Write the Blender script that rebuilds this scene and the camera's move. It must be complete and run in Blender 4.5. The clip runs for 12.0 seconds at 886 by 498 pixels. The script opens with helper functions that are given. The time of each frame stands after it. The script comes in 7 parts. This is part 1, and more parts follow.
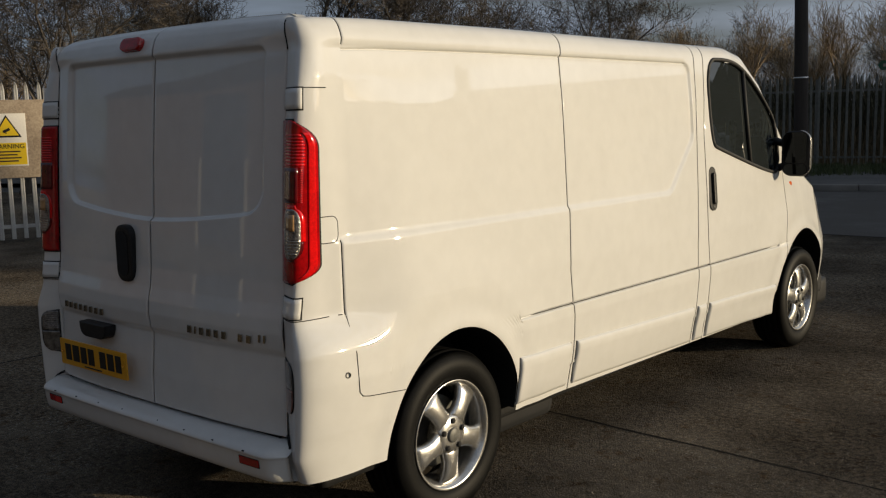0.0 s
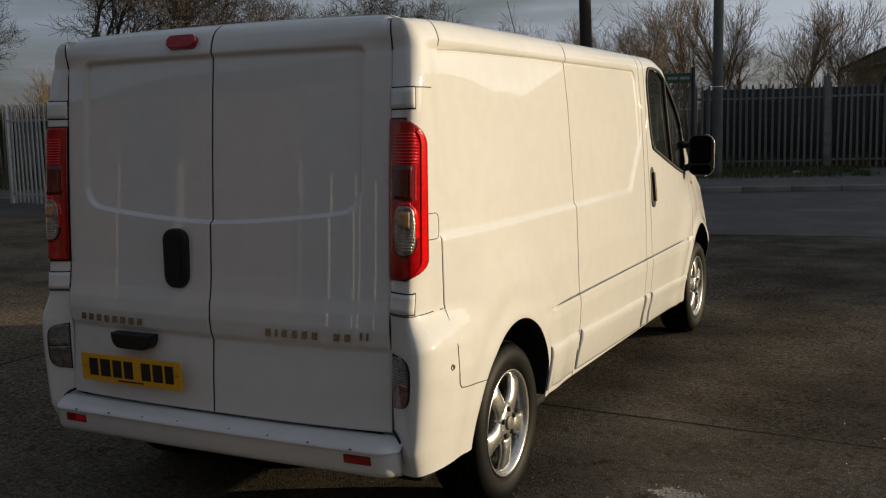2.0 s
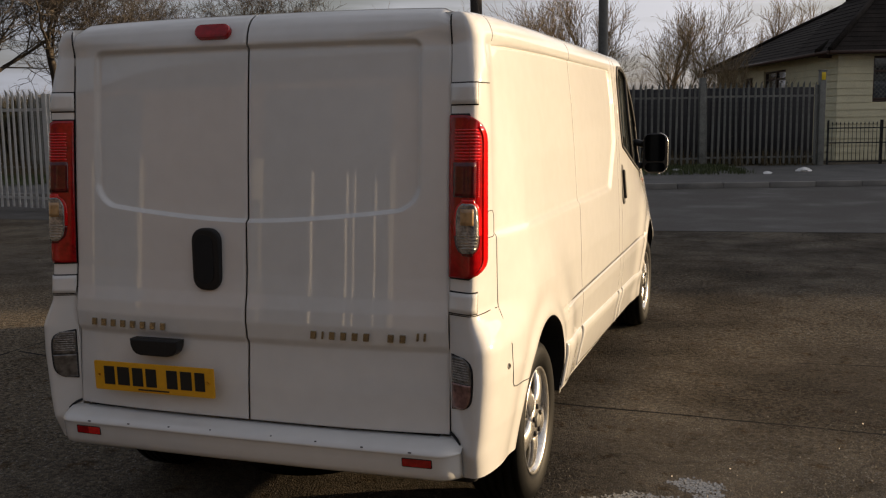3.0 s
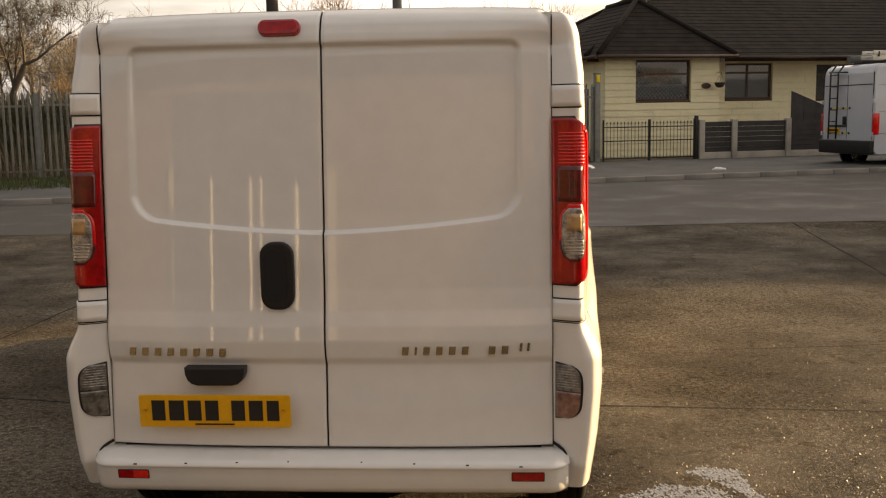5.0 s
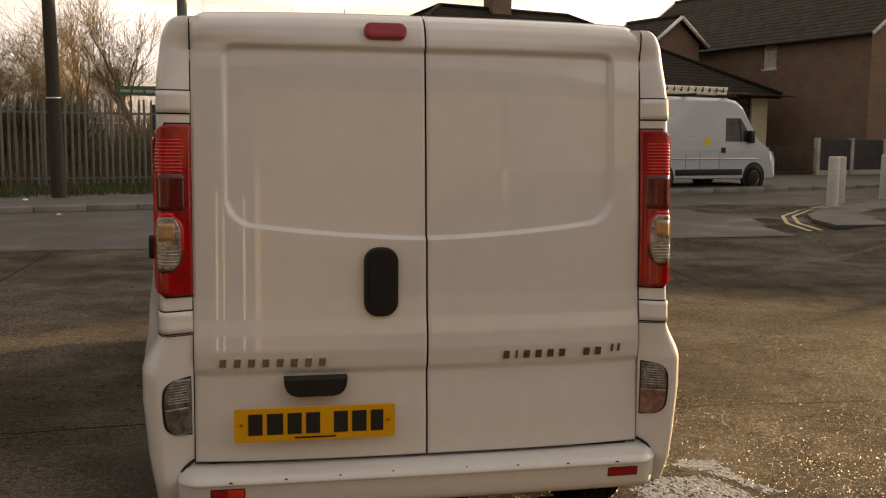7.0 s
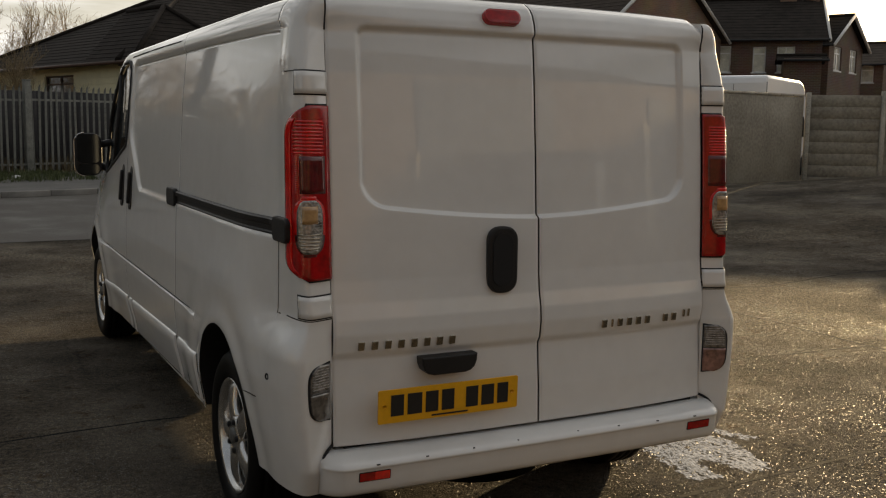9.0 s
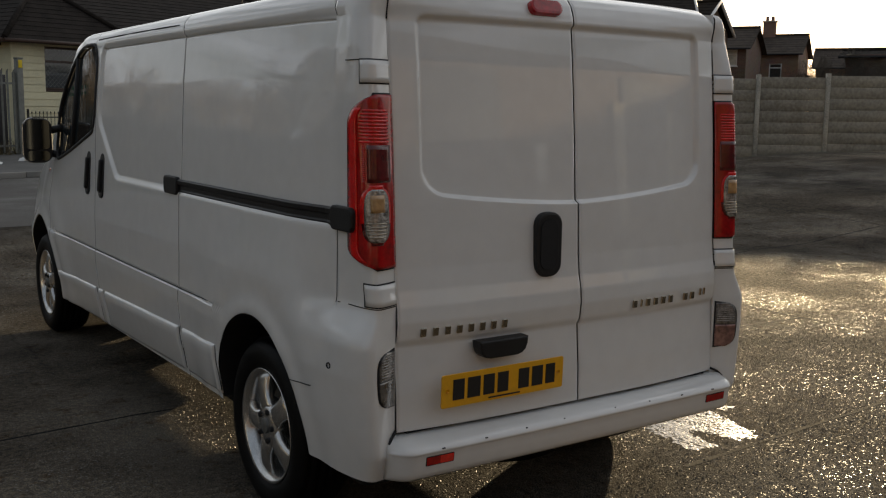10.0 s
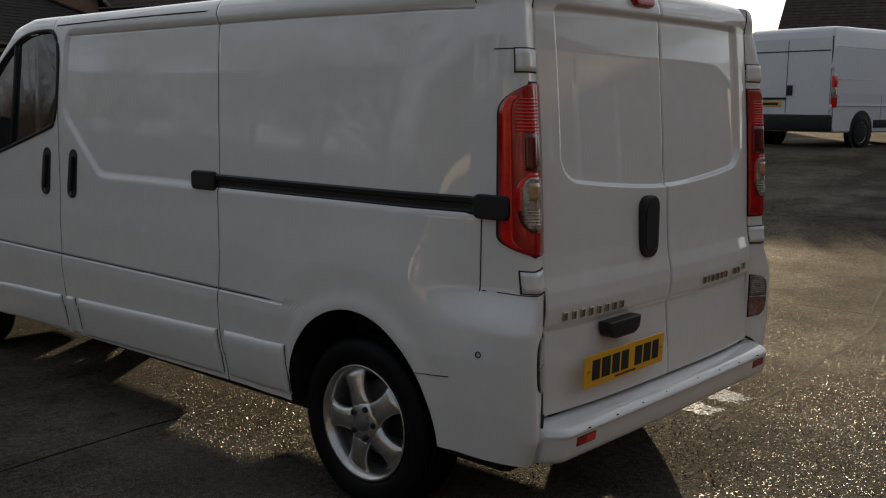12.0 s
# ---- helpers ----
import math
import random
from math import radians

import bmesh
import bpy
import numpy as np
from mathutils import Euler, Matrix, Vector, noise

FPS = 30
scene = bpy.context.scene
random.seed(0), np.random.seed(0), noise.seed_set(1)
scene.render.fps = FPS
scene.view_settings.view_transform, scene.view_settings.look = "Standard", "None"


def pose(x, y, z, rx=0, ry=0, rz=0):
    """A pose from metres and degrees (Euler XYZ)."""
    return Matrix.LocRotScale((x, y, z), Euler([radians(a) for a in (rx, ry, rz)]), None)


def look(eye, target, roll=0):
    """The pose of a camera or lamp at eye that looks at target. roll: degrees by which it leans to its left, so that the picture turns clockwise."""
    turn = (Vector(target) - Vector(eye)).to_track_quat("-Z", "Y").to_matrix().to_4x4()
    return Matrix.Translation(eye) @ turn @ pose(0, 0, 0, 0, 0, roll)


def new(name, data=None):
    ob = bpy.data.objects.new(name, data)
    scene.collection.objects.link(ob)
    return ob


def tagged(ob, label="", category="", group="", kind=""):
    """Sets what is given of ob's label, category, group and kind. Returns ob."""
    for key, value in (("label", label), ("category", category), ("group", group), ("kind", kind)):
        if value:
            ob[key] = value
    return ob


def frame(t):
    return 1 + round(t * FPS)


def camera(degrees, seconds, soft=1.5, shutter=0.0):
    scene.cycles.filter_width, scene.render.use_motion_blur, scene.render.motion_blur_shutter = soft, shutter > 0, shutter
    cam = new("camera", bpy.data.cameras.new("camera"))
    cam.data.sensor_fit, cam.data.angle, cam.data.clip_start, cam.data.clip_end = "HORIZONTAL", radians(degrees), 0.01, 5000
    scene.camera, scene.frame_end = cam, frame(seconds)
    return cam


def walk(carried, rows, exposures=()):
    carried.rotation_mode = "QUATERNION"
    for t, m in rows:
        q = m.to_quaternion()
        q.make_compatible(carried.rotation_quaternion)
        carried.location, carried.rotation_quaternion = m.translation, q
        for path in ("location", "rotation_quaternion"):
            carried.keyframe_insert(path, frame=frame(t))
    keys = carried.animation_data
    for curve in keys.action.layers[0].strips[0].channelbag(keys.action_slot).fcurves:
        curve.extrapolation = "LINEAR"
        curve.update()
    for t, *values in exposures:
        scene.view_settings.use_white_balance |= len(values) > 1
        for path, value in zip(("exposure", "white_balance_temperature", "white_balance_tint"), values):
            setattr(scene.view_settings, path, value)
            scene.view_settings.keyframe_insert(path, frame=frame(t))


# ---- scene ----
cam = camera(48.5, 12.0, 1.2)
PATH = [
    (0, (3.238, -1.962, 1.534), (1.937, -0.467, 1.271), -1.4),
    (0.5, (3.07, -2.174, 1.516), (1.849, -0.61, 1.262), -1.6),
    (1, (2.872, -2.395, 1.546), (1.751, -0.76, 1.284), -1.4),
    (1.5, (2.626, -2.573, 1.532), (1.614, -0.867, 1.278), -1.4),
    (2, (2.342, -2.72, 1.524), (1.455, -0.946, 1.27), -1.3),
    (2.5, (2.047, -2.828, 1.55), (1.285, -0.998, 1.284), -0.6),
    (3, (1.723, -2.921, 1.531), (1.091, -1.042, 1.267), -0.8),
    (3.2, (1.624, -2.967, 1.536), (1.04, -1.073, 1.273), -1.2),
    (4.8, (0.703, -3.02, 1.56), (0.509, -1.048, 1.287), -0.9),
    (5, (0.599, -3.021, 1.555), (0.454, -1.045, 1.285), -1.0),
    (5.5, (0.318, -3.025, 1.546), (0.309, -1.043, 1.283), -0.8),
    (6, (-0.001, -3.023, 1.547), (0.133, -1.044, 1.292), -0.3),
    (6.5, (-0.255, -3.039, 1.541), (-0.017, -1.069, 1.297), 0.2),
    (7, (-0.571, -3.007, 1.515), (-0.191, -1.057, 1.285), 0.6),
    (7.2, (-0.696, -2.991, 1.523), (-0.263, -1.052, 1.294), 0.9),
    (8.8, (-1.641, -2.774, 1.471), (-0.81, -0.971, 1.232), 1.0),
    (9, (-1.8, -2.714, 1.485), (-0.906, -0.942, 1.236), 0.8),
    (9.5, (-2.035, -2.598, 1.487), (-1.038, -0.885, 1.22), 0.8),
    (10, (-2.334, -2.463, 1.501), (-1.22, -0.827, 1.218), 0.8),
    (10.5, (-2.568, -2.307, 1.471), (-1.356, -0.741, 1.189), 0.5),
    (11, (-2.844, -2.113, 1.5), (-1.53, -0.635, 1.204), 0.4),
    (11.5, (-3.051, -1.917, 1.489), (-1.657, -0.514, 1.193), 0.3),
    (12, (-3.25, -1.7, 1.483), (-1.779, -0.377, 1.186), 0.4),
]
EXPOSURES = [(0.0, -0.4, 6700, 9), (2.0, -0.2, 7000, 10), (2.5, -0.02, 7400, 13), (3.2, 0.55, 8100, 17), (4.8, 1.52, 10800, 18), (5.15, 1.46, 11100, 18), (5.6, 1.13, 11600, 20), (6.0, 1.04, 11900, 20), (7.2, 1.27, 11700, 20), (8.8, 0.86, 9300, 12), (10.5, 0.77, 7700, 10), (12.0, 0.6, 7600, 11)]
walk(cam, [(t, look(eye, target, roll)) for t, eye, target, roll in PATH], EXPOSURES)

# ---- light ----
SUN_AZ, SUN_EL = 55.9, 7.8          # clockwise from +y, above the horizon


def make_world():
    w = bpy.data.worlds.new("sky")
    scene.world = w
    w.use_nodes = True
    nt = w.node_tree
    n, l = nt.nodes, nt.links
    n.clear()
    out = n.new("ShaderNodeOutputWorld")
    bg = n.new("ShaderNodeBackground")
    bg.inputs[1].default_value = 0.042
    sky = n.new("ShaderNodeTexSky")
    sky.sky_type, sky.sun_disc = "NISHITA", False
    sky.sun_elevation, sky.sun_rotation = radians(SUN_EL), radians(SUN_AZ)
    sky.air_density, sky.dust_density, sky.ozone_density = 1.0, 1.6, 1.2
    tc = n.new("ShaderNodeTexCoord")
    mp = n.new("ShaderNodeMapping")
    mp.inputs["Scale"].default_value = (1.5, 1.5, 12.0)
    ns = n.new("ShaderNodeTexNoise")
    ns.inputs["Scale"].default_value, ns.inputs["Detail"].default_value = 2.2, 5.0
    rp = n.new("ShaderNodeValToRGB")
    rp.color_ramp.elements[0].position, rp.color_ramp.elements[1].position = 0.28, 0.62
    mx = n.new("ShaderNodeMix")
    mx.data_type = "RGBA"
    mu = n.new("ShaderNodeMath")
    mu.operation = "MULTIPLY"
    mu.inputs[1].default_value = 0.85
    # thin cloud grows brighter towards the sun
    dot = n.new("ShaderNodeVectorMath")
    dot.operation = "DOT_PRODUCT"
    dot.inputs[1].default_value = (math.sin(radians(SUN_AZ)), math.cos(radians(SUN_AZ)), 0.1)
    half = n.new("ShaderNodeMath")
    half.operation = "MULTIPLY_ADD"
    half.inputs[1].default_value, half.inputs[2].default_value = 0.5, 0.5
    l.new(tc.outputs["Generated"], dot.inputs[0])
    l.new(dot.outputs["Value"], half.inputs[0])
    last = None
    for power, amount in ((2.0, 1.15), (12.0, 2.0)):
        pw = n.new("ShaderNodeMath")
        pw.operation = "POWER"
        pw.inputs[1].default_value = power
        l.new(half.outputs[0], pw.inputs[0])
        ad = n.new("ShaderNodeMath")
        ad.operation = "MULTIPLY_ADD"
        ad.inputs[1].default_value, ad.inputs[2].default_value = amount, 0.5
        l.new(pw.outputs[0], ad.inputs[0])
        if last:
            l.new(last.outputs[0], ad.inputs[2])
        last = ad
    # and bluer away from it
    hue = n.new("ShaderNodeMix")
    hue.data_type = "RGBA"
    hue.inputs["A"].default_value, hue.inputs["B"].default_value = (8.9, 11.6, 16.6, 1), (11.0, 12.2, 14.2, 1)
    l.new(half.outputs[0], hue.inputs["Factor"])
    tint = n.new("ShaderNodeVectorMath")
    tint.operation = "SCALE"
    l.new(hue.outputs["Result"], tint.inputs[0])
    l.new(last.outputs[0], tint.inputs["Scale"])
    l.new(tint.outputs[0], mx.inputs["B"])
    l.new(tc.outputs["Generated"], mp.inputs[0])
    l.new(mp.outputs[0], ns.inputs["Vector"])
    l.new(ns.outputs["Fac"], rp.inputs[0])
    l.new(rp.outputs[0], mu.inputs[0])
    l.new(mu.outputs[0], mx.inputs["Factor"])
    l.new(sky.outputs[0], mx.inputs["A"])
    l.new(mx.outputs["Result"], bg.inputs[0])
    l.new(bg.outputs[0], out.inputs[0])


make_world()
sun = new("sun", bpy.data.lights.new("sun", "SUN"))
sun.data.energy, sun.data.angle, sun.data.color = 5.0, radians(0.6), (1.0, 0.83, 0.57)
_a, _e = radians(SUN_AZ), radians(SUN_EL)
SUN_DIR = Vector((math.sin(_a) * math.cos(_e), math.cos(_a) * math.cos(_e), math.sin(_e)))
sun.matrix_world = look(SUN_DIR * 60, (0, 0, 0))


# ---- materials ----
def material(name, color, rough=0.6, metal=0.0, coat=0.0, spread=0.12, scale=6.0, fine=60.0, bump=0.0, bump_scale=None,
             color2=None, trans=0.0, spec=0.5, per_piece=0.0, rough_var=0.0, stretch=(1, 1, 1), emit=0.0, coat_rough=0.04, coat_ior=1.5):
    """Principled surface with a coarse and a fine noise on the colour, a bump, and an optional shift per piece."""
    m = bpy.data.materials.new(name)
    m.use_nodes = True
    n, l = m.node_tree.nodes, m.node_tree.links
    b = n["Principled BSDF"]
    b.inputs["Roughness"].default_value = rough
    b.inputs["Metallic"].default_value = metal
    b.inputs["Coat Weight"].default_value = coat
    b.inputs["Coat Roughness"].default_value = coat_rough
    b.inputs["Coat IOR"].default_value = coat_ior
    b.inputs["Transmission Weight"].default_value = trans
    b.inputs["Specular IOR Level"].default_value = spec
    if emit:
        b.inputs["Emission Color"].default_value = (*color, 1)
        b.inputs["Emission Strength"].default_value = emit
    tc = n.new("ShaderNodeTexCoord")
    mp = n.new("ShaderNodeMapping")
    mp.inputs["Scale"].default_value = stretch
    l.new(tc.outputs["Object"], mp.inputs[0])
    c1 = n.new("ShaderNodeTexNoise")
    c1.inputs["Scale"].default_value, c1.inputs["Detail"].default_value = scale, 4.0
    c2 = n.new("ShaderNodeTexNoise")
    c2.inputs["Scale"].default_value, c2.inputs["Detail"].default_value = fine, 3.0
    for c in (c1, c2):
        l.new(mp.outputs[0], c.inputs["Vector"])
    add = n.new("ShaderNodeMath")
    add.operation = "ADD"
    l.new(c1.outputs["Fac"], add.inputs[0])
    l.new(c2.outputs["Fac"], add.inputs[1])
    fac = add
    if per_piece:
        oi = n.new("ShaderNodeObjectInfo")
        pm = n.new("ShaderNodeMath")
        pm.operation = "MULTIPLY_ADD"
        pm.inputs[1].default_value = per_piece
        l.new(oi.outputs["Random"], pm.inputs[0])
        l.new(add.outputs[0], pm.inputs[2])
        fac = pm
    ramp = n.new("ShaderNodeValToRGB")
    half = n.new("ShaderNodeMath")
    half.operation = "MULTIPLY"
    half.inputs[1].default_value = 0.5
    l.new(fac.outputs[0], half.inputs[0])
    l.new(half.outputs[0], ramp.inputs[0])
    lo = color2 if color2 else tuple(max(0.0, v * (1 - 2 * spread)) for v in color)
    hi = color if color2 else tuple(min(1.0, v * (1 + spread)) for v in color)
    ramp.color_ramp.elements[0].position, ramp.color_ramp.elements[1].position = 0.36, 0.62
    ramp.color_ramp.elements[0].color = (*lo, 1)
    ramp.color_ramp.elements[1].color = (*hi, 1)
    l.new(ramp.outputs[0], b.inputs["Base Color"])
    if rough_var:
        rr = n.new("ShaderNodeMapRange")
        rr.inputs["From Min"].default_value, rr.inputs["From Max"].default_value = 0.35, 0.65
        rr.inputs["To Min"].default_value, rr.inputs["To Max"].default_value = rough - rough_var, rough + rough_var
        l.new(c1.outputs["Fac"], rr.inputs["Value"])
        l.new(rr.outputs[0], b.inputs["Roughness"])
    if bump:
        bp = n.new("ShaderNodeBump")
        bp.inputs["Strength"].default_value = bump
        bp.inputs["Distance"].default_value = 0.01
        src = c2
        if bump_scale:
            src = n.new("ShaderNodeTexNoise")
            src.inputs["Scale"].default_value, src.inputs["Detail"].default_value = bump_scale, 5.0
            l.new(mp.outputs[0], src.inputs["Vector"])
        l.new(src.outputs["Fac"], bp.inputs["Height"])
        l.new(bp.outputs[0], b.inputs["Normal"])
    return m


def brick_material(name, c1, c2, mortar, scale=1.0, bw=0.225, bh=0.075):
    m = bpy.data.materials.new(name)
    m.use_nodes = True
    n, l = m.node_tree.nodes, m.node_tree.links
    b = n["Principled BSDF"]
    b.inputs["Roughness"].default_value = 0.9
    tc = n.new("ShaderNodeTexCoord")
    br = n.new("ShaderNodeTexBrick")
    br.inputs["Color1"].default_value, br.inputs["Color2"].default_value = (*c1, 1), (*c2, 1)
    br.inputs["Mortar"].default_value = (*mortar, 1)
    br.inputs["Scale"].default_value = scale
    br.inputs["Mortar Size"].default_value = 0.008
    br.inputs["Brick Width"].default_value, br.inputs["Row Height"].default_value = bw, bh
    sep = n.new("ShaderNodeSeparateXYZ")
    add = n.new("ShaderNodeMath")
    add.operation = "ADD"
    com = n.new("ShaderNodeCombineXYZ")
    l.new(tc.outputs["Object"], sep.inputs[0])
    l.new(sep.outputs[0], add.inputs[0])
    l.new(sep.outputs[1], add.inputs[1])
    l.new(add.outputs[0], com.inputs[0])
    l.new(sep.outputs[2], com.inputs[1])
    l.new(com.outputs[0], br.inputs["Vector"])
    ns = n.new("ShaderNodeTexNoise")
    ns.inputs["Scale"].default_value = 1.3
    l.new(tc.outputs["Object"], ns.inputs["Vector"])
    mx = n.new("ShaderNodeMix")
    mx.data_type, mx.blend_type = "RGBA", "MULTIPLY"
    mx.inputs["Factor"].default_value = 0.5
    l.new(br.outputs["Color"], mx.inputs["A"])
    l.new(ns.outputs["Color"], mx.inputs["B"])
    l.new(mx.outputs["Result"], b.inputs["Base Color"])
    bp = n.new("ShaderNodeBump")
    bp.inputs["Strength"].default_value = 0.5
    bp.inputs["Distance"].default_value = 0.008
    bp.invert = True
    l.new(br.outputs["Fac"], bp.inputs["Height"])
    l.new(bp.outputs[0], b.inputs["Normal"])
    return m


def ground_material():
    """Worn grey-brown concrete and tarmac: broad stains, grit, damp glossy areas, fine cracks."""
    m = bpy.data.materials.new("yard_surface")
    m.use_nodes = True
    n, l = m.node_tree.nodes, m.node_tree.links
    b = n["Principled BSDF"]
    b.inputs["Diffuse Roughness"].default_value = 1.0
    tc = n.new("ShaderNodeTexCoord")

    def noise_node(s, d=6.0, r=0.55):
        k = n.new("ShaderNodeTexNoise")
        k.inputs["Scale"].default_value, k.inputs["Detail"].default_value, k.inputs["Roughness"].default_value = s, d, r
        l.new(tc.outputs["Object"], k.inputs["Vector"])
        return k

    def ramp(src, p0, p1, c0, c1):
        r = n.new("ShaderNodeValToRGB")
        r.color_ramp.elements[0].position, r.color_ramp.elements[1].position = p0, p1
        r.color_ramp.elements[0].color, r.color_ramp.elements[1].color = (*c0, 1), (*c1, 1)
        l.new(src, r.inputs[0])
        return r

    def mix(f, a, c, kind="MIX"):
        x = n.new("ShaderNodeMix")
        x.data_type, x.blend_type = "RGBA", kind
        l.new(f, x.inputs["Factor"]) if not isinstance(f, float) else setattr(x.inputs["Factor"], "default_value", f)
        l.new(a, x.inputs["A"])
        l.new(c, x.inputs["B"])
        return x

    big, mid, grit, tiny = noise_node(0.22), noise_node(1.4), noise_node(34.0, 4.0, 0.75), noise_node(170.0, 2.0)
    blot, crumb = noise_node(0.55, 8.0, 0.65), noise_node(7.0, 7.0, 0.72)
    base = ramp(mid.outputs["Fac"], 0.36, 0.66, (0.062, 0.058, 0.054), (0.175, 0.16, 0.142))
    dirt = ramp(grit.outputs["Fac"], 0.40, 0.62, (0.038, 0.033, 0.027), (0.26, 0.218, 0.168))
    fac = ramp(big.outputs["Fac"], 0.42, 0.6, (0.25, 0.25, 0.25), (0.85, 0.85, 0.85))
    col = mix(fac.outputs[0], base.outputs[0], dirt.outputs[0])
    stain = ramp(blot.outputs["Fac"], 0.40, 0.56, (0.55, 0.54, 0.53), (1.12, 1.11, 1.08))
    col = mix(0.85, col.outputs["Result"], stain.outputs[0], "MULTIPLY")
    # scattered crumbs of mud and dead leaves
    mud = ramp(crumb.outputs["Fac"], 0.56, 0.64, (1.0, 1.0, 1.0), (0.55, 0.42, 0.30))
    col = mix(0.8, col.outputs["Result"], mud.outputs[0], "MULTIPLY")
    pale = ramp(crumb.outputs["Fac"], 0.32, 0.40, (1.5, 1.45, 1.36), (1.0, 1.0, 1.0))
    col = mix(0.7, col.outputs["Result"], pale.outputs[0], "MULTIPLY")
    speck = ramp(tiny.outputs["Fac"], 0.34, 0.66, (0.35, 0.35, 0.35), (1.8, 1.72, 1.6))
    col2 = mix(0.9, col.outputs["Result"], speck.outputs[0], "MULTIPLY")
    # fine wandering cracks
    warp = n.new("ShaderNodeVectorMath")
    warp.operation = "MULTIPLY_ADD"
    warp.inputs[1].default_value = (0.9, 0.9, 0.9)
    l.new(mid.outputs["Color"], warp.inputs[0])
    l.new(tc.outputs["Object"], warp.inputs[2])
    cells = n.new("ShaderNodeTexVoronoi")
    cells.feature = "DISTANCE_TO_EDGE"
    cells.inputs["Scale"].default_value = 0.33
    l.new(warp.outputs[0], cells.inputs["Vector"])
    crack = ramp(cells.outputs["Distance"], 0.001, 0.006, (0.72, 0.72, 0.72), (1, 1, 1))
    col2 = mix(1.0, col2.outputs["Result"], crack.outputs[0], "MULTIPLY")
    l.new(col2.outputs["Result"], b.inputs["Base Color"])
    # stone chippings: rounded grains, some of them wet and shiny
    chips = n.new("ShaderNodeTexVoronoi")
    chips.inputs["Scale"].default_value, chips.inputs["Randomness"].default_value = 125.0, 1.0
    l.new(tc.outputs["Object"], chips.inputs["Vector"])
    pick = n.new("ShaderNodeSeparateColor")
    l.new(chips.outputs["Color"], pick.inputs[0])
    wet = ramp(pick.outputs[0], 0.92, 0.95, (0.0, 0.0, 0.0), (1.0, 1.0, 1.0))
    worn = ramp(blot.outputs["Fac"], 0.42, 0.58, (0.15, 0.15, 0.15), (1.0, 1.0, 1.0))
    shiny = n.new("ShaderNodeMath")
    shiny.operation = "MULTIPLY"
    l.new(wet.outputs[0], shiny.inputs[0])
    l.new(worn.outputs[0], shiny.inputs[1])
    for socket, dry, gloss in (("Roughness", 0.92, 0.3), ("Specular IOR Level", 0.025, 0.42)):
        mr = n.new("ShaderNodeMapRange")
        mr.inputs["To Min"].default_value, mr.inputs["To Max"].default_value = dry, gloss
        l.new(shiny.outputs[0], mr.inputs["Value"])
        l.new(mr.outputs[0], b.inputs[socket])
    dome = n.new("ShaderNodeMath")
    dome.operation = "MULTIPLY_ADD"
    dome.inputs[1].default_value = -0.55
    l.new(chips.outputs["Distance"], dome.inputs[0])
    l.new(grit.outputs["Fac"], dome.inputs[2])
    hs = n.new("ShaderNodeMath")
    hs.operation = "MULTIPLY_ADD"
    hs.inputs[1].default_value = 0.3
    l.new(tiny.outputs["Fac"], hs.inputs[0])
    l.new(dome.outputs[0], hs.inputs[2])
    bp = n.new("ShaderNodeBump")
    bp.inputs["Strength"].default_value, bp.inputs["Distance"].default_value = 0.9, 0.014
    l.new(hs.outputs[0], bp.inputs["Height"])
    l.new(bp.outputs[0], b.inputs["Normal"])
    return m


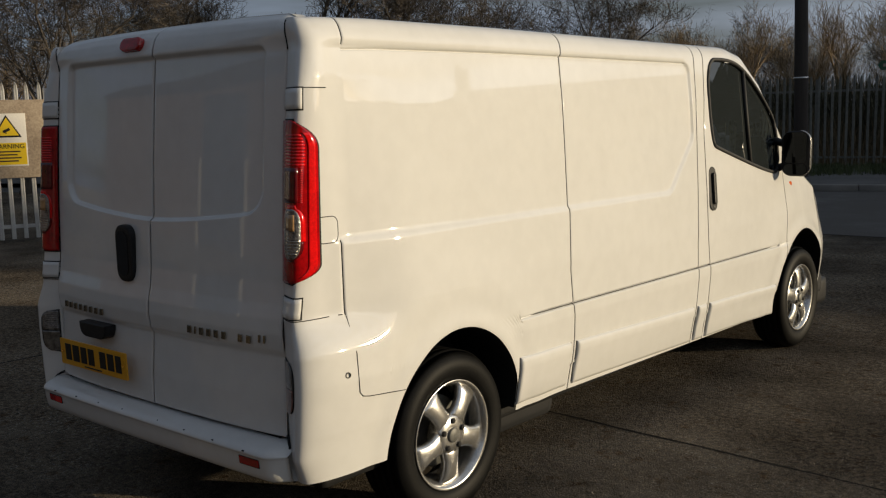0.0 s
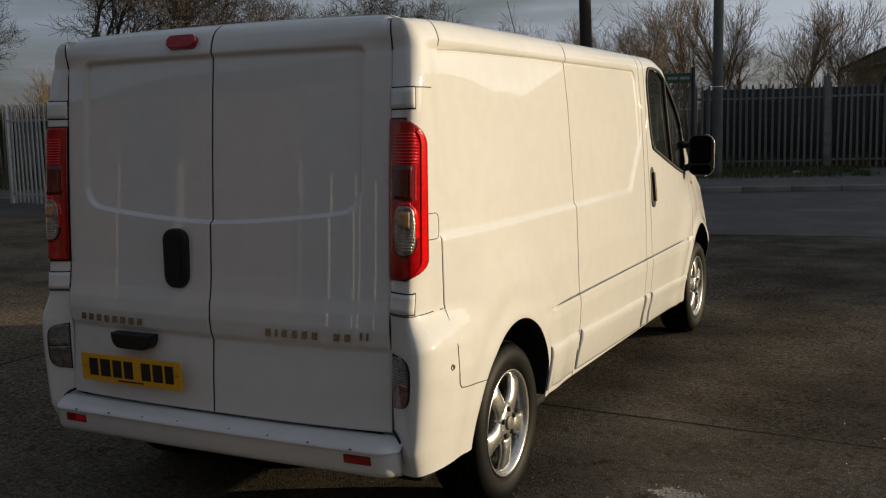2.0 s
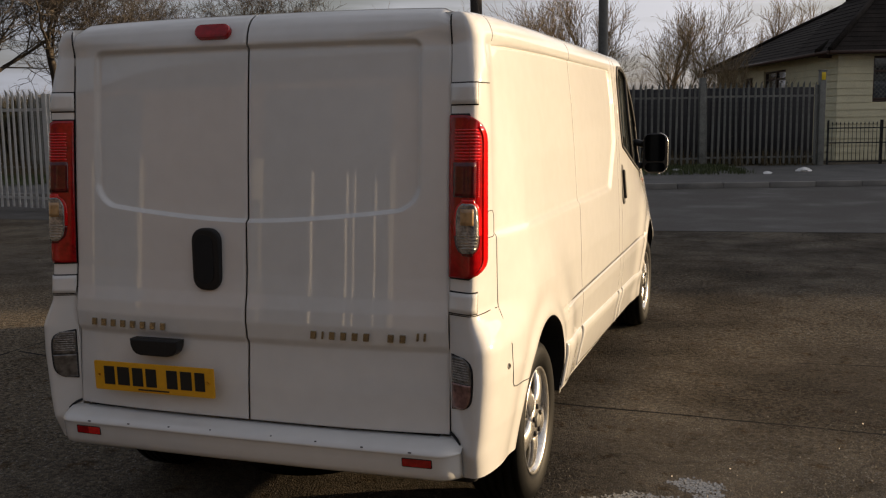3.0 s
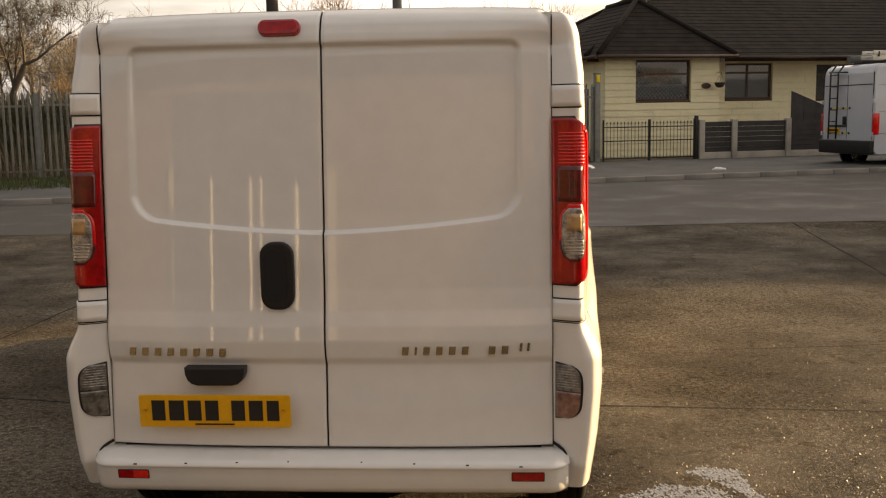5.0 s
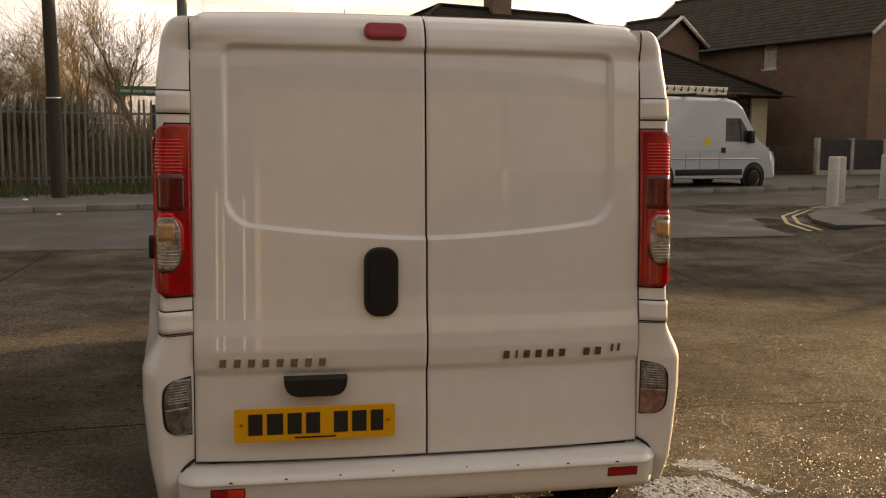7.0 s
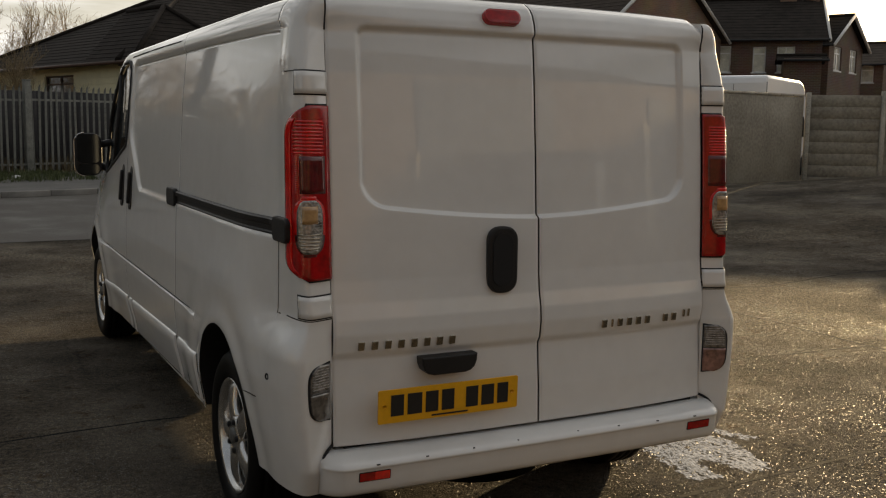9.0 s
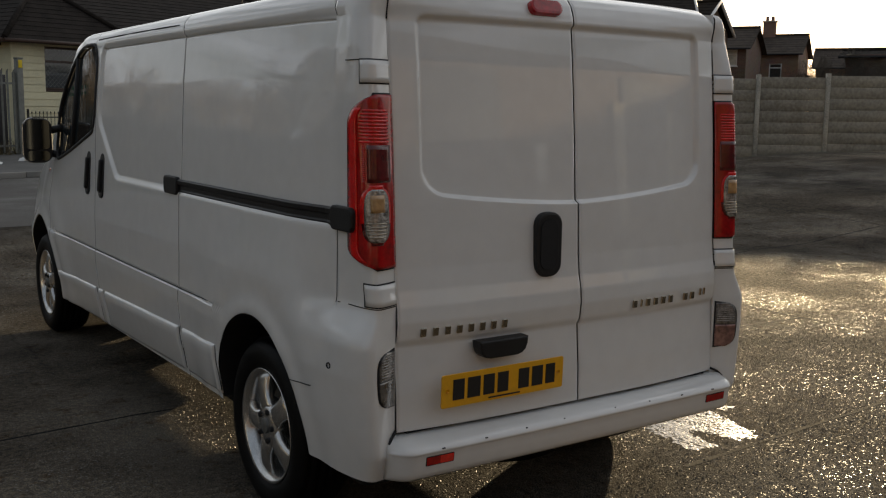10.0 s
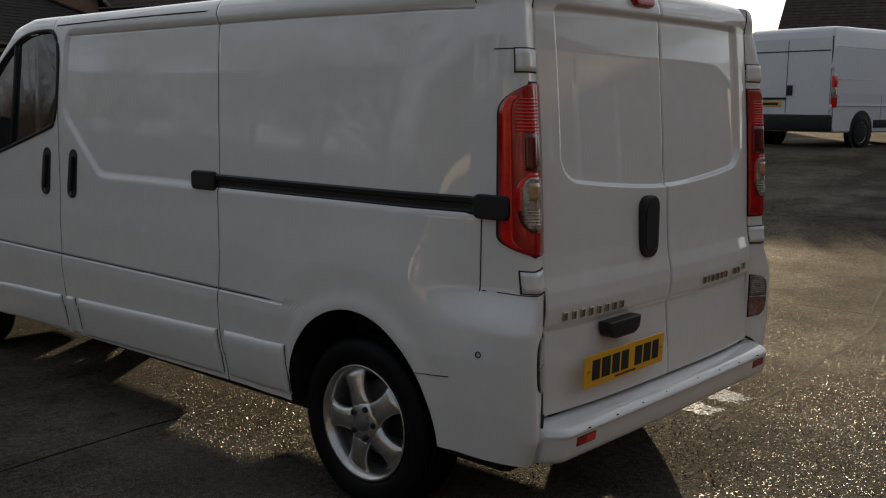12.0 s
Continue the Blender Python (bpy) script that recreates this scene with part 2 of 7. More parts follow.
M = dict(
    paint=material("white_van_paint", (0.71, 0.705, 0.685), 0.6, spec=0.25, coat=1.0, coat_ior=1.7, coat_rough=0.03, spread=0.02, scale=1.5, fine=14.0, bump=0.012, bump_scale=5.0),
    black_plastic=material("black_plastic", (0.013, 0.013, 0.014), 0.5, spec=0.35, spread=0.2, fine=200.0, bump=0.1),
    rubber=material("black_rubber", (0.016, 0.016, 0.017), 0.7, spread=0.25, scale=20.0, fine=160.0, bump=0.15),
    gap=material("dark_gap", (0.006, 0.006, 0.007), 0.8, spread=0.1),
    tyre=material("tyre_rubber", (0.005, 0.005, 0.005), 0.55, spec=0.14, spread=0.3, scale=9.0, fine=160.0, bump=0.04),
    alloy=material("silver_alloy", (0.62, 0.61, 0.59), 0.27, metal=0.88, coat=0.4, spread=0.08, scale=12.0, fine=90.0),
    chrome=material("chrome", (0.42, 0.37, 0.30), 0.12, metal=1.0, spread=0.04),
    red_lens=material("red_lens", (0.72, 0.005, 0.006), 0.12, coat=0.3, spread=0.12, scale=18.0, fine=120.0),
    deep_lens=material("deep_red_lens", (0.38, 0.003, 0.005), 0.10, coat=0.3, spread=0.2, scale=18.0),
    lamp_lens=material("lamp_lens", (0.16, 0.15, 0.14), 0.2, metal=0.35, coat=1.0, spread=0.3, scale=40.0),
    dull_lens=material("dull_red_lens", (0.27, 0.14, 0.12), 0.2, metal=0.2, coat=1.0, spread=0.25, scale=40.0),
    dark_lens=material("dark_red_lens", (0.11, 0.003, 0.005), 0.12, coat=0.4, spread=0.2, scale=20.0),
    bright_lens=material("bright_red_lens", (0.78, 0.02, 0.015), 0.14, coat=1.0, spread=0.1, scale=30.0),
    clear_lens=material("clear_lens", (0.34, 0.32, 0.30), 0.15, metal=0.6, coat=1.0, spread=0.35, scale=30.0, fine=140.0, bump=0.3),
    amber=material("amber_lens", (0.75, 0.13, 0.01), 0.2, coat=1.0, spread=0.1),
    plate=material("yellow_plate", (0.84, 0.41, 0.02), 0.35, coat=0.5, spread=0.04),
    plate_ink=material("black_ink", (0.012, 0.012, 0.012), 0.5, spread=0.1),
    glass=material("tinted_glass", (0.02, 0.024, 0.025), 0.03, spread=0.05, spec=0.5),
    mirror=material("mirror_glass", (0.03, 0.034, 0.038), 0.03, metal=1.0, spread=0.01),
    cabin=material("cabin_trim", (0.05, 0.05, 0.055), 0.8, spread=0.2, fine=90.0),
    ground=ground_material(),
    road=material("tarmac", (0.082, 0.076, 0.070), 0.7, spec=0.15, spread=0.25, scale=0.9, fine=70.0, bump=0.6, bump_scale=90.0, rough_var=0.2),
    kerb=material("kerb_concrete", (0.17, 0.16, 0.145), 0.85, spread=0.2, scale=3.0, fine=60.0, bump=0.3, per_piece=0.25),
    paving=material("pavement_tarmac", (0.072, 0.07, 0.066), 0.8, spread=0.25, scale=1.2, fine=60.0, bump=0.5),
    grass=material("verge_grass", (0.085, 0.10, 0.035), 0.9, color2=(0.035, 0.05, 0.018), scale=4.0, fine=40.0),
    bramble=material("dark_bramble", (0.095, 0.085, 0.045), 0.9, color2=(0.03, 0.03, 0.018), scale=3.0, fine=30.0),
    scrub=material("dry_scrub", (0.16, 0.115, 0.06), 0.95, color2=(0.06, 0.05, 0.025), scale=5.0, fine=40.0),
    soil=material("rough_soil", (0.10, 0.085, 0.055), 0.95, color2=(0.045, 0.045, 0.025), scale=0.6, fine=9.0, bump=0.6, bump_scale=6.0),
    bark=material("winter_bark", (0.10, 0.08, 0.06), 0.9, color2=(0.05, 0.042, 0.034), scale=6.0, fine=60.0),
    bark_warm=material("willow_bark", (0.30, 0.215, 0.12), 0.9, color2=(0.16, 0.115, 0.065), scale=6.0, fine=60.0),
    galv=material("galvanised_steel", (0.52, 0.51, 0.49), 0.5, metal=0.35, spread=0.12, scale=5.0, fine=70.0, per_piece=0.2),
    dark_steel=material("weathered_green_steel", (0.185, 0.185, 0.165), 0.6, metal=0.2, spread=0.25, scale=5.0, fine=60.0, per_piece=0.2),
    black_iron=material("black_iron", (0.02, 0.02, 0.02), 0.5, metal=0.3, spread=0.15),
    wood_pole=material("creosoted_wood", (0.055, 0.042, 0.034), 0.85, color2=(0.03, 0.025, 0.02), scale=3.0, fine=60.0, stretch=(4, 4, 0.3), bump=0.4),
    steel_pole=material("grey_lamp_column", (0.14, 0.14, 0.13), 0.55, metal=0.4, spread=0.15),
    ply=material("weathered_board", (0.42, 0.34, 0.25), 0.85, color2=(0.24, 0.18, 0.13), scale=3.0, fine=40.0, bump=0.2),
    sign_yellow=material("sign_yellow", (0.85, 0.58, 0.02), 0.45, spread=0.03),
    sign_white=material("sign_white", (0.82, 0.78, 0.70), 0.45, spread=0.03),
    sign_green=material("sign_green", (0.03, 0.11, 0.06), 0.5, spread=0.1),
    cream=material("cream_boards", (0.78, 0.70, 0.47), 0.75, spread=0.06, scale=2.0, fine=30.0, per_piece=0.2, bump=0.1),
    brick=brick_material("red_brick", (0.33, 0.19, 0.125), (0.27, 0.15, 0.10), (0.30, 0.23, 0.17)),
    brick_dark=brick_material("brown_brick", (0.20, 0.11, 0.07), (0.15, 0.085, 0.06), (0.22, 0.19, 0.16)),
    slate=material("roof_tiles", (0.024, 0.019, 0.016), 0.95, spec=0.15, spread=0.25, scale=2.5, fine=25.0, bump=0.3),
    brown_tile=material("brown_roof_tiles", (0.055, 0.041, 0.032), 0.9, spec=0.2, spread=0.25, scale=2.5, fine=25.0, bump=0.3),
    brown_frame=material("brown_window_frame", (0.07, 0.035, 0.022), 0.5, spread=0.15),
    white_frame=material("white_window_frame", (0.75, 0.73, 0.70), 0.45, spread=0.04),
    pane=material("window_pane", (0.03, 0.034, 0.036), 0.05, coat=1.0, spread=0.3, scale=2.0, spec=0.8),
    # pale copy of the pane: sunlight on far windows put into the colour
    pane_lit=material("sunlit_curtain_pane", (0.62, 0.58, 0.48), 0.25, coat=0.8, spread=0.2, scale=3.0),
    concrete=material("concrete", (0.36, 0.33, 0.28), 0.85, spread=0.2, scale=2.0, fine=40.0, bump=0.3, per_piece=0.2),
    render_wall=material("stained_render", (0.30, 0.27, 0.22), 0.9, color2=(0.17, 0.145, 0.115), scale=0.9, fine=14.0, bump=0.3),
    bollard=material("scuffed_white_bollard_paint", (0.60, 0.57, 0.52), 0.7, color2=(0.50, 0.47, 0.42), scale=3.0, fine=18.0, bump=0.05),
    pale_post=material("cream_post_paint", (0.62, 0.55, 0.42), 0.7, spread=0.12, scale=3.0, fine=40.0),
    dark_board=material("dark_fence_board", (0.035, 0.032, 0.034), 0.75, spread=0.25, scale=4.0, fine=40.0),
    van_grey=material("grey_white_van_paint", (0.48, 0.51, 0.56), 0.36, coat=0.8, spread=0.015, scale=1.5, fine=12.0),
    van_white=material("far_white_van_paint", (0.72, 0.73, 0.75), 0.42, coat=0.8, spread=0.015, scale=1.5, fine=12.0),
    aluminium=material("aluminium_ladder", (0.66, 0.64, 0.58), 0.4, metal=0.6, spread=0.1),
    yellow_line=material("yellow_road_paint", (0.50, 0.42, 0.22), 0.8, spread=0.25, scale=6.0, fine=50.0),
    white_spill=material("wet_spill", (0.13, 0.126, 0.12), 0.22, spec=1.0, color2=(0.08, 0.077, 0.072), scale=7.0, fine=60.0, bump=0.3),
    cladding=material("warm_brick_cladding", (0.15, 0.095, 0.062), 0.7, color2=(0.085, 0.052, 0.034), scale=0.5, fine=6.0, bump=0.2),
    grit=material("damp_grit", (0.12, 0.10, 0.075), 0.42, color2=(0.045, 0.038, 0.03), scale=90.0, fine=300.0, spec=0.3),
    amber_dim=material("amber_bulb", (0.40, 0.23, 0.10), 0.25, coat=1.0, spread=0.2),
    tar=material("tar_joint", (0.016, 0.015, 0.014), 0.95, spec=0.1, spread=0.3, scale=9.0, fine=60.0),
    litter=material("white_litter", (0.75, 0.74, 0.72), 0.6, spread=0.1),
    shed=material("dark_blue_cladding", (0.035, 0.042, 0.06), 0.6, spread=0.2, scale=2.0),
)


# ---- helpers for meshes ----
def mesh_from(verts, faces, smooth=False, name="m"):
    me = bpy.data.meshes.new(name)
    me.from_pydata([tuple(map(float, v)) for v in verts], [], [tuple(map(int, f)) for f in faces])
    if smooth:
        me.polygons.foreach_set("use_smooth", [True] * len(me.polygons))
    me.update()
    return me


def part(name, data, mat, parent, label="", m=None):
    """Links a mesh or bmesh as one object under a thing or part."""
    if isinstance(data, bmesh.types.BMesh):
        me = bpy.data.meshes.new(name)
        data.to_mesh(me)
        data.free()
        data = me
    if mat is not None and not data.materials:
        data.materials.append(mat)
    ob = new(name, data)
    if parent is not None:
        ob.parent = parent
    if m is not None:
        ob.matrix_basis = m
    if label:
        ob["label"] = label
    return ob


def thing(name, label, category, group="", m=None, kind=""):
    e = new(name)
    e.empty_display_size = 0.2
    if m is not None:
        e.matrix_basis = m
    return tagged(e, label, category, group, kind)


def box_bm(x0, x1, y0, y1, z0, z1, bevel=0.0, seg=2, bm=None):
    own = bm is None
    bm = bm or bmesh.new()
    r = bmesh.ops.create_cube(bm, size=1.0)
    for v in r["verts"]:
        v.co = Vector(((x0 + x1) / 2 + v.co.x * (x1 - x0), (y0 + y1) / 2 + v.co.y * (y1 - y0), (z0 + z1) / 2 + v.co.z * (z1 - z0)))
    if bevel:
        es = list({e for v in r["verts"] for e in v.link_edges})
        bmesh.ops.bevel(bm, geom=es, offset=bevel, segments=seg, affect="EDGES", profile=0.6)
        for f in bm.faces:
            f.smooth = True
    return bm


def prism(outline, depth, axis="y", bevel=0.0, seg=2):
    """A closed outline (list of 2D points) pushed to a depth; lies in x,z for axis y, y,z for axis x, x,y for axis z. From 0 to depth."""
    bm = bmesh.new()
    put = {"y": lambda a, b, d: (a, d, b), "x": lambda a, b, d: (d, a, b), "z": lambda a, b, d: (a, b, d)}[axis]
    v0 = [bm.verts.new(put(a, b, 0)) for a, b in outline]
    v1 = [bm.verts.new(put(a, b, depth)) for a, b in outline]
    k = len(outline)
    f0, f1 = bm.faces.new(v0), bm.faces.new(v1[::-1])
    for i in range(k):
        bm.faces.new((v0[i], v1[i], v1[(i + 1) % k], v0[(i + 1) % k]))
    bmesh.ops.recalc_face_normals(bm, faces=bm.faces)
    if bevel:
        es = list(f0.edges) + list(f1.edges)
        bmesh.ops.bevel(bm, geom=es, offset=bevel, segments=seg, affect="EDGES", profile=0.6)
    return bm


def rounded(a0, a1, b0, b1, r, k=5):
    pts = []
    for ca, cb, s in ((a1 - r, b1 - r, 0), (a0 + r, b1 - r, 1), (a0 + r, b0 + r, 2), (a1 - r, b0 + r, 3)):
        for i in range(k + 1):
            t = (s + i / k) * math.pi / 2
            pts.append((ca + r * math.cos(t), cb + r * math.sin(t)))
    return pts


def lathe(profile, axis="x", k=40, closed=False):
    """Profile of (along, radius) turned round the axis."""
    V, F = [], []
    for a, r in profile:
        for i in range(k):
            t = 2 * math.pi * i / k
            c, s = r * math.cos(t), r * math.sin(t)
            V.append({"x": (a, c, s), "z": (c, s, a), "y": (c, a, s)}[axis])
    n = len(profile)
    for j in range(n - 1 + (1 if closed else 0)):
        for i in range(k):
            p, q = j, (j + 1) % n
            F.append((p * k + i, p * k + (i + 1) % k, q * k + (i + 1) % k, q * k + i))
    me = mesh_from(V, F, True)
    bm = bmesh.new()
    bm.from_mesh(me)
    bmesh.ops.recalc_face_normals(bm, faces=bm.faces)
    return bm


def tube(points, r, k=6, r2=None, cap=True):
    """A round bar along points."""
    pts = [Vector(p) for p in points]
    bm = bmesh.new()
    rings = []
    up = Vector((0, 0, 1))
    for i, p in enumerate(pts):
        d = (pts[min(i + 1, len(pts) - 1)] - pts[max(i - 1, 0)]).normalized()
        a = d.cross(up if abs(d.z) < 0.9 else Vector((1, 0, 0))).normalized()
        b = d.cross(a)
        rr = r if r2 is None else r + (r2 - r) * i / (len(pts) - 1)
        rings.append([bm.verts.new(p + rr * (a * math.cos(2 * math.pi * j / k) + b * math.sin(2 * math.pi * j / k))) for j in range(k)])
    for a, b in zip(rings, rings[1:]):
        for j in range(k):
            bm.faces.new((a[j], a[(j + 1) % k], b[(j + 1) % k], b[j])).smooth = True
    if cap:
        bm.faces.new(rings[0][::-1])
        bm.faces.new(rings[-1])
    bmesh.ops.recalc_face_normals(bm, faces=bm.faces)
    return bm


def grid_faces(n, m, flip=False, off=0):
    F = []
    for i in range(n - 1):
        for j in range(m - 1):
            q = (off + i * m + j, off + (i + 1) * m + j, off + (i + 1) * m + j + 1, off + i * m + j + 1)
            F.append(q[::-1] if flip else q)
    return F


def smooth01(a, b, x):
    t = np.clip((x - a) / (b - a), 0, 1)
    return t * t * (3 - 2 * t)


def poly_inside_dist(poly, X, Y):
    """Signed distance of points to a closed polygon, positive inside."""
    P = np.array(poly, float)
    D = np.full(X.shape, 1e9)
    inside = np.zeros(X.shape, bool)
    for (x0, y0), (x1, y1) in zip(P, np.roll(P, -1, 0)):
        dx, dy = x1 - x0, y1 - y0
        t = np.clip(((X - x0) * dx + (Y - y0) * dy) / (dx * dx + dy * dy + 1e-12), 0, 1)
        D = np.minimum(D, np.hypot(X - x0 - t * dx, Y - y0 - t * dy))
        c = ((y0 > Y) != (y1 > Y)) & (X < (x1 - x0) * (Y - y0) / (y1 - y0 + 1e-12) + x0)
        inside ^= c
    return np.where(inside, D, -D)


# ---- the white van ----
VAN_X = -0.018                                     # middle of the van
ZS = [0.2, 0.34, 0.5, 0.67, 0.9, 1.12, 1.4, 1.6, 1.8, 2.0]
XS = [0.85, 0.868, 0.894, 0.911, 0.910, 0.899, 0.880, 0.864, 0.840, 0.815]
RZ = [0.2, 0.48, 0.60, 0.70, 0.755, 0.773, 0.83, 0.88, 0.93, 1.0, 1.2, 1.4, 1.64, 1.76, 1.82, 1.855, 1.88, 1.897, 1.905]
RY = [0.075, 0.07, 0.074, 0.083, 0.087, 0.075, 0.068, 0.072, 0.084, 0.092, 0.102, 0.115, 0.135, 0.148, 0.158, 0.172, 0.193, 0.225, 0.262]
EY = [0.0, 0.25, 0.5, 1.2, 3.28, 3.46, 3.68, 3.98, 4.26, 4.54, 4.82, 5.02, 5.12]
EZ = [1.868, 1.876, 1.885, 1.893, 1.893, 1.868, 1.743, 1.459, 1.235, 1.10, 0.985, 0.86, 0.72]
JOIN = 0.245                                       # where the rear corner meets the flat side
DOOR_X = 0.737                                     # half width of the two rear doors


SKEW = 0.004                                       # the near-side rear corner stands a little further back
BOW = 0.034                                        # the rear doors curve forward to their outer edges


def corner_xy(x0, yr, hw, u, z):
    """Plan of the rear corner at height z: u 0 at the door's edge, 1 at the flat side.
    It slopes out behind the doors a little before it turns, boxy by the lights and rounder above them."""
    levels = [0.84, 0.95, 1.65, 1.77]
    f = np.interp(z, levels, [0.62, 0.70, 0.66, 0.52])
    e = 2 / np.interp(z, levels, [2.3, 2.2, 2.2, 2.1])
    deep = np.interp(z, [0.30, 0.42, 0.77, 0.88, 0.95, 1.65, 1.76, 1.84], [0.0, 0.05, 0.05, 0.030, 0.030, 0.026, 0.014, 0.0])
    k, xk = 0.42, x0 + (hw - x0) * f
    if u <= k:
        v = u / k
        return x0 + (xk - x0) * v, yr - deep * v * (1.35 - 0.35 * v)
    t = (u - k) / (1 - k) * math.pi / 2
    return xk + (hw - xk) * math.sin(t) ** e, yr - deep + (JOIN - yr + deep) * (1 - math.cos(t) ** e)


def bow_at(z):
    return BOW * (1 - smooth01(1.76, 1.88, z))


def corner_yr(z):
    """Where the corner starts at the door's edge; the bumper cover below does not follow the doors' swage."""
    w = smooth01(0.92, 0.86, z)
    return (rear_y(z) + bow_at(z)) * (1 - w) + 0.113 * w


def rear_y(z):
    return np.interp(z, RZ, RY)


def plan_width(y):
    return np.interp(y, [0, 0.9, 3.2, 3.8, 4.3, 4.6, 4.85, 5.02, 5.12], [0.992, 1.0, 0.998, 0.994, 0.988, 0.97, 0.89, 0.72, 0.5])


def arch(y, c, half, top, base):
    t = (y - c) / half
    return np.where(np.abs(t) < 1, base + (top - base) * np.sqrt(np.clip(1 - t * t, 0, 1)), 0)


def bottom(y):
    base = np.interp(y, [0, 1, 3.8, 5.1], [0.335, 0.335, 0.30, 0.30])
    return np.maximum(base, np.maximum(arch(y, 0.815, 0.378, 0.752, 0.335), arch(y, 4.262, 0.43, 0.785, 0.30)))


def side_panel(side):
    """One half of the body shell, from the rear corner round the side and over the roof to the middle, as a grid with seams."""
    right = side > 0
    if right:
        seams = [(0.277, lambda z: 0 * z, 0.885, 1.137), (0.335, lambda z: 0 * z, 1.79, 1.90),
                 (1.595, lambda z: np.interp(z, [0.34, 0.57, 0.87, 1.13, 1.79, 1.9], [0.02, 0.01, -0.022, -0.008, 0.014, 0.03]), 0.2, 1.902),
                 (2.775, lambda z: np.interp(z, [0.37, 0.85, 1.41, 1.886], [0.012, 0.0, 0.035, 0.075]), 0.2, 1.902),
                 (2.913, lambda z: np.interp(z, [0.34, 0.72, 0.87, 1.41, 1.88], [0.01, 0.002, -0.018, -0.020, 0.045]), 0.2, 1.885),
                 (3.955, lambda z: np.interp(z, [0.6, 1.13], [-0.015, 0.03]), 0.2, 1.16)]
        recess = [(-1, 1.137), (2.475, 1.137), (2.515, 1.148), (2.757, 1.385), (2.776, 1.425), (2.785, 1.74), (2.772, 1.772), (2.735, 1.789), (-1, 1.789)]
        gutter_end = 2.74
    else:
        seams = [(0.277, lambda z: 0 * z, 0.885, 1.137), (0.335, lambda z: 0 * z, 1.79, 1.90),
                 (1.62, lambda z: np.interp(z, [0.36, 0.57, 0.87, 1.19, 1.56, 1.79, 1.86], [0.012, 0.008, -0.012, 0.01, 0.04, 0.058, 0.08]), 0.2, 1.902),
                 (2.935, lambda z: np.interp(z, [0.3, 1.06, 1.66, 1.9], [0, 0.0, 0.06, 0.14]), 0.2, 1.902),
                 (3.955, lambda z: np.interp(z, [0.6, 1.13], [-0.015, 0.03]), 0.2, 1.16)]
        recess = [(-1, 1.132), (2.53, 1.132), (2.58, 1.145), (2.885, 1.39), (2.915, 1.44), (2.92, 1.75), (2.905, 1.785), (2.865, 1.80), (-1, 1.79)]
        gutter_end = 2.9
    lip = [-0.012, -0.0023, -0.0015, 0.0015, 0.0023, 0.012]
    # columns
    theta = np.array([0, 0.1, 0.2, 0.28, 0.35, 0.39, 0.42, 0.45, 0.48, 0.52, 0.57, 0.63, 0.70, 0.78, 0.86, 0.93])
    ys = list(np.arange(JOIN, 2.42, 0.02)) + list(np.arange(2.42, 2.95, 0.008)) + list(np.arange(2.955, 3.93, 0.0125)) + list(np.arange(3.94, 5.0, 0.02)) + [5.02, 5.045, 5.065, 5.08, 5.092, 5.102, 5.11, 5.116, 5.12]
    for c, h in ((0.815, 0.378), (4.262, 0.43)):
        ys += [c + s * h * math.cos(a) for s in (-1, 1) for a in np.linspace(0.0, 0.7, 8)]
    for y0, *_ in seams:
        ys = [y for y in ys if abs(y - y0) > 0.014] + [y0 + d for d in lip]
    ys = np.array(sorted(ys))
    ys = ys[np.concatenate(([True], np.diff(ys) > 4e-4))]
    nc = len(theta) + len(ys)
    # rows: low part up to 1.0, upper part to 1.80, roof corner, roof
    low = np.concatenate([np.linspace(0, 0.565, 44), np.arange(0.568, 0.612, 0.0035), np.linspace(0.616, 1, 30)[:-1]])
    up = list(np.arange(1.0, 1.802, 0.011))
    up = [z for z in up if abs(z - 1.79) > 0.018] + [1.79 + d for d in (-0.016, -0.010, -0.0045, -0.0036, 0.0004, 0.0013, 0.007, 0.015)]
    up = np.array(sorted(up))
    k_c, k_r = 9, 7
    nr = len(low) + len(up) + k_c + k_r
    Y = np.zeros((nc, nr))
    X, Z = np.zeros_like(Y), np.zeros_like(Y)
    for i in range(nc):
        corner = i < len(theta)
        yb = 0.0 if corner else ys[i - len(theta)]
        y_ref = 0.15 if corner else yb
        zb, ze = float(bottom(np.array(y_ref))), float(np.interp(y_ref, EY, EZ))
        brk = min(1.0, zb + (ze - zb) * 0.55) if ze < 1.45 else 1.0
        side_top = ze - 0.093 * min(1.0, (ze - 0.3) / 1.2)
        if y_ref < 3.2:
            side_top = 1.80 - (1.893 - ze)
        z_low = zb + low * (brk - zb)
        z_up = brk + (up - 1.0) * (side_top - brk) / (up[-1] - 1.0)
        z_all = np.concatenate([z_low, z_up])
        hw = np.interp(z_all, ZS, XS) * plan_width(y_ref) - pinch(y_ref, z_all)
        lean = np.interp(y_ref, [3.2, 3.6, 4.2, 5.12], [0, 0.02, 0.05, 0.06])
        hw = hw - lean * smooth01(1.0, 1.8, z_all * 1.8 / max(side_top, 1.0))
        xt, zt = hw[-1], z_all[-1]
        a = np.linspace(0, math.pi / 2, k_c + 1)[1:]
        rx = np.interp(y_ref, [0.3, 1.2, 3.2, 4.0], [0.062, 0.092, 0.105, 0.165])
        cx = xt - (rx - 0.013) * (1 - np.cos(a) ** 0.85) - 0.013 * np.sin(a) ** 0.85
        cz = zt + (ze - zt) * np.sin(a) ** 0.85
        rise = np.interp(y_ref, [0.2, 1.2, 3.2, 3.8, 4.6, 5.12], [0.018, 0.025, 0.025, 0.13, 0.10, 0.04])
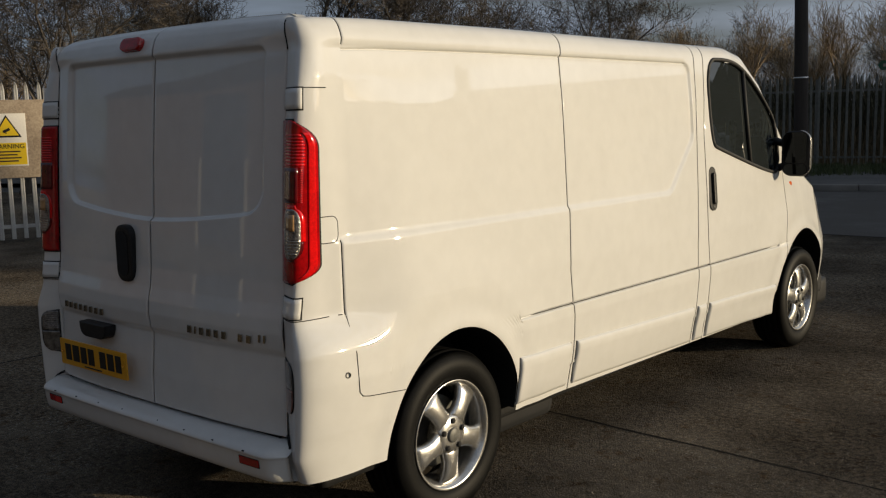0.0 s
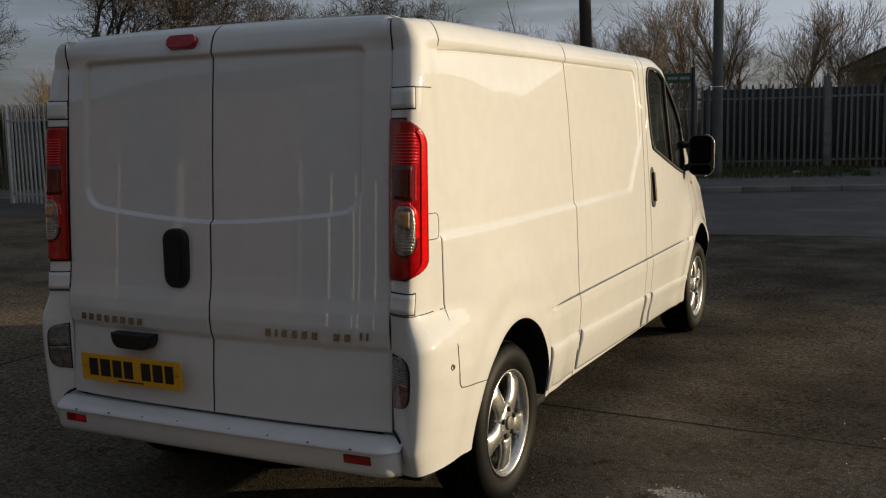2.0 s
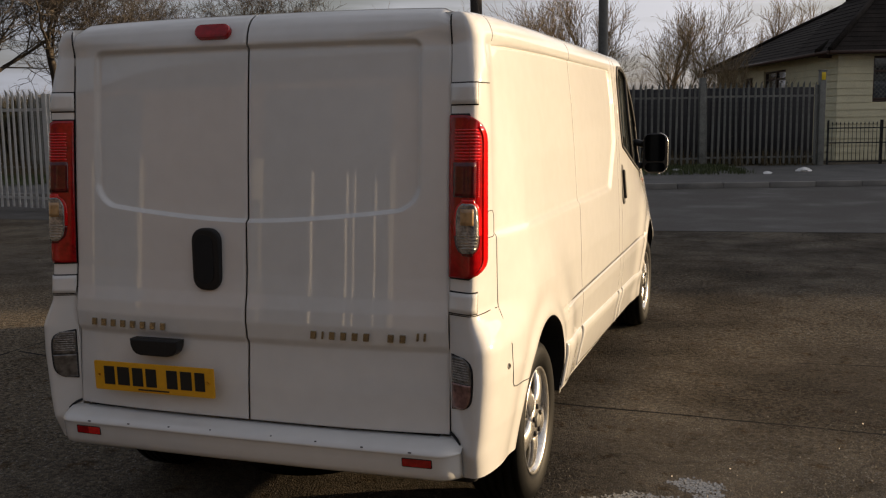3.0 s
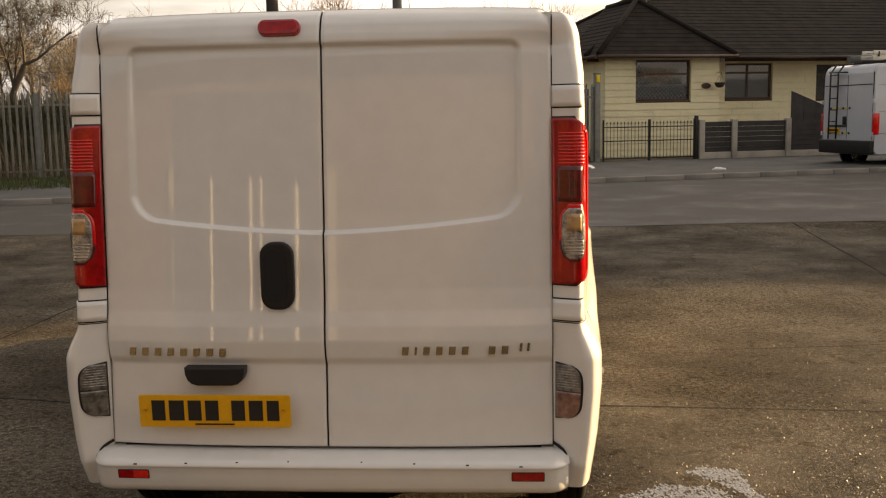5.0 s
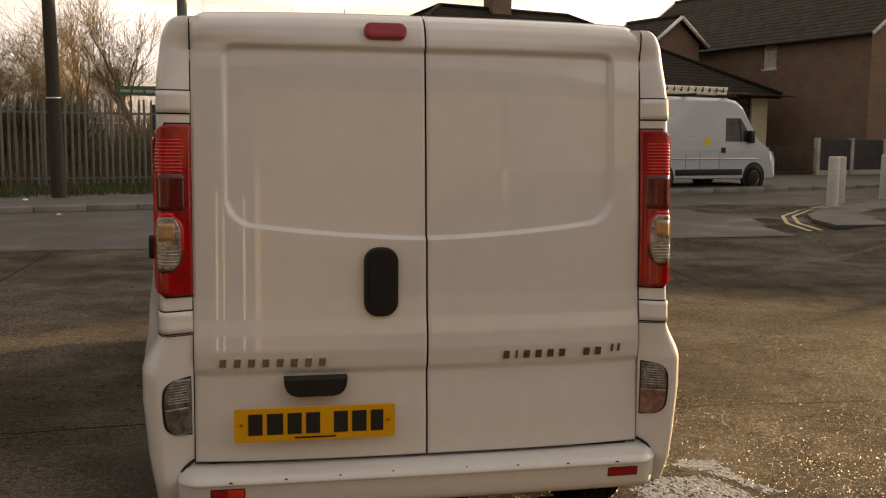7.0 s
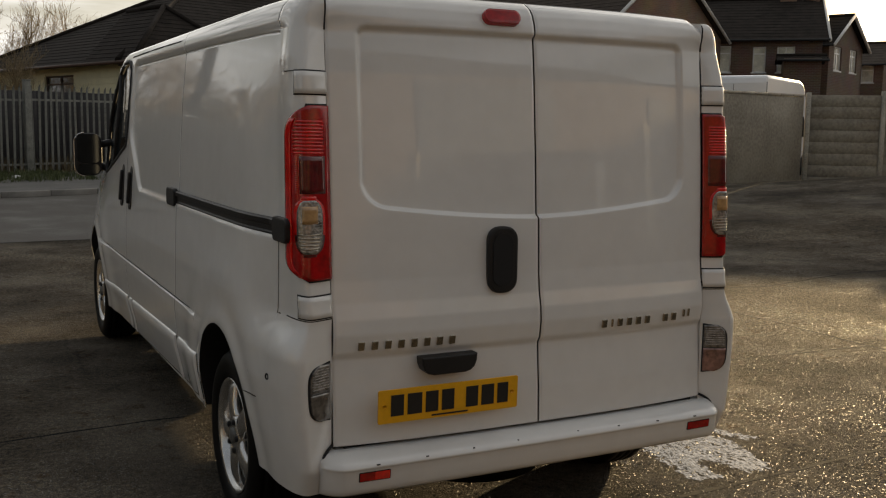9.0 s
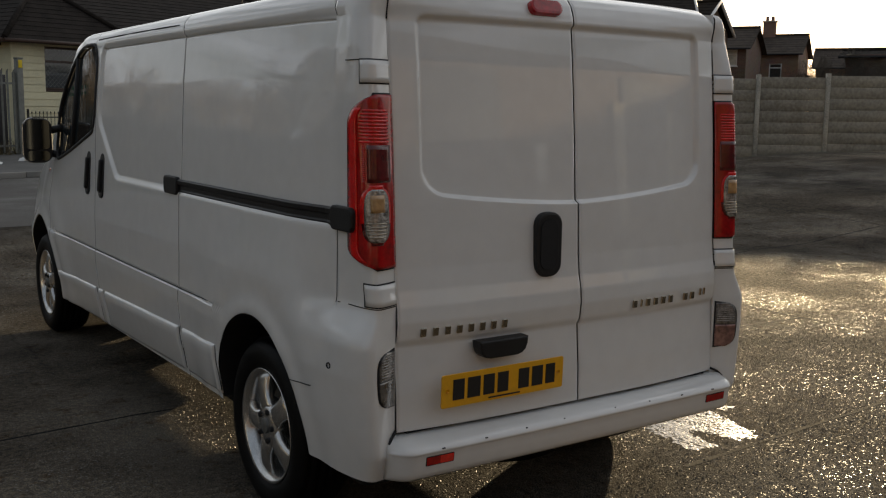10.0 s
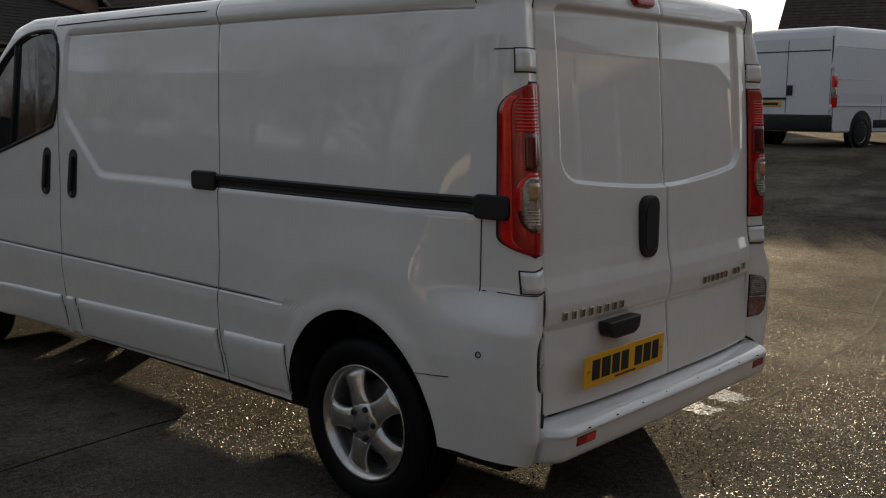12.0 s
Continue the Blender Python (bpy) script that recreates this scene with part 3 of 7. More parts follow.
        rxs = cx[-1] * (1 - np.arange(1, k_r + 1) / k_r)
        rzs = ze + rise * (1 - (rxs / cx[-1]) ** 2)
        x, z = np.concatenate([hw, cx, rxs]), np.concatenate([z_all, cz, rzs])
        if corner:
            zz = np.clip(z, 0, 1.905)
            yr = np.where(np.arange(nr) >= len(z_all) + k_c, rear_y(1.905), corner_yr(zz)) 
            yr = np.minimum(yr, JOIN - 0.006)
            x0 = np.minimum(DOOR_X + 0.0032, x)
            cxx, cyy = corner_xy(x0, yr, x, float(theta[i]), z)
            X[i] = np.where(np.arange(nr) < len(z_all) + k_c, cxx, x)
            Y[i] = cyy
            Z[i] = z
        else:
            X[i], Y[i], Z[i] = x, yb, z
    # columns follow the bent seams
    s0 = np.array([JOIN] + [s[0] for s in seams] + [4.3])
    for j in range(nr):
        zcol = Z[len(theta):, j]
        offs = np.array([np.zeros_like(zcol)] + [s[1](zcol) for s in seams] + [np.zeros_like(zcol)])
        yy = ys
        idx = np.clip(np.searchsorted(s0, yy) - 1, 0, len(s0) - 2)
        w = np.clip((yy - s0[idx]) / (s0[idx + 1] - s0[idx]), 0, 1)
        lipzone = np.min(np.abs(yy[:, None] - s0[None, 1:-1]), axis=1) < 0.0125
        near = np.argmin(np.abs(yy[:, None] - s0[None, :]), axis=1)
        r_ = np.arange(len(yy))
        o = np.where(lipzone, offs[near, r_], offs[idx, r_] * (1 - w) + offs[idx + 1, r_] * w)
        o = np.where(zcol > 0.99, o, o * smooth01(0.0, 1.0, (zcol - 0.2) / 0.4))
        Y[len(theta):, j] = yy + o
    if not right:
        Y = Y - SKEW * smooth01(0.7, 0.25, Y)
    # pressed shapes in the panels
    d = np.zeros_like(X)
    sd = poly_inside_dist(recess, Y, Z)
    d -= 0.012 * smooth01(-0.010, 0.012, sd) * smooth01(0.2, 0.33, Y) * (Y < 3.0)
    g72 = np.exp(-((Z - 0.722) / 0.0042) ** 2) * smooth01(1.05, 1.3, Y) * smooth01(4.05, 3.9, Y)
    d -= 0.011 * g72
    d += 0.005 * smooth01(0.724, 0.712, Z) * smooth01(1.05, 1.3, Y) * smooth01(4.05, 3.9, Y) * (Z > 0.45)
    for c, h, t in ((0.815, 0.378, 0.752), (4.262, 0.43, 0.785)):
        r_ = np.hypot((Y - c) / (h + 0.01), (Z - 0.335) / (t - 0.325))
        d += 0.014 * np.exp(-((r_ - 1.0) / 0.12) ** 2) * (Z > 0.3)
        d += 0.012 * np.exp(-((r_ - 1.35) / 0.3) ** 2)
    # seams
    for y0, f, z0, z1 in seams:
        cols = [len(theta) + int(np.argmin(np.abs(ys - (y0 + q)))) for q in (-0.0015, 0.0015)]
        for cc in cols:
            d[cc] -= 0.012 * ((Z[cc] > z0) & (Z[cc] < z1))
    rows = [len(low) + int(np.argmin(np.abs(up - (1.79 + q)))) for q in (-0.0036, 0.0004)]
    for rr in rows:
        d[:, rr] -= 0.004 * ((Y[:, rr] > 0.334) & (Y[:, rr] < gutter_end))
    roofish = np.arange(nr)[None, :] >= len(low) + len(up)
    nx = np.where(roofish, 0.45, 1.0)
    X = X + d * nx
    Z = Z + np.where(roofish, d * 0.9, 0)
    V = np.stack([side * X, Y, Z], -1).reshape(-1, 3)
    F = np.array(grid_faces(nc, nr, flip=right))
    cy, cz = V[F][:, :, 1].mean(1), V[F][:, :, 2].mean(1)
    roof_idx = (F % nr).max(1) >= len(low) + len(up) + 3
    win = poly_inside_dist(CAB_WINDOW, cy, cz)
    keep = ~((win > 0.004) & ~roof_idx)
    # windscreen opening
    screen = (cy > 3.46) & (cy < 4.28) & ((F % nr).min(1) >= len(low) + len(up) + k_c - 1)
    keep &= ~screen
    # the floors of the grooves are dark
    ci, ri = F.min(1) // nr, F.min(1) % nr
    dark = np.zeros(len(F), bool)
    for y0, f, z0, z1 in seams:
        c0 = len(theta) + int(np.argmin(np.abs(ys - (y0 - 0.0015))))
        dark |= (np.abs(ci - c0) <= 1) & (cz > z0) & (cz < z1)
    return V, F[keep], dark[keep], nr


def skin_x(V, y, z):
    """Half width of the finished skin at a place on the side."""
    d2 = (V[:, 1] - y) ** 2 + (V[:, 2] - z) ** 2 + 10.0 * (np.abs(V[:, 0]) < 0.6)
    k = np.argsort(d2)[:5]
    w = 1 / (d2[k] + 1e-6)
    return float((np.abs(V[k, 0]) * w).sum() / w.sum())


def round_off(poly, times=3):
    for _ in range(times):
        poly = [(a[0] * (1 - w) + b[0] * w, a[1] * (1 - w) + b[1] * w) for a, b in zip(poly, poly[1:] + poly[:1]) for w in (0.25, 0.75)]
    return poly


CAB_WINDOW = round_off([(2.972, 1.812), (3.22, 1.818), (3.40, 1.795), (3.57, 1.725), (3.77, 1.592), (3.95, 1.45),
                        (3.94, 1.158), (3.71, 1.176), (3.07, 1.334), (2.978, 1.365)])


def pinch(y, z):
    """The sides draw in a little towards the tail lights."""
    wide = np.clip(np.interp(z, ZS, XS) * 0.993 - 0.848, 0, 0.06)
    return wide * smooth01(0.62, 0.15, y) * smooth01(0.76, 0.91, z) + 0.003 * np.clip((0.40 - y) / 0.155, 0, 1) ** 1.7 * smooth01(1.54, 1.68, z)


def half_width(y, z):
    lean = np.interp(y, [3.2, 3.6, 4.2, 5.12], [0, 0.02, 0.05, 0.06])
    top = np.interp(y, EY, EZ) - 0.093
    return np.interp(z, ZS, XS) * plan_width(y) - pinch(y, z) - lean * smooth01(1.0, 1.8, z * 1.8 / max(float(top), 1.0))


def corner_point(side, u, z, out=0.0):
    """A place on the rounded rear corner: u 0 at the door's edge, 1 where the flat side begins."""
    hw = float(half_width(0.15, z))
    x0 = DOOR_X + 0.0032
    yr = min(float(corner_yr(z)), JOIN - 0.006)

    def at(v):
        a, b = corner_xy(x0, yr, hw, v, z)
        return Vector((float(a), float(b), z))
    p = at(u)
    q0, q1 = at(max(u - 0.03, 0.0)), at(min(u + 0.03, 1.0))
    d = q1 - q0
    nrm = Vector((d.y, -d.x, 0)).normalized()
    p = p + nrm * out
    return Vector((side * p.x, p.y - (SKEW if side < 0 else 0.0), p.z))


def corner_patch(side, u_fn, z0, z1, nu, nz, out, thick):
    V, F = [], []
    for o in (out, out - thick):
        for j in range(nz + 1):
            z = z0 + (z1 - z0) * j / nz
            a, b = u_fn(z)
            for i in range(nu + 1):
                V.append(corner_point(side, a + (b - a) * i / nu, z, o))
    n1 = (nu + 1) * (nz + 1)
    F += grid_faces(nz + 1, nu + 1) + grid_faces(nz + 1, nu + 1, flip=True, off=n1)
    ring = [i for i in range(nu + 1)] + [j * (nu + 1) + nu for j in range(1, nz + 1)] + [nz * (nu + 1) + i for i in range(nu - 1, -1, -1)] + [j * (nu + 1) for j in range(nz - 1, 0, -1)]
    for p, q in zip(ring, ring[1:] + ring[:1]):
        F.append((p, q, q + n1, p + n1))
    me = mesh_from(V, F)
    bm = bmesh.new()
    bm.from_mesh(me)
    bmesh.ops.recalc_face_normals(bm, faces=bm.faces)
    for f in bm.faces[:nu * nz]:
        f.smooth = True
    return bm


def rear_door_bm(x0, x1):
    """One rear door: the pressed outer skin with its turned-in edges. x0 < x1."""
    nx = 96
    xs = np.concatenate([[x0, x0 + 0.004, x0 + 0.012], np.linspace(x0 + 0.025, x1 - 0.025, nx), [x1 - 0.012, x1 - 0.004, x1]])
    zs = np.concatenate([[0.478, 0.482, 0.49], np.arange(0.502, 1.175, 0.007), np.arange(1.176, 1.262, 0.0022), np.arange(1.264, 1.86, 0.007), [1.868, 1.876, 1.884, 1.891, 1.897, 1.902]])
    XX, ZZ = np.meshgrid(xs, zs, indexing="ij")
    YY = rear_y(ZZ) + bow_at(ZZ) * (np.abs(XX) / DOOR_X) ** 3 - SKEW * (0.5 - 0.5 * XX / DOOR_X)
    smile = 1.183 + 0.045 * np.clip(np.abs(XX) / 0.58, 0, 1.2) ** 1.6
    top = 1.787
    edge = 0.635
    # recess bounded by the smile line, the top and a rounded side
    r = 0.085
    qx = np.abs(XX) - (edge - r)
    dz_low = smile + r - ZZ
    cornerd = np.hypot(np.maximum(qx, 0), np.maximum(dz_low, 0)) - r
    low_sd = -np.maximum(cornerd, np.where((qx < 0), smile - ZZ, -9))
    r2 = 0.03
    qx2, dz2 = np.abs(XX) - (edge - r2), ZZ - (top - r2)
    up_sd = -(np.hypot(np.maximum(qx2, 0), np.maximum(dz2, 0)) - r2)
    sd = np.minimum(np.where(qx < 0, ZZ - smile, low_sd), up_sd)
    sd = np.minimum(sd, edge - np.abs(XX))
    depth = 0.017 * np.clip((sd + 0.004) / 0.011, 0, 1)
    YY = YY + depth
    ZZ = ZZ - (0.012 * (np.abs(XX) / DOOR_X) ** 3 + 0.016 * smooth01(0.69, 0.745, np.abs(XX))) * smooth01(1.75, 1.9, ZZ)
    YY = np.minimum(YY, 0.237)
    turned = np.minimum(np.minimum(XX - x0, x1 - XX), ZZ - 0.478)
    YY = YY + 0.004 * (1 - np.clip(turned / 0.0035, 0, 1)) ** 2
    n, m = XX.shape
    V = list(np.stack([XX, YY, ZZ], -1).reshape(-1, 3))
    F = grid_faces(n, m, flip=True)
    ring = [j for j in range(m)] + [i * m + m - 1 for i in range(1, n)] + [(n - 1) * m + j for j in range(m - 2, -1, -1)] + [i * m for i in range(n - 2, 0, -1)]
    off = len(V)
    for k in ring:
        v = V[k]
        V.append((v[0], v[1] + 0.05, min(v[2], 1.897)))
    for a in range(len(ring)):
        b = (a + 1) % len(ring)
        F.append((ring[a], ring[b], off + b, off + a))
    return mesh_from(V, F, True)


def emblem_bars(door, widths, height, gap, mat, x, y, z, label, depth=0.006):
    """A row of plain raised bars, one for each sign of an emblem, that lean a little."""
    for w in widths:
        if w > 0:
            bm = bmesh.new()
            for q in bmesh.ops.create_cube(bm, size=1.0)["verts"]:
                q.co = Vector((w / 2 + q.co.x * w + 0.1 * q.co.z * height, q.co.y * depth - depth / 2, height / 2 + q.co.z * height))
            bmesh.ops.bevel(bm, geom=list(bm.edges), offset=0.0012, segments=1, affect="EDGES")
            part("emblem_bar", bm, mat, door, label, pose(x, y + BOW * (abs(x) / DOOR_X) ** 3 - SKEW * (0.5 - 0.5 * x / DOOR_X), z))
            x += w + gap
        else:
            x += -w


def build_wheel(parent, x_side, y, turned=0.0):
    """A road wheel with its outer face to the side x_side; x runs out of the wheel."""
    e = new("wheel")
    e.parent = parent
    e.empty_display_size = 0.1
    e.matrix_basis = pose(0.873 * x_side, y, 0.327, 0, 0, 0 if x_side > 0 else 180) @ pose(0, 0, 0, turned, 0, 0)
    W, R = 0.205, 0.327
    prof = [(-W + 0.02, 0.215), (-W - 0.004, 0.235), (-W - 0.008, 0.268), (-W + 0.004, 0.305), (-W + 0.03, R - 0.004)]
    for i in range(4):
        a = -W + 0.038 + i * 0.036
        prof += [(a, R), (a + 0.026, R), (a + 0.028, R - 0.008), (a + 0.034, R - 0.008)]
    prof += [(-0.026, R - 0.004), (-0.004, 0.308), (0.010, 0.285), (0.012, 0.262), (0.007, 0.238), (0.0, 0.222), (-0.012, 0.213)]
    part("tyre", lathe(prof, k=64), M["tyre"], e, "worn black radial tyre")
    rim = [(-W + 0.03, 0.212), (-W + 0.05, 0.195), (-0.06, 0.185), (-0.022, 0.196), (-0.012, 0.206), (-0.002, 0.216), (0.002, 0.213), (-0.004, 0.204), (-0.02, 0.193), (-0.055, 0.182), (-0.12, 0.178)]
    part("rim", lathe(rim, k=64), M["alloy"], e, "silver alloy rim")
    part("brake_disc", lathe([(-0.095, 0.02), (-0.09, 0.14), (-0.11, 0.142), (-0.115, 0.02)], k=32), M["steel_pole"], e)
    for s in range(5):
        a0 = 2 * math.pi * s / 5
        bm = bmesh.new()
        rs = [0.045, 0.075, 0.105, 0.14, 0.17, 0.196]
        wd = [0.050, 0.043, 0.038, 0.040, 0.048, 0.062]
        xx = [-0.012, -0.004, -0.003, -0.006, -0.011, -0.018]
        rings = []
        for r, w, xo in zip(rs, wd, xx):
            ring = []
            for t, dx in ((-1, -0.03), (-1, -0.008), (-0.72, 0.0), (0, 0.004), (0.72, 0.0), (1, -0.008), (1, -0.03)):
                ring.append(bm.verts.new((xo + dx, r * math.cos(a0) - t * w * math.sin(a0), r * math.sin(a0) + t * w * math.cos(a0))))
            rings.append(ring)
        for p, q in zip(rings, rings[1:]):
            for j in range(6):
                bm.faces.new((p[j], p[j + 1], q[j + 1], q[j])).smooth = True
            bm.faces.new((p[6], p[0], q[0], q[6]))
        bm.faces.new(rings[0])
        bm.faces.new(rings[-1][::-1])
        bmesh.ops.recalc_face_normals(bm, faces=bm.faces)
        part("spoke", bm, M["alloy"], e)
    part("hub", lathe([(-0.06, 0.002), (-0.06, 0.084), (-0.014, 0.080), (-0.003, 0.070), (-0.002, 0.034), (-0.002, 0.03), (-0.002, 0.001)], k=40), M["alloy"], e)
    part("centre_cap", lathe([(-0.01, 0.03), (0.004, 0.029), (0.007, 0.024), (0.008, 0.001)], k=28), M["steel_pole"], e, "grey round centre cap")
    for s in range(5):
        a = 2 * math.pi * (s + 0.5) / 5
        bm = lathe([(-0.012, 0.012), (0.004, 0.0115), (0.007, 0.008), (0.007, 0.0005)], k=6)
        part("wheel_nut", bm, M["gap"], e, "", pose(0.0, 0.056 * math.cos(a), 0.056 * math.sin(a)))
    return e


def build_mirror(van, side):
    e = new("door_mirror")
    e.parent = van
    e.empty_display_size = 0.1
    e.matrix_basis = pose(side * 0.80, 3.90, 1.265) @ Matrix.Scale(0.82, 4)
    bm = bmesh.new()
    prof = rounded(0.0, 0.20, -0.155, 0.175, 0.07, 6)
    layers = [(0.0, 0.94), (0.012, 1.0), (0.05, 0.98), (0.09, 0.86), (0.12, 0.6), (0.132, 0.3)]
    rings = []
    for d, s in layers:
        rings.append([bm.verts.new((side * (0.115 + 0.1 + (a - 0.1) * s), -0.02 + d + 0.03 * (a / 0.2), 0.01 + (b - 0.01) * s)) for a, b in prof])
    for p, q in zip(rings, rings[1:]):
        for j in range(len(prof)):
            bm.faces.new((p[j], p[(j + 1) % len(prof)], q[(j + 1) % len(prof)], q[j])).smooth = True
    bm.faces.new(rings[-1])
    bm.faces.new(rings[0])
    bmesh.ops.recalc_face_normals(bm, faces=bm.faces)
    part("mirror_housing", bm, M["black_plastic"], e, "black plastic mirror housing")
    # painted rim on the outside edge
    pts = [(side * (0.115 + 0.1 + (a - 0.1) * 1.0), -0.008 + 0.03 * (a / 0.2), 0.01 + (b - 0.01) * 1.0) for a, b in prof]
    out = [p for p, (a, b) in zip(pts, prof) if a > 0.11]
    out = sorted(out, key=lambda p: p[2])
    part("mirror_rim", tube(out, 0.006, 6), M["alloy"], e)
    for z0, z1, name in ((-0.055, 0.165, "mirror_glass"), (-0.14, -0.066, "blind_spot_glass")):
        o = rounded(0.022, 0.18, z0, z1, 0.03, 4)
        bm = bmesh.new()
        f = bm.faces.new([bm.verts.new((side * (0.115 + a), -0.024 + 0.03 * (a / 0.2), b)) for a, b in (o if side < 0 else o[::-1])])
        r = bmesh.ops.extrude_face_region(bm, geom=[f])
        bmesh.ops.translate(bm, verts=[v for v in r["geom"] if isinstance(v, bmesh.types.BMVert)], vec=(0, 0.006, 0))
        bmesh.ops.recalc_face_normals(bm, faces=bm.faces)
        part(name, bm, M["mirror"], e)
    for z in (0.1, -0.1):
        part("mirror_arm", tube([(side * -0.02, 0.03, z * 1.1), (side * 0.06, 0.03, z), (side * 0.13, 0.03, z * 0.8)], 0.028, 8), M["black_plastic"], e)
    return e


def build_van():
    van = thing("van", "clean white panel van parked on the yard, rear doors shut", "van", m=pose(VAN_X, 0, 0))
    allV, allF, allD, skin = [], [], [], {}
    for s in (1, -1):
        V, F, D, nr = side_panel(s)
        rim = [v for v in V[:nr] if v[2] > 1.74]
        flange = [p for v in rim for p in ((v[0], v[1] + 0.001, v[2] - 0.0005), (v[0] * 0.985, v[1] + 0.012, v[2] - 0.055))]
        part("roof_flange", mesh_from(flange, grid_faces(len(rim), 2), True), M["paint"], van)
        allD.append(D)
        skin[s] = V
        allF.append(F + sum(len(v) for v in allV))
        allV.append(V)
    body = part("body", mesh_from(np.concatenate(allV), np.concatenate(allF), True), M["paint"], van, "glossy white body shell with pressed side panels")
    body.data.materials.append(M["gap"])
    body.data.polygons.foreach_set("material_index", np.concatenate(allD).astype(np.int32))
    # dark frame behind the gaps of the rear doors
    for x0, x1, z0, z1 in ((-0.03, 0.03, 0.45, 1.86), (-0.752, -0.70, 0.45, 1.82), (0.70, 0.752, 0.45, 1.82)):
        zz = np.linspace(z0, z1, 20)
        V = [(x, float(rear_y(z)) + 0.04 + (0.04 if abs(x) > 0.6 else 0), z) for z in zz for x in (x0, x1)]
        part("door_seal", mesh_from(V, grid_faces(20, 2)), M["gap"], van)
    part("load_floor", box_bm(-0.74, 0.74, 0.13, 0.2, 0.36, 0.5), M["gap"], van)
    part("underbody", box_bm(-0.80, 0.80, 0.2, 4.9, 0.27, 0.40, 0.03), M["gap"], van, "dark underside")
    # unseen blocks added below the floor to stop low sun passing under
    part("fuel_tank", box_bm(-0.42, 0.40, 0.95, 2.22, 0.17, 0.31, 0.04), M["gap"], van, "unseen dark block added under the floor against low sun")
    part("spare_wheel", lathe([(-0.05, 0.1), (-0.06, 0.28), (0.0, 0.31), (0.06, 0.28), (0.05, 0.1)], "z", 28), M["tyre"], van, "unseen wheel-shaped block added under the floor against low sun", pose(0, 0.58, 0.25))
    part("gearbox_tray", box_bm(-0.5, 0.5, 3.02, 4.5, 0.18, 0.31, 0.04), M["gap"], van, "unseen dark block added under the engine against low sun")
    # unseen box added to keep the ground behind the rear axle shaded
    part("silencer", box_bm(0.33, 0.70, 0.95, 1.75, 0.15, 0.31, 0.05), M["gap"], van, "unseen dark block added by the rear wheel against low sun")
    # unseen box added to stop sunlight coming in beneath the nose
    part("front_valance", box_bm(-0.78, 0.78, 4.72, 5.06, 0.17, 0.36, 0.04), M["black_plastic"], van, "unseen black block added below the nose against low sun")
    part("bulkhead", box_bm(-0.80, 0.80, 2.84, 2.87, 0.4, 1.82), M["cabin"], van)
    # rear doors
    for s, x0, x1 in ((-1, -DOOR_X, -0.0028), (1, 0.0028, DOOR_X)):
        door = part("rear_door", rear_door_bm(x0, x1), M["paint"], van, "white rear door with a pressed upper panel")
        if s < 0:
            part("door_handle", prism(rounded(-0.206, -0.096, 0.936, 1.158, 0.045), 0.03, bevel=0.008), M["black_plastic"], door, "black plastic pull handle", pose(0, 0.07, 0))
            # flat near-black plate paints the shaded hollow of the handle
            part("handle_recess", prism(rounded(-0.192, -0.118, 0.96, 1.135, 0.035), 0.01), M["gap"], door, "", pose(0, 0.0675, 0))
            part("brake_light", prism(rounded(-0.069, 0.069, -0.026, 0.026, 0.024), 0.05, bevel=0.01), M["deep_lens"], door, "dark red high brake light", pose(-0.131, 0.142, 1.846, -22))
            g = prism([(-0.462, 0.752), (-0.262, 0.752), (-0.264, 0.728), (-0.272, 0.709), (-0.286, 0.697), (-0.306, 0.692), (-0.418, 0.692), (-0.438, 0.697), (-0.452, 0.709), (-0.460, 0.728)], 0.05, bevel=0.007, seg=3)
            part("boot_grip", g, M["black_plastic"], door, "black plastic grip over the plate", pose(0, 0.034, 0))
            plate = prism(rounded(-0.616, -0.112, 0.555, 0.664, 0.006, 2), 0.006, bevel=0.001)
            plate = part("number_plate", plate, M["plate"], door, "yellow rear number plate with plain black bars", pose(0, 0.050, 0, 2))
            x = -0.573
            for w in (0.044, 0.05, 0.044, 0.044, 0.0, 0.044, 0.046, 0.04):
                if w:
                    part("plate_bar", box_bm(x, x + w, -0.002, 0.002, 0.578, 0.646), M["plate_ink"], door, "", plate.matrix_basis)
                    x += w + 0.0135
                else:
                    x += 0.03
            part("plate_footer", box_bm(-0.43, -0.30, -0.002, 0.002, 0.563, 0.568), M["plate_ink"], door, "", plate.matrix_basis)
            for xx in (-0.595, -0.135):
                part("plate_screw", lathe([(-0.004, 0.006), (0, 0.005), (0, 0.0005)], "y", 10), M["plate"], plate, "", pose(xx, 0.0, 0.612))
            emblem_bars(door, [0.021] * 8, 0.027, 0.0232, M["chrome"], -0.66, 0.070, 0.783, "chrome emblem bar")
        else:
            emblem_bars(door, [0.021, 0.007, 0.021, 0.021, 0.021, 0.021, -0.045, 0.021, 0.021], 0.028, 0.0205, M["chrome"], 0.252, 0.070, 0.787, "chrome emblem bar")
            emblem_bars(door, [0.008, 0.008], 0.028, 0.016, M["chrome"], 0.632, 0.070, 0.795, "chrome emblem bar")
    # the doors' outer gaps run on up to the roof
    for s in (-1, 1):
        line = [Vector((s * (DOOR_X + 0.0014), float(corner_yr(z)) - 0.0005 - (SKEW if s < 0 else 0.0), z)) for z in np.linspace(1.77, 1.864, 12)]
        part("door_gap", tube(line, 0.0026, 6), M["gap"], van)
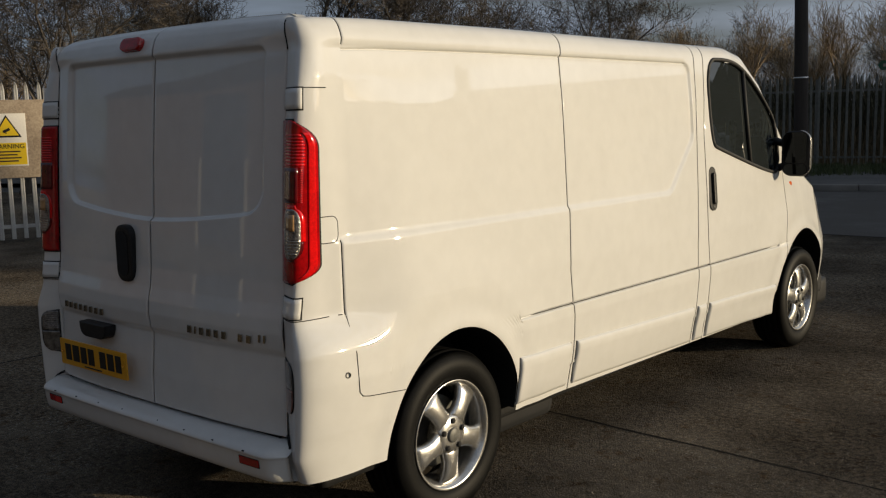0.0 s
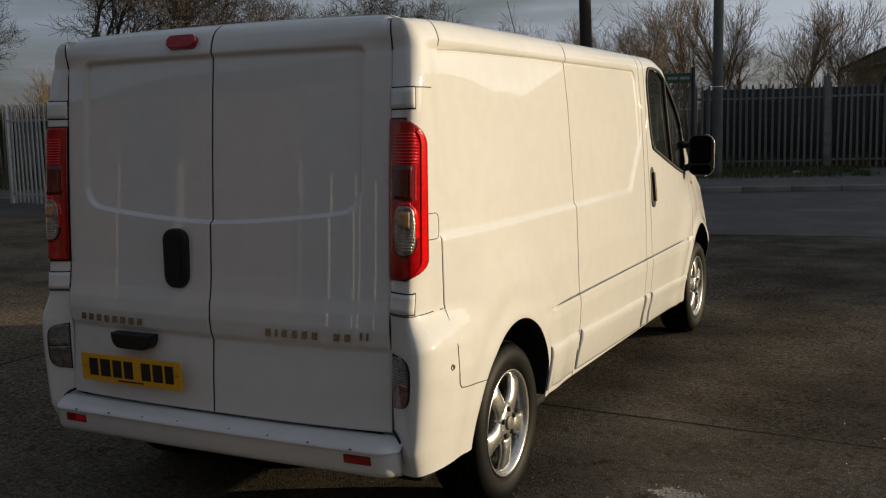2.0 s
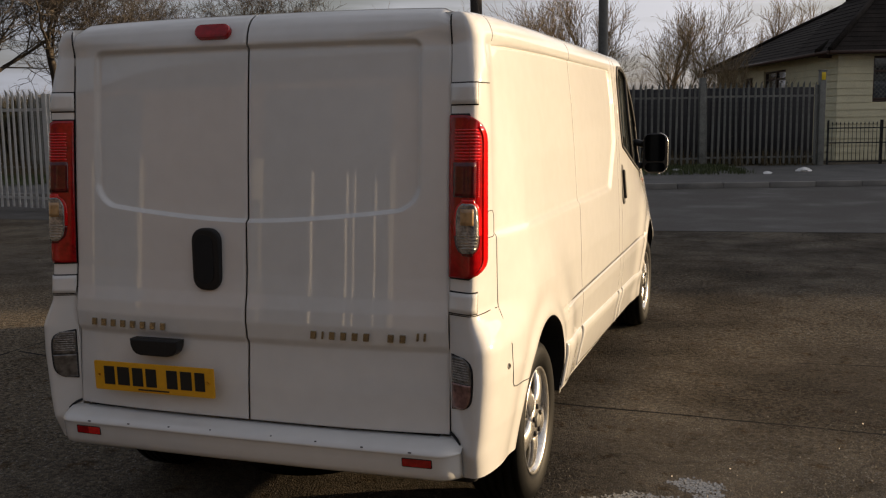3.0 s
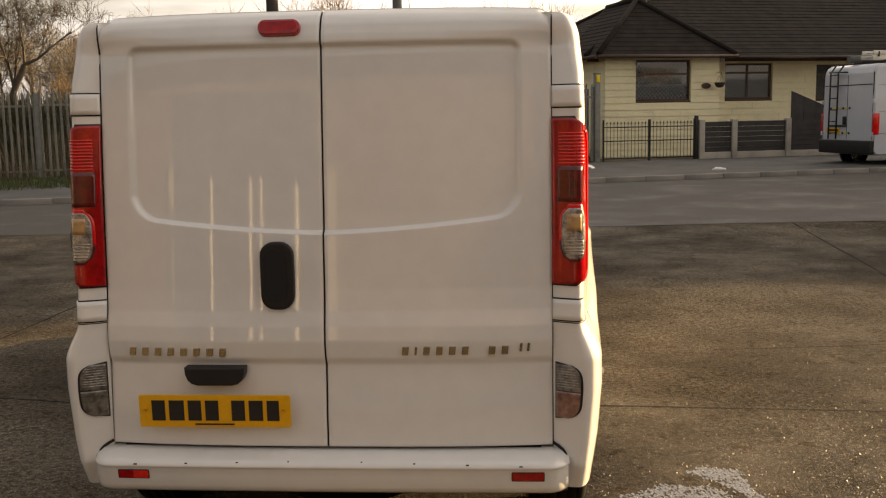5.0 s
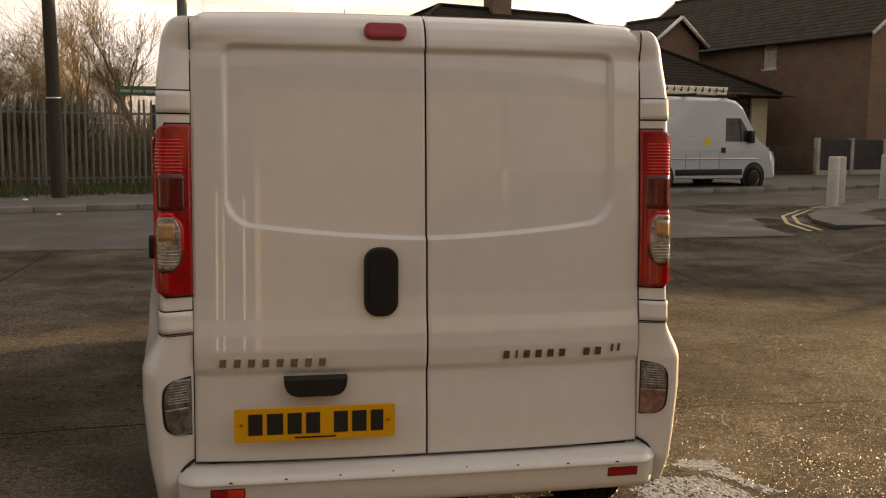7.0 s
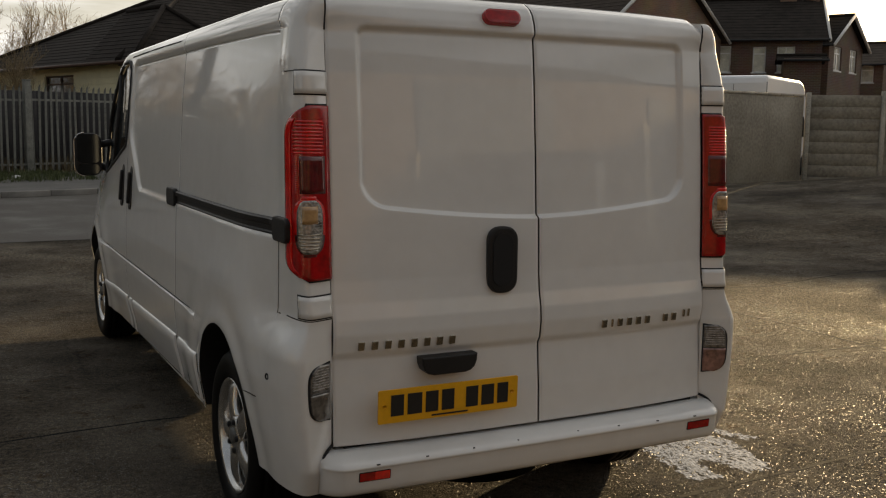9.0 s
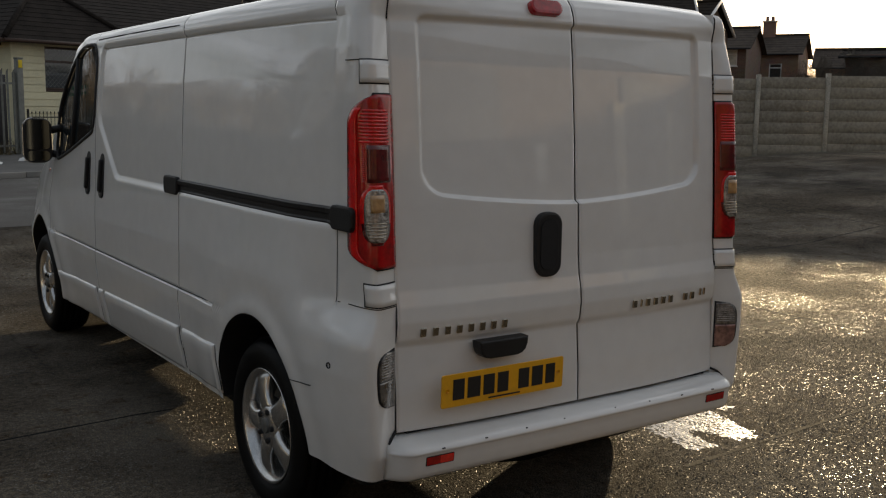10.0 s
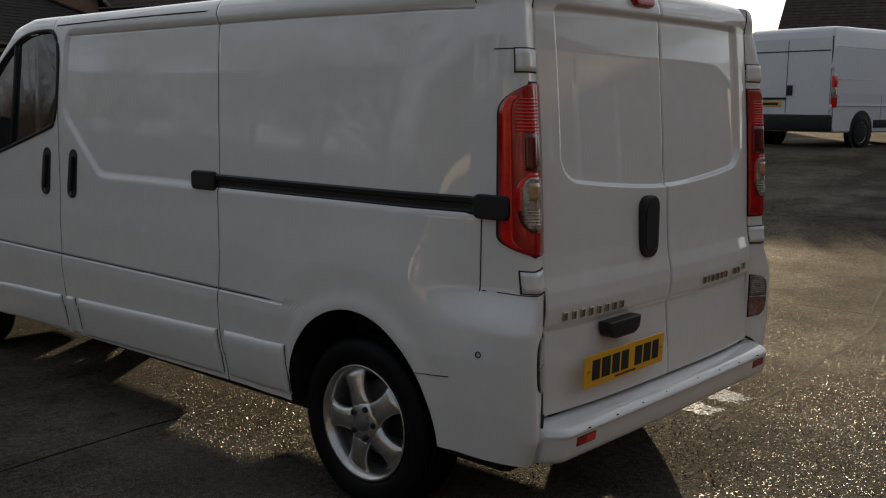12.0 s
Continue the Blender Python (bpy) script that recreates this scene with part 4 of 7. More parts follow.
    # hinges, light clusters and corner lamps
    for s in (-1, 1):
        for z0, z1 in ((1.575, 1.642), (0.897, 0.962)):
            part("hinge_cover", corner_patch(s, lambda z: (0.0, 0.62 if s > 0 else 0.70), z0, z1, 12, 4, 0.0055, 0.02), M["paint"], van, "white hinge cover")
            part("hinge_gap", corner_patch(s, lambda z: (0.0, 0.65 if s > 0 else 0.73), z0 - 0.0045, z1 + 0.0045, 10, 3, 0.002, 0.012), M["gap"], van)
        part("corner_seam", corner_patch(s, lambda z: (0.0, 1.0), 1.642, 1.645, 12, 1, 0.0015, 0.01), M["gap"], van)
        part("bumper_seam", corner_patch(s, lambda z: (0.0, 1.0), 0.8875, 0.8903, 12, 1, 0.0015, 0.01), M["gap"], van)
        zz = np.linspace(0.34, 0.90, 16)
        V = [p for z in zz for p in (corner_point(s, 0.0, z, 0.0), corner_point(s, 0.0, z, 0.0) + Vector((0, 0.11, 0)))]
        part("corner_return", mesh_from(V, grid_faces(16, 2), True), M["paint"], van)
        light = new("tail_light")
        light.parent = van
        light.empty_display_size = 0.05
        light["label"] = "tall red tail light with a clear lower lens"

        wrap = 1.05 if s > 0 else 1.135

        def edge(z):
            top = 0.81 * max(0.0, 1 - ((z - 1.44) / 0.106) ** 2.6) ** 0.5 if z > 1.44 else 0.81
            low = 0.81 * max(0.0, 1 - ((1.075 - z) / 0.07) ** 2.6) ** 0.5 if z < 1.075 else 0.81
            return max(0.36, min(top, low))

        def oval(z, c=0.37, w=0.20):
            q = max(0.06, 1 - (abs(z - 1.175) / 0.084) ** 4.0) ** 0.5
            return c - w * q, c + w * q

        def light_patch(u_fn, *rest):
            return corner_patch(s, lambda z: tuple(u * wrap for u in u_fn(z)), *rest)
        part("lens_rim", light_patch(lambda z: (0.0, edge(z) + 0.03), 1.006, 1.545, 14, 60, 0.003, 0.02), M["gap"], light)
        part("red_lens", light_patch(lambda z: (0.004, edge(z)), 1.012, 1.54, 14, 60, 0.009, 0.02), M["deep_lens"], light, "glossy deep red lens")
        part("outer_strip", light_patch(lambda z: (edge(z) - 0.13, edge(z) - 0.03), 1.03, 1.50, 5, 50, 0.0115, 0.01), M["red_lens"], light, "bright red strip along the edge")
        part("dark_lens", light_patch(lambda z: (0.10, 0.52), 1.275, 1.388, 8, 8, 0.0105, 0.008), M["dark_lens"], light, "dark reflector window")
        part("lens_collar", light_patch(lambda z: (oval(z)[0] - 0.05, oval(z)[1] + 0.07), 1.15, 1.268, 10, 20, 0.0112, 0.01), M["red_lens"], light)
        part("lens_foot", light_patch(lambda z: (oval(z)[0] - 0.04, oval(z)[1] + 0.05), 1.085, 1.15, 10, 12, 0.0104, 0.01), M["dark_lens"], light)
        part("clear_lens", light_patch(oval, 1.094, 1.256, 10, 24, 0.0135, 0.012), M["clear_lens"], light, "clear reversing lens")
        part("amber_bulb", light_patch(lambda z: (0.26, 0.47), 1.185, 1.238, 6, 4, 0.0147, 0.008), M["amber_dim"], light, "amber bulb behind clear glass")
        for i in range(5):
            z = 1.108 + i * 0.0105
            part("lens_line", light_patch(lambda zz: (oval(zz)[0] + 0.03, oval(zz)[1] - 0.03), z, z + 0.0035, 6, 1, 0.0147, 0.006), M["chrome"], light)
        for i in range(10):
            z = 1.394 + i * 0.0105
            part("lens_rib", light_patch(lambda zz: (0.12, max(0.16, edge(zz) - 0.17)), z, z + 0.0062, 8, 1, 0.0099, 0.01), M["red_lens"], light)
        for i in range(20):
            z = 1.276 + i * 0.0058
            part("lens_bead", light_patch(lambda zz: (0.555, 0.60), z, z + 0.0026, 2, 1, 0.0112, 0.01), M["bright_lens"], light)
        lamp = new("corner_lamp")
        lamp.parent = van
        lamp.empty_display_size = 0.05

        def bow(z, wide):
            q = abs(z - 0.663) / 0.094
            return 0.05 + (wide - 0.05) * max(0.0, 1 - q ** 5) ** 0.5
        part("lamp_rim", corner_patch(s, lambda z: (0.03, bow(z, 0.385)), 0.569, 0.757, 10, 24, 0.002, 0.02), M["gap"], lamp)
        part("upper_lens", corner_patch(s, lambda z: (0.045, bow(z, 0.36)), 0.664, 0.751, 10, 12, 0.006, 0.012), M["lamp_lens"], lamp, "clear ribbed lens")
        part("lower_lens", corner_patch(s, lambda z: (0.045, bow(z, 0.36)), 0.575, 0.662, 10, 12, 0.006, 0.012), M["lamp_lens"] if s < 0 else M["dull_lens"], lamp, "clear ribbed lens" if s < 0 else "dull red lens")
        for i in range(8):
            z = 0.676 + i * 0.0085
            part("lens_line", corner_patch(s, lambda zz: (0.06, bow(zz, 0.34)), z, z + 0.0035, 8, 1, 0.0068, 0.006), M["clear_lens"], lamp)
    # rear bumper
    def bumper_y(x, y):
        q = max(0.0, (abs(x) - 0.715) / 0.075)
        return y + 0.058 * q ** 2.4 + 0.010 * (abs(x) / 0.8) ** 2 - SKEW * (0.5 - 0.5 * x / 0.8)
    xs = np.concatenate([np.linspace(-0.790, -0.72, 11), np.linspace(-0.70, 0.70, 30), np.linspace(0.72, 0.790, 11)])
    prof = [(0.12, 0.468), (0.075, 0.468), (0.062, 0.467), (0.040, 0.463), (0.022, 0.458), (0.006, 0.450), (-0.002, 0.443), (-0.0065, 0.436), (-0.0075, 0.431), (-0.005, 0.4285), (-0.003, 0.424), (0.0, 0.40), (0.005, 0.366), (0.010, 0.351), (0.022, 0.341), (0.05, 0.335), (0.12, 0.335)]
    V = []
    for x in xs:
        q = max(0.0, (abs(x) - 0.735) / 0.07)
        for y, z in prof:
            V.append((x, min(bumper_y(x, y), 0.14), z - 0.012 * q ** 2 * (0.44 < z < 0.469) + 0.03 * max(0.0, q - 0.3) * (z > 0.464)))
    F = grid_faces(len(xs), len(prof))
    n_, m_ = len(xs), len(prof)
    F += [tuple(range(m_)), tuple(range((n_ - 1) * m_, n_ * m_))]
    bumper = part("rear_bumper", mesh_from(V, F, True), M["paint"], van, "white rear bumper with a scuffed step")
    part("door_foot_gap", box_bm(-0.70, 0.70, 0.105, 0.13, 0.465, 0.50), M["gap"], van)
    for s in (-1, 1):
        rz = s * math.degrees(math.atan2(bumper_y(0.69, 0) - bumper_y(0.62, 0), 0.07))
        xr = 0.655 if s > 0 else -0.637
        at = pose(xr, bumper_y(xr, 0.0) - 0.002, 0.404, 6, 0, rz)
        part("reflector_frame", prism(rounded(-0.053, 0.053, -0.016, 0.016, 0.004, 2), 0.012, bevel=0.001), M["gap"], bumper, "", at)
        part("reflector", prism(rounded(-0.05, 0.0, -0.013, 0.013, 0.002, 2), 0.012, bevel=0.001), M["deep_lens"], bumper, "small red reflector", at @ pose(0, -0.0015, 0))
        part("reflector", prism(rounded(0.0, 0.05, -0.013, 0.013, 0.002, 2), 0.012, bevel=0.001), M["bright_lens"] if s < 0 else M["deep_lens"], bumper, "small red reflector", at @ pose(0, -0.0015, 0))
        for k in range(4):
            xx = s * (0.12 + 0.17 * k)
            part("bumper_scuff", box_bm(-0.003, 0.002 + 0.002 * k, -0.001, 0.003, 0, 0.003), M["gap"], bumper, "", pose(xx, bumper_y(xx, 0.004 - 0.004 * k), 0.4475 - 0.003 * k))
        line = [(0.0, 0.484), (0.07, 0.477), (0.13, 0.468), (0.18, 0.456), (0.21, 0.44), (0.225, 0.42), (0.23, 0.39), (0.235, 0.36), (0.25, 0.336)]
        part("bumper_gap", tube([corner_point(s, u + 0.012, z, 0.004 + 0.007 * (z < 0.45)) for u, z in line], 0.005, 6), M["gap"], van)
    # side trim along the sills
    for s in (-1, 1):
        spans = [(1.19, 1.578), (1.626, 2.75), (2.80, 2.895), (2.94, 3.81)] if s > 0 else [(1.195, 1.60), (1.648, 2.81), (2.845, 2.94), (2.98, 3.81)]
        for a, b in spans:
            n = 14
            V, F = [], []
            pr = [(-0.004, -0.204), (0.006, -0.2), (0.012, -0.185), (0.014, -0.12), (0.015, -0.05), (0.0145, -0.022), (0.011, -0.008), (0.004, -0.001), (-0.006, 0.002)]
            ys = [a, a + 0.002, a + 0.006, a + 0.012] + list(np.linspace(a + 0.02, b - 0.02, n)) + [b - 0.012, b - 0.006, b - 0.002, b]
            for i, y in enumerate(ys):
                e = min(i, len(ys) - 1 - i)
                f = (-0.006, 0.004, 0.010, 0.014, 1.0)[min(e, 4)]
                zt = float(np.interp(y, [1.2, 3.8], [0.56, 0.483]))
                for o, dz in pr:
                    z = zt + dz * float(np.interp(y, [1.2, 3.8], [1.0, 0.9]))
                    V.append((s * (skin_x(skin[s], y, max(z, 0.36)) + min(o, f)), y, z))
            F = grid_faces(len(ys), len(pr), flip=s < 0)
            part("sill_trim", mesh_from(V, F, True), M["paint"], van, "white moulded trim along the sill")
            for y in (a - 0.002, b + 0.002):
                zt = float(np.interp(y, [1.2, 3.8], [0.56, 0.483]))
                part("trim_gap", tube([(s * (skin_x(skin[s], y, z) + 0.0008), y, z) for z in np.linspace(zt, max(zt - 0.19, 0.345), 6)], 0.0022, 5), M["gap"], van)
    # fuel flap, sensors, repeaters
    def on_corner(side, y, z):
        a, b = 0.0, 1.0
        for _ in range(24):
            m = (a + b) / 2
            a, b = (m, b) if corner_point(side, m, z).y < y else (a, m)
        return corner_point(side, a, z) if y < JOIN else Vector((side * skin_x(skin[side], y, z), y, z))
    loop = [on_corner(1, y, z) for y, z in rounded(0.178, 0.272, 1.134, 1.222, 0.026)]
    part("fuel_flap_gap", tube(loop + loop[:1], 0.0016, 5, cap=False), M["gap"], van)
    for s in (-1, 1):
        part("side_sensor", lathe([(-0.01, 0.011), (0.001, 0.0105), (0.002, 0.0075), (-0.003, 0.007), (-0.004, 0.001)], "x", 20), M["steel_pole"] if s > 0 else M["black_plastic"], van, "", pose(s * (skin_x(skin[s], 0.237, 0.692) + 0.0015), 0.237, 0.692, 0, 0, -14 if s > 0 else 194))
        part("side_repeater", prism(rounded(-0.025, 0.025, -0.017, 0.017, 0.015), 0.014, "x", 0.003), M["amber"], van, "small amber side repeater", pose(s * (float(half_width(4.11, 1.075)) - 0.006), 4.11, 1.075, 0, 0, 0 if s > 0 else 180))
        part("side_emblem", box_bm(-0.002, 0.002, -0.03, 0.03, -0.008, 0.008, 0.001), M["steel_pole"], van, "", pose(s * (float(half_width(3.70, 0.665)) + 0.006), 3.70, 0.665))
        # near-black bar along the side crease paints the shade under its lip
        part("side_groove", tube([(s * (float(half_width(y, 0.722)) - 0.0012), y, 0.722) for y in np.linspace(1.2, 3.92, 30)], 0.0018, 6), M["gap"], van)
        # bumper seam ahead of the corner, down to the wheel arch
        part("bumper_seam", tube([(s * (skin_x(skin[s], y, 0.889) + 0.0006), y, 0.889) for y in (0.25, 0.262, 0.277)], 0.0017, 6), M["gap"], van)
        pts = [(0.36, 0.597), (0.38, 0.594), (0.43, 0.589), (0.47, 0.586), (0.505, 0.583)] if s < 0 else [(0.281, 0.88), (0.281, 0.76), (0.284, 0.66), (0.288, 0.622), (0.302, 0.606), (0.33, 0.600), (0.38, 0.594), (0.43, 0.589), (0.47, 0.586), (0.505, 0.583)]
        part("panel_gap", tube([(s * (skin_x(skin[s], y, z) + 0.0009), y, z) for y, z in pts], 0.0017, 6), M["gap"], van)
        # wheel wells
        for c, h, t in ((0.815, 0.378, 0.752), (4.262, 0.43, 0.785)):
            V = []
            an = np.linspace(0, math.pi, 25)
            for xo, k in ((-0.003, 0.99), (-0.02, 0.985), (-0.30, 0.985)):
                V += [(s * (skin_x(skin[s], c + h * 1.02 * math.cos(a), 0.345 + (t - 0.345) * 1.02 * math.sin(a)) + xo), c + h * k * math.cos(a), 0.345 + (t - 0.345) * k * math.sin(a)) for a in an]
            F = grid_faces(3, 25)
            V += [(s * 0.60 * float(plan_width(c)), c, 0.30)]
            F += [(len(V) - 1, 50 + i, 51 + i) for i in range(24)]
            part("arch_liner", mesh_from(V, F), M["gap"], van, "black wheel arch liner")
    # handles
    for s, y, tilt in ((1, 2.962, 2), (-1, 3.075, 2), (-1, 2.81, 2)):
        h = new("side_handle")
        h.parent = van
        h.empty_display_size = 0.05
        h["label"] = "black upright door handle"
        xx = float(half_width(y, 1.13))
        h.matrix_basis = pose(s * (xx - 0.006), y, 1.126, 0, 0, 0 if s > 0 else 180) @ pose(0, 0, 0, -tilt, -5, 0)
        part("handle_cup", prism(rounded(-0.041, 0.041, -0.118, 0.118, 0.038), 0.010, "x", 0.003), M["black_plastic"], h)
        part("handle_bar", prism(rounded(-0.014, 0.016, -0.085, 0.085, 0.014), 0.026, "x", 0.006), M["black_plastic"], h)
        part("handle_lock", lathe([(0.0, 0.01), (0.013, 0.009), (0.014, 0.001)], "x", 14), M["steel_pole"], h, "", pose(0, 0, -0.1))
    # sliding door rail
    rail = new("slide_rail")
    rail.parent = van
    rail.empty_display_size = 0.05
    rail["label"] = "black sliding-door rail"
    hx = lambda y: float(half_width(y, 1.157)) - 0.009 * (y > 0.3)
    secs = [(-0.004, -0.029), (0.004, -0.029), (0.007, -0.02), (0.004, -0.014), (0.004, 0.005), (0.012, 0.009), (0.014, 0.024), (0.006, 0.029), (-0.004, 0.029)]
    ys = np.linspace(0.24, 1.66, 30)
    V = [(-(hx(y) + a), y, 1.157 + b) for y in ys for a, b in secs]
    part("rail_channel", mesh_from(V, grid_faces(30, len(secs), flip=True)), M["black_plastic"], rail)
    for ya, yb, n in ((0.16, 0.30, "rail_end"), (1.635, 1.80, "rail_roller_cover")):
        bm = prism(rounded(ya, yb, 1.118, 1.196, 0.022), 0.022, "x", 0.006)
        part(n, bm, M["black_plastic"], rail, "", pose(-hx((ya + yb) / 2) - 0.02, 0, 0))
    slot = [(y, 1.838 + 0.004 * math.sin((y - 1.6) * 2.2)) for y in np.linspace(1.70, 3.02, 16)]
    part("slide_gap", tube([(-skin_x(skin[-1], y, z) - 0.0005, y, z) for y, z in slot], 0.0034, 5), M["gap"], van)
    # cab glass
    for s in (-1, 1):
        pts = CAB_WINDOW
        n = len(pts)
        split = 3.475

        def glass(poly, name):
            bm = bmesh.new()
            f = bm.faces.new([bm.verts.new((s * (float(half_width(y, z)) - 0.010), y, z)) for y, z in poly])
            r = bmesh.ops.extrude_face_region(bm, geom=[f])
            bmesh.ops.translate(bm, verts=[v for v in r["geom"] if isinstance(v, bmesh.types.BMVert)], vec=(-s * 0.004, 0, 0))
            bmesh.ops.triangulate(bm, faces=bm.faces)
            bmesh.ops.recalc_face_normals(bm, faces=bm.faces)
            ob = part(name, bm, M["glass"], van, "dark tinted side glass")
            ob.visible_shadow = False
        hit = [(i, a, b) for i, (a, b) in enumerate(zip(pts, pts[1:] + pts[:1])) if (a[0] - split) * (b[0] - split) < 0]
        cross = sorted([(split, a[1] + (b[1] - a[1]) * (split - a[0]) / (b[0] - a[0])) for _, a, b in hit], key=lambda p: -p[1])
        top_i, low_i = cross[0], cross[-1]
        i0, i1 = hit[0][0], hit[1][0]
        glass(pts[i1 + 1:] + pts[:i0 + 1] + ([top_i, low_i] if hit[0][1][1] > hit[1][1][1] else [low_i, top_i]), "door_glass")
        glass(([top_i] if hit[0][1][1] > hit[1][1][1] else [low_i]) + pts[i0 + 1:i1 + 1] + ([low_i] if hit[0][1][1] > hit[1][1][1] else [top_i]), "quarter_glass")
        loop = [(s * (float(half_width(y, z)) - 0.001), y, z) for y, z in pts]
        part("window_seal", tube(loop + loop[:1], 0.011, 6, cap=False), M["rubber"], van)
        part("window_divider", tube([(s * (float(half_width(y, z)) - 0.004), y, z) for y, z in (top_i, low_i)], 0.013, 6), M["rubber"], van)
        build_mirror(van, s)
    # windscreen, seen from inside the cab only through the side glass
    V = []
    yy = np.linspace(3.44, 4.30, 14)
    for y in yy:
        e, rise = float(np.interp(y, EY, EZ)), float(np.interp(y, [3.2, 3.8, 4.6], [0.025, 0.13, 0.10]))
        w = float(half_width(y, e - 0.09)) - 0.13
        for k in range(11):
            x = -w + 2 * w * k / 10
            V.append((x, y, e + rise * (1 - (x / w) ** 2) - 0.004))
    ws = part("windscreen", mesh_from(V, grid_faces(14, 11), True), M["glass"], van, "curved windscreen")
    ws.visible_shadow = False
    # nose closing plate with grille and headlamps
    part("grille", prism(rounded(-0.38, 0.38, 0.42, 0.80, 0.06), 0.03, "y", 0.01), M["black_plastic"], van, "", pose(0, 5.085, 0))
    # cab interior
    for x in (-0.42, 0.42):
        seat = new("cab_seat")
        seat.parent = van
        seat.empty_display_size = 0.1
        part("cushion", box_bm(x - 0.24, x + 0.24, 3.05, 3.55, 0.78, 0.95, 0.05), M["cabin"], seat)
        part("backrest", box_bm(x - 0.23, x + 0.23, 2.93, 3.07, 0.9, 1.52, 0.05), M["cabin"], seat)
        part("headrest", box_bm(x - 0.12, x + 0.12, 2.95, 3.05, 1.55, 1.72, 0.04), M["cabin"], seat)
    part("dashboard", box_bm(-0.76, 0.76, 3.85, 4.4, 0.85, 1.14, 0.06), M["cabin"], van)
    part("steering_wheel", lathe([(-0.012, 0.185), (0.0, 0.197), (0.012, 0.185), (0.0, 0.173)], "y", 30, True), M["cabin"], van, "", pose(0.42, 3.72, 1.15, 30, 0, 0))
    part("cab_floor", box_bm(-0.8, 0.8, 2.87, 4.5, 0.40, 0.44), M["cabin"], van)
    # wheels, exhaust, aerial
    for s in (-1, 1):
        build_wheel(van, s, 0.81, 54 if s > 0 else 38)
        build_wheel(van, s, 4.296, 20)
    part("exhaust", tube([(0.62, 0.6, 0.32), (0.64, 0.4, 0.31), (0.66, 0.26, 0.30)], 0.026, 12), M["steel_pole"], van, "rusty exhaust tip")
    part("aerial", tube([(0.0, 3.18, 1.91), (0.0, 2.95, 2.25)], 0.004, 5, 0.002), M["black_plastic"], van, "thin black roof aerial")
    return van


build_van()


# ---- ground and roads ----
RA = 18.0                                           # the street runs at this angle to the yard
UX, UY = math.cos(radians(RA)), math.sin(radians(RA))


def street(u, v, z=0.0):
    """A place given along and across the street."""
    return Vector((u * UX - v * UY, u * UY + v * UX, z))


def ground_z(y, x=0.0):
    """The yard is level; it rises a little to the street and to the far end."""
    return 0.008 * min(max(y - 9.0, 0.0), 15.0) + 0.07 * min(max(x - 7.5, 0.0), 9.0) * min(max((17.0 - y) / 6.0, 0.0), 1.0) * min(max((y + 30) / 10.0, 0.0), 1.0)


def street_pose(u, v, turn=0.0, z=None):
    p = street(u, v)
    return pose(p.x, p.y, ground_z(p.y) if z is None else z, 0, 0, RA + turn)


def structure(name, data, mat, label, category, m=None):
    return tagged(part(name, data, mat, None, "", m), label, category, "", "structure")


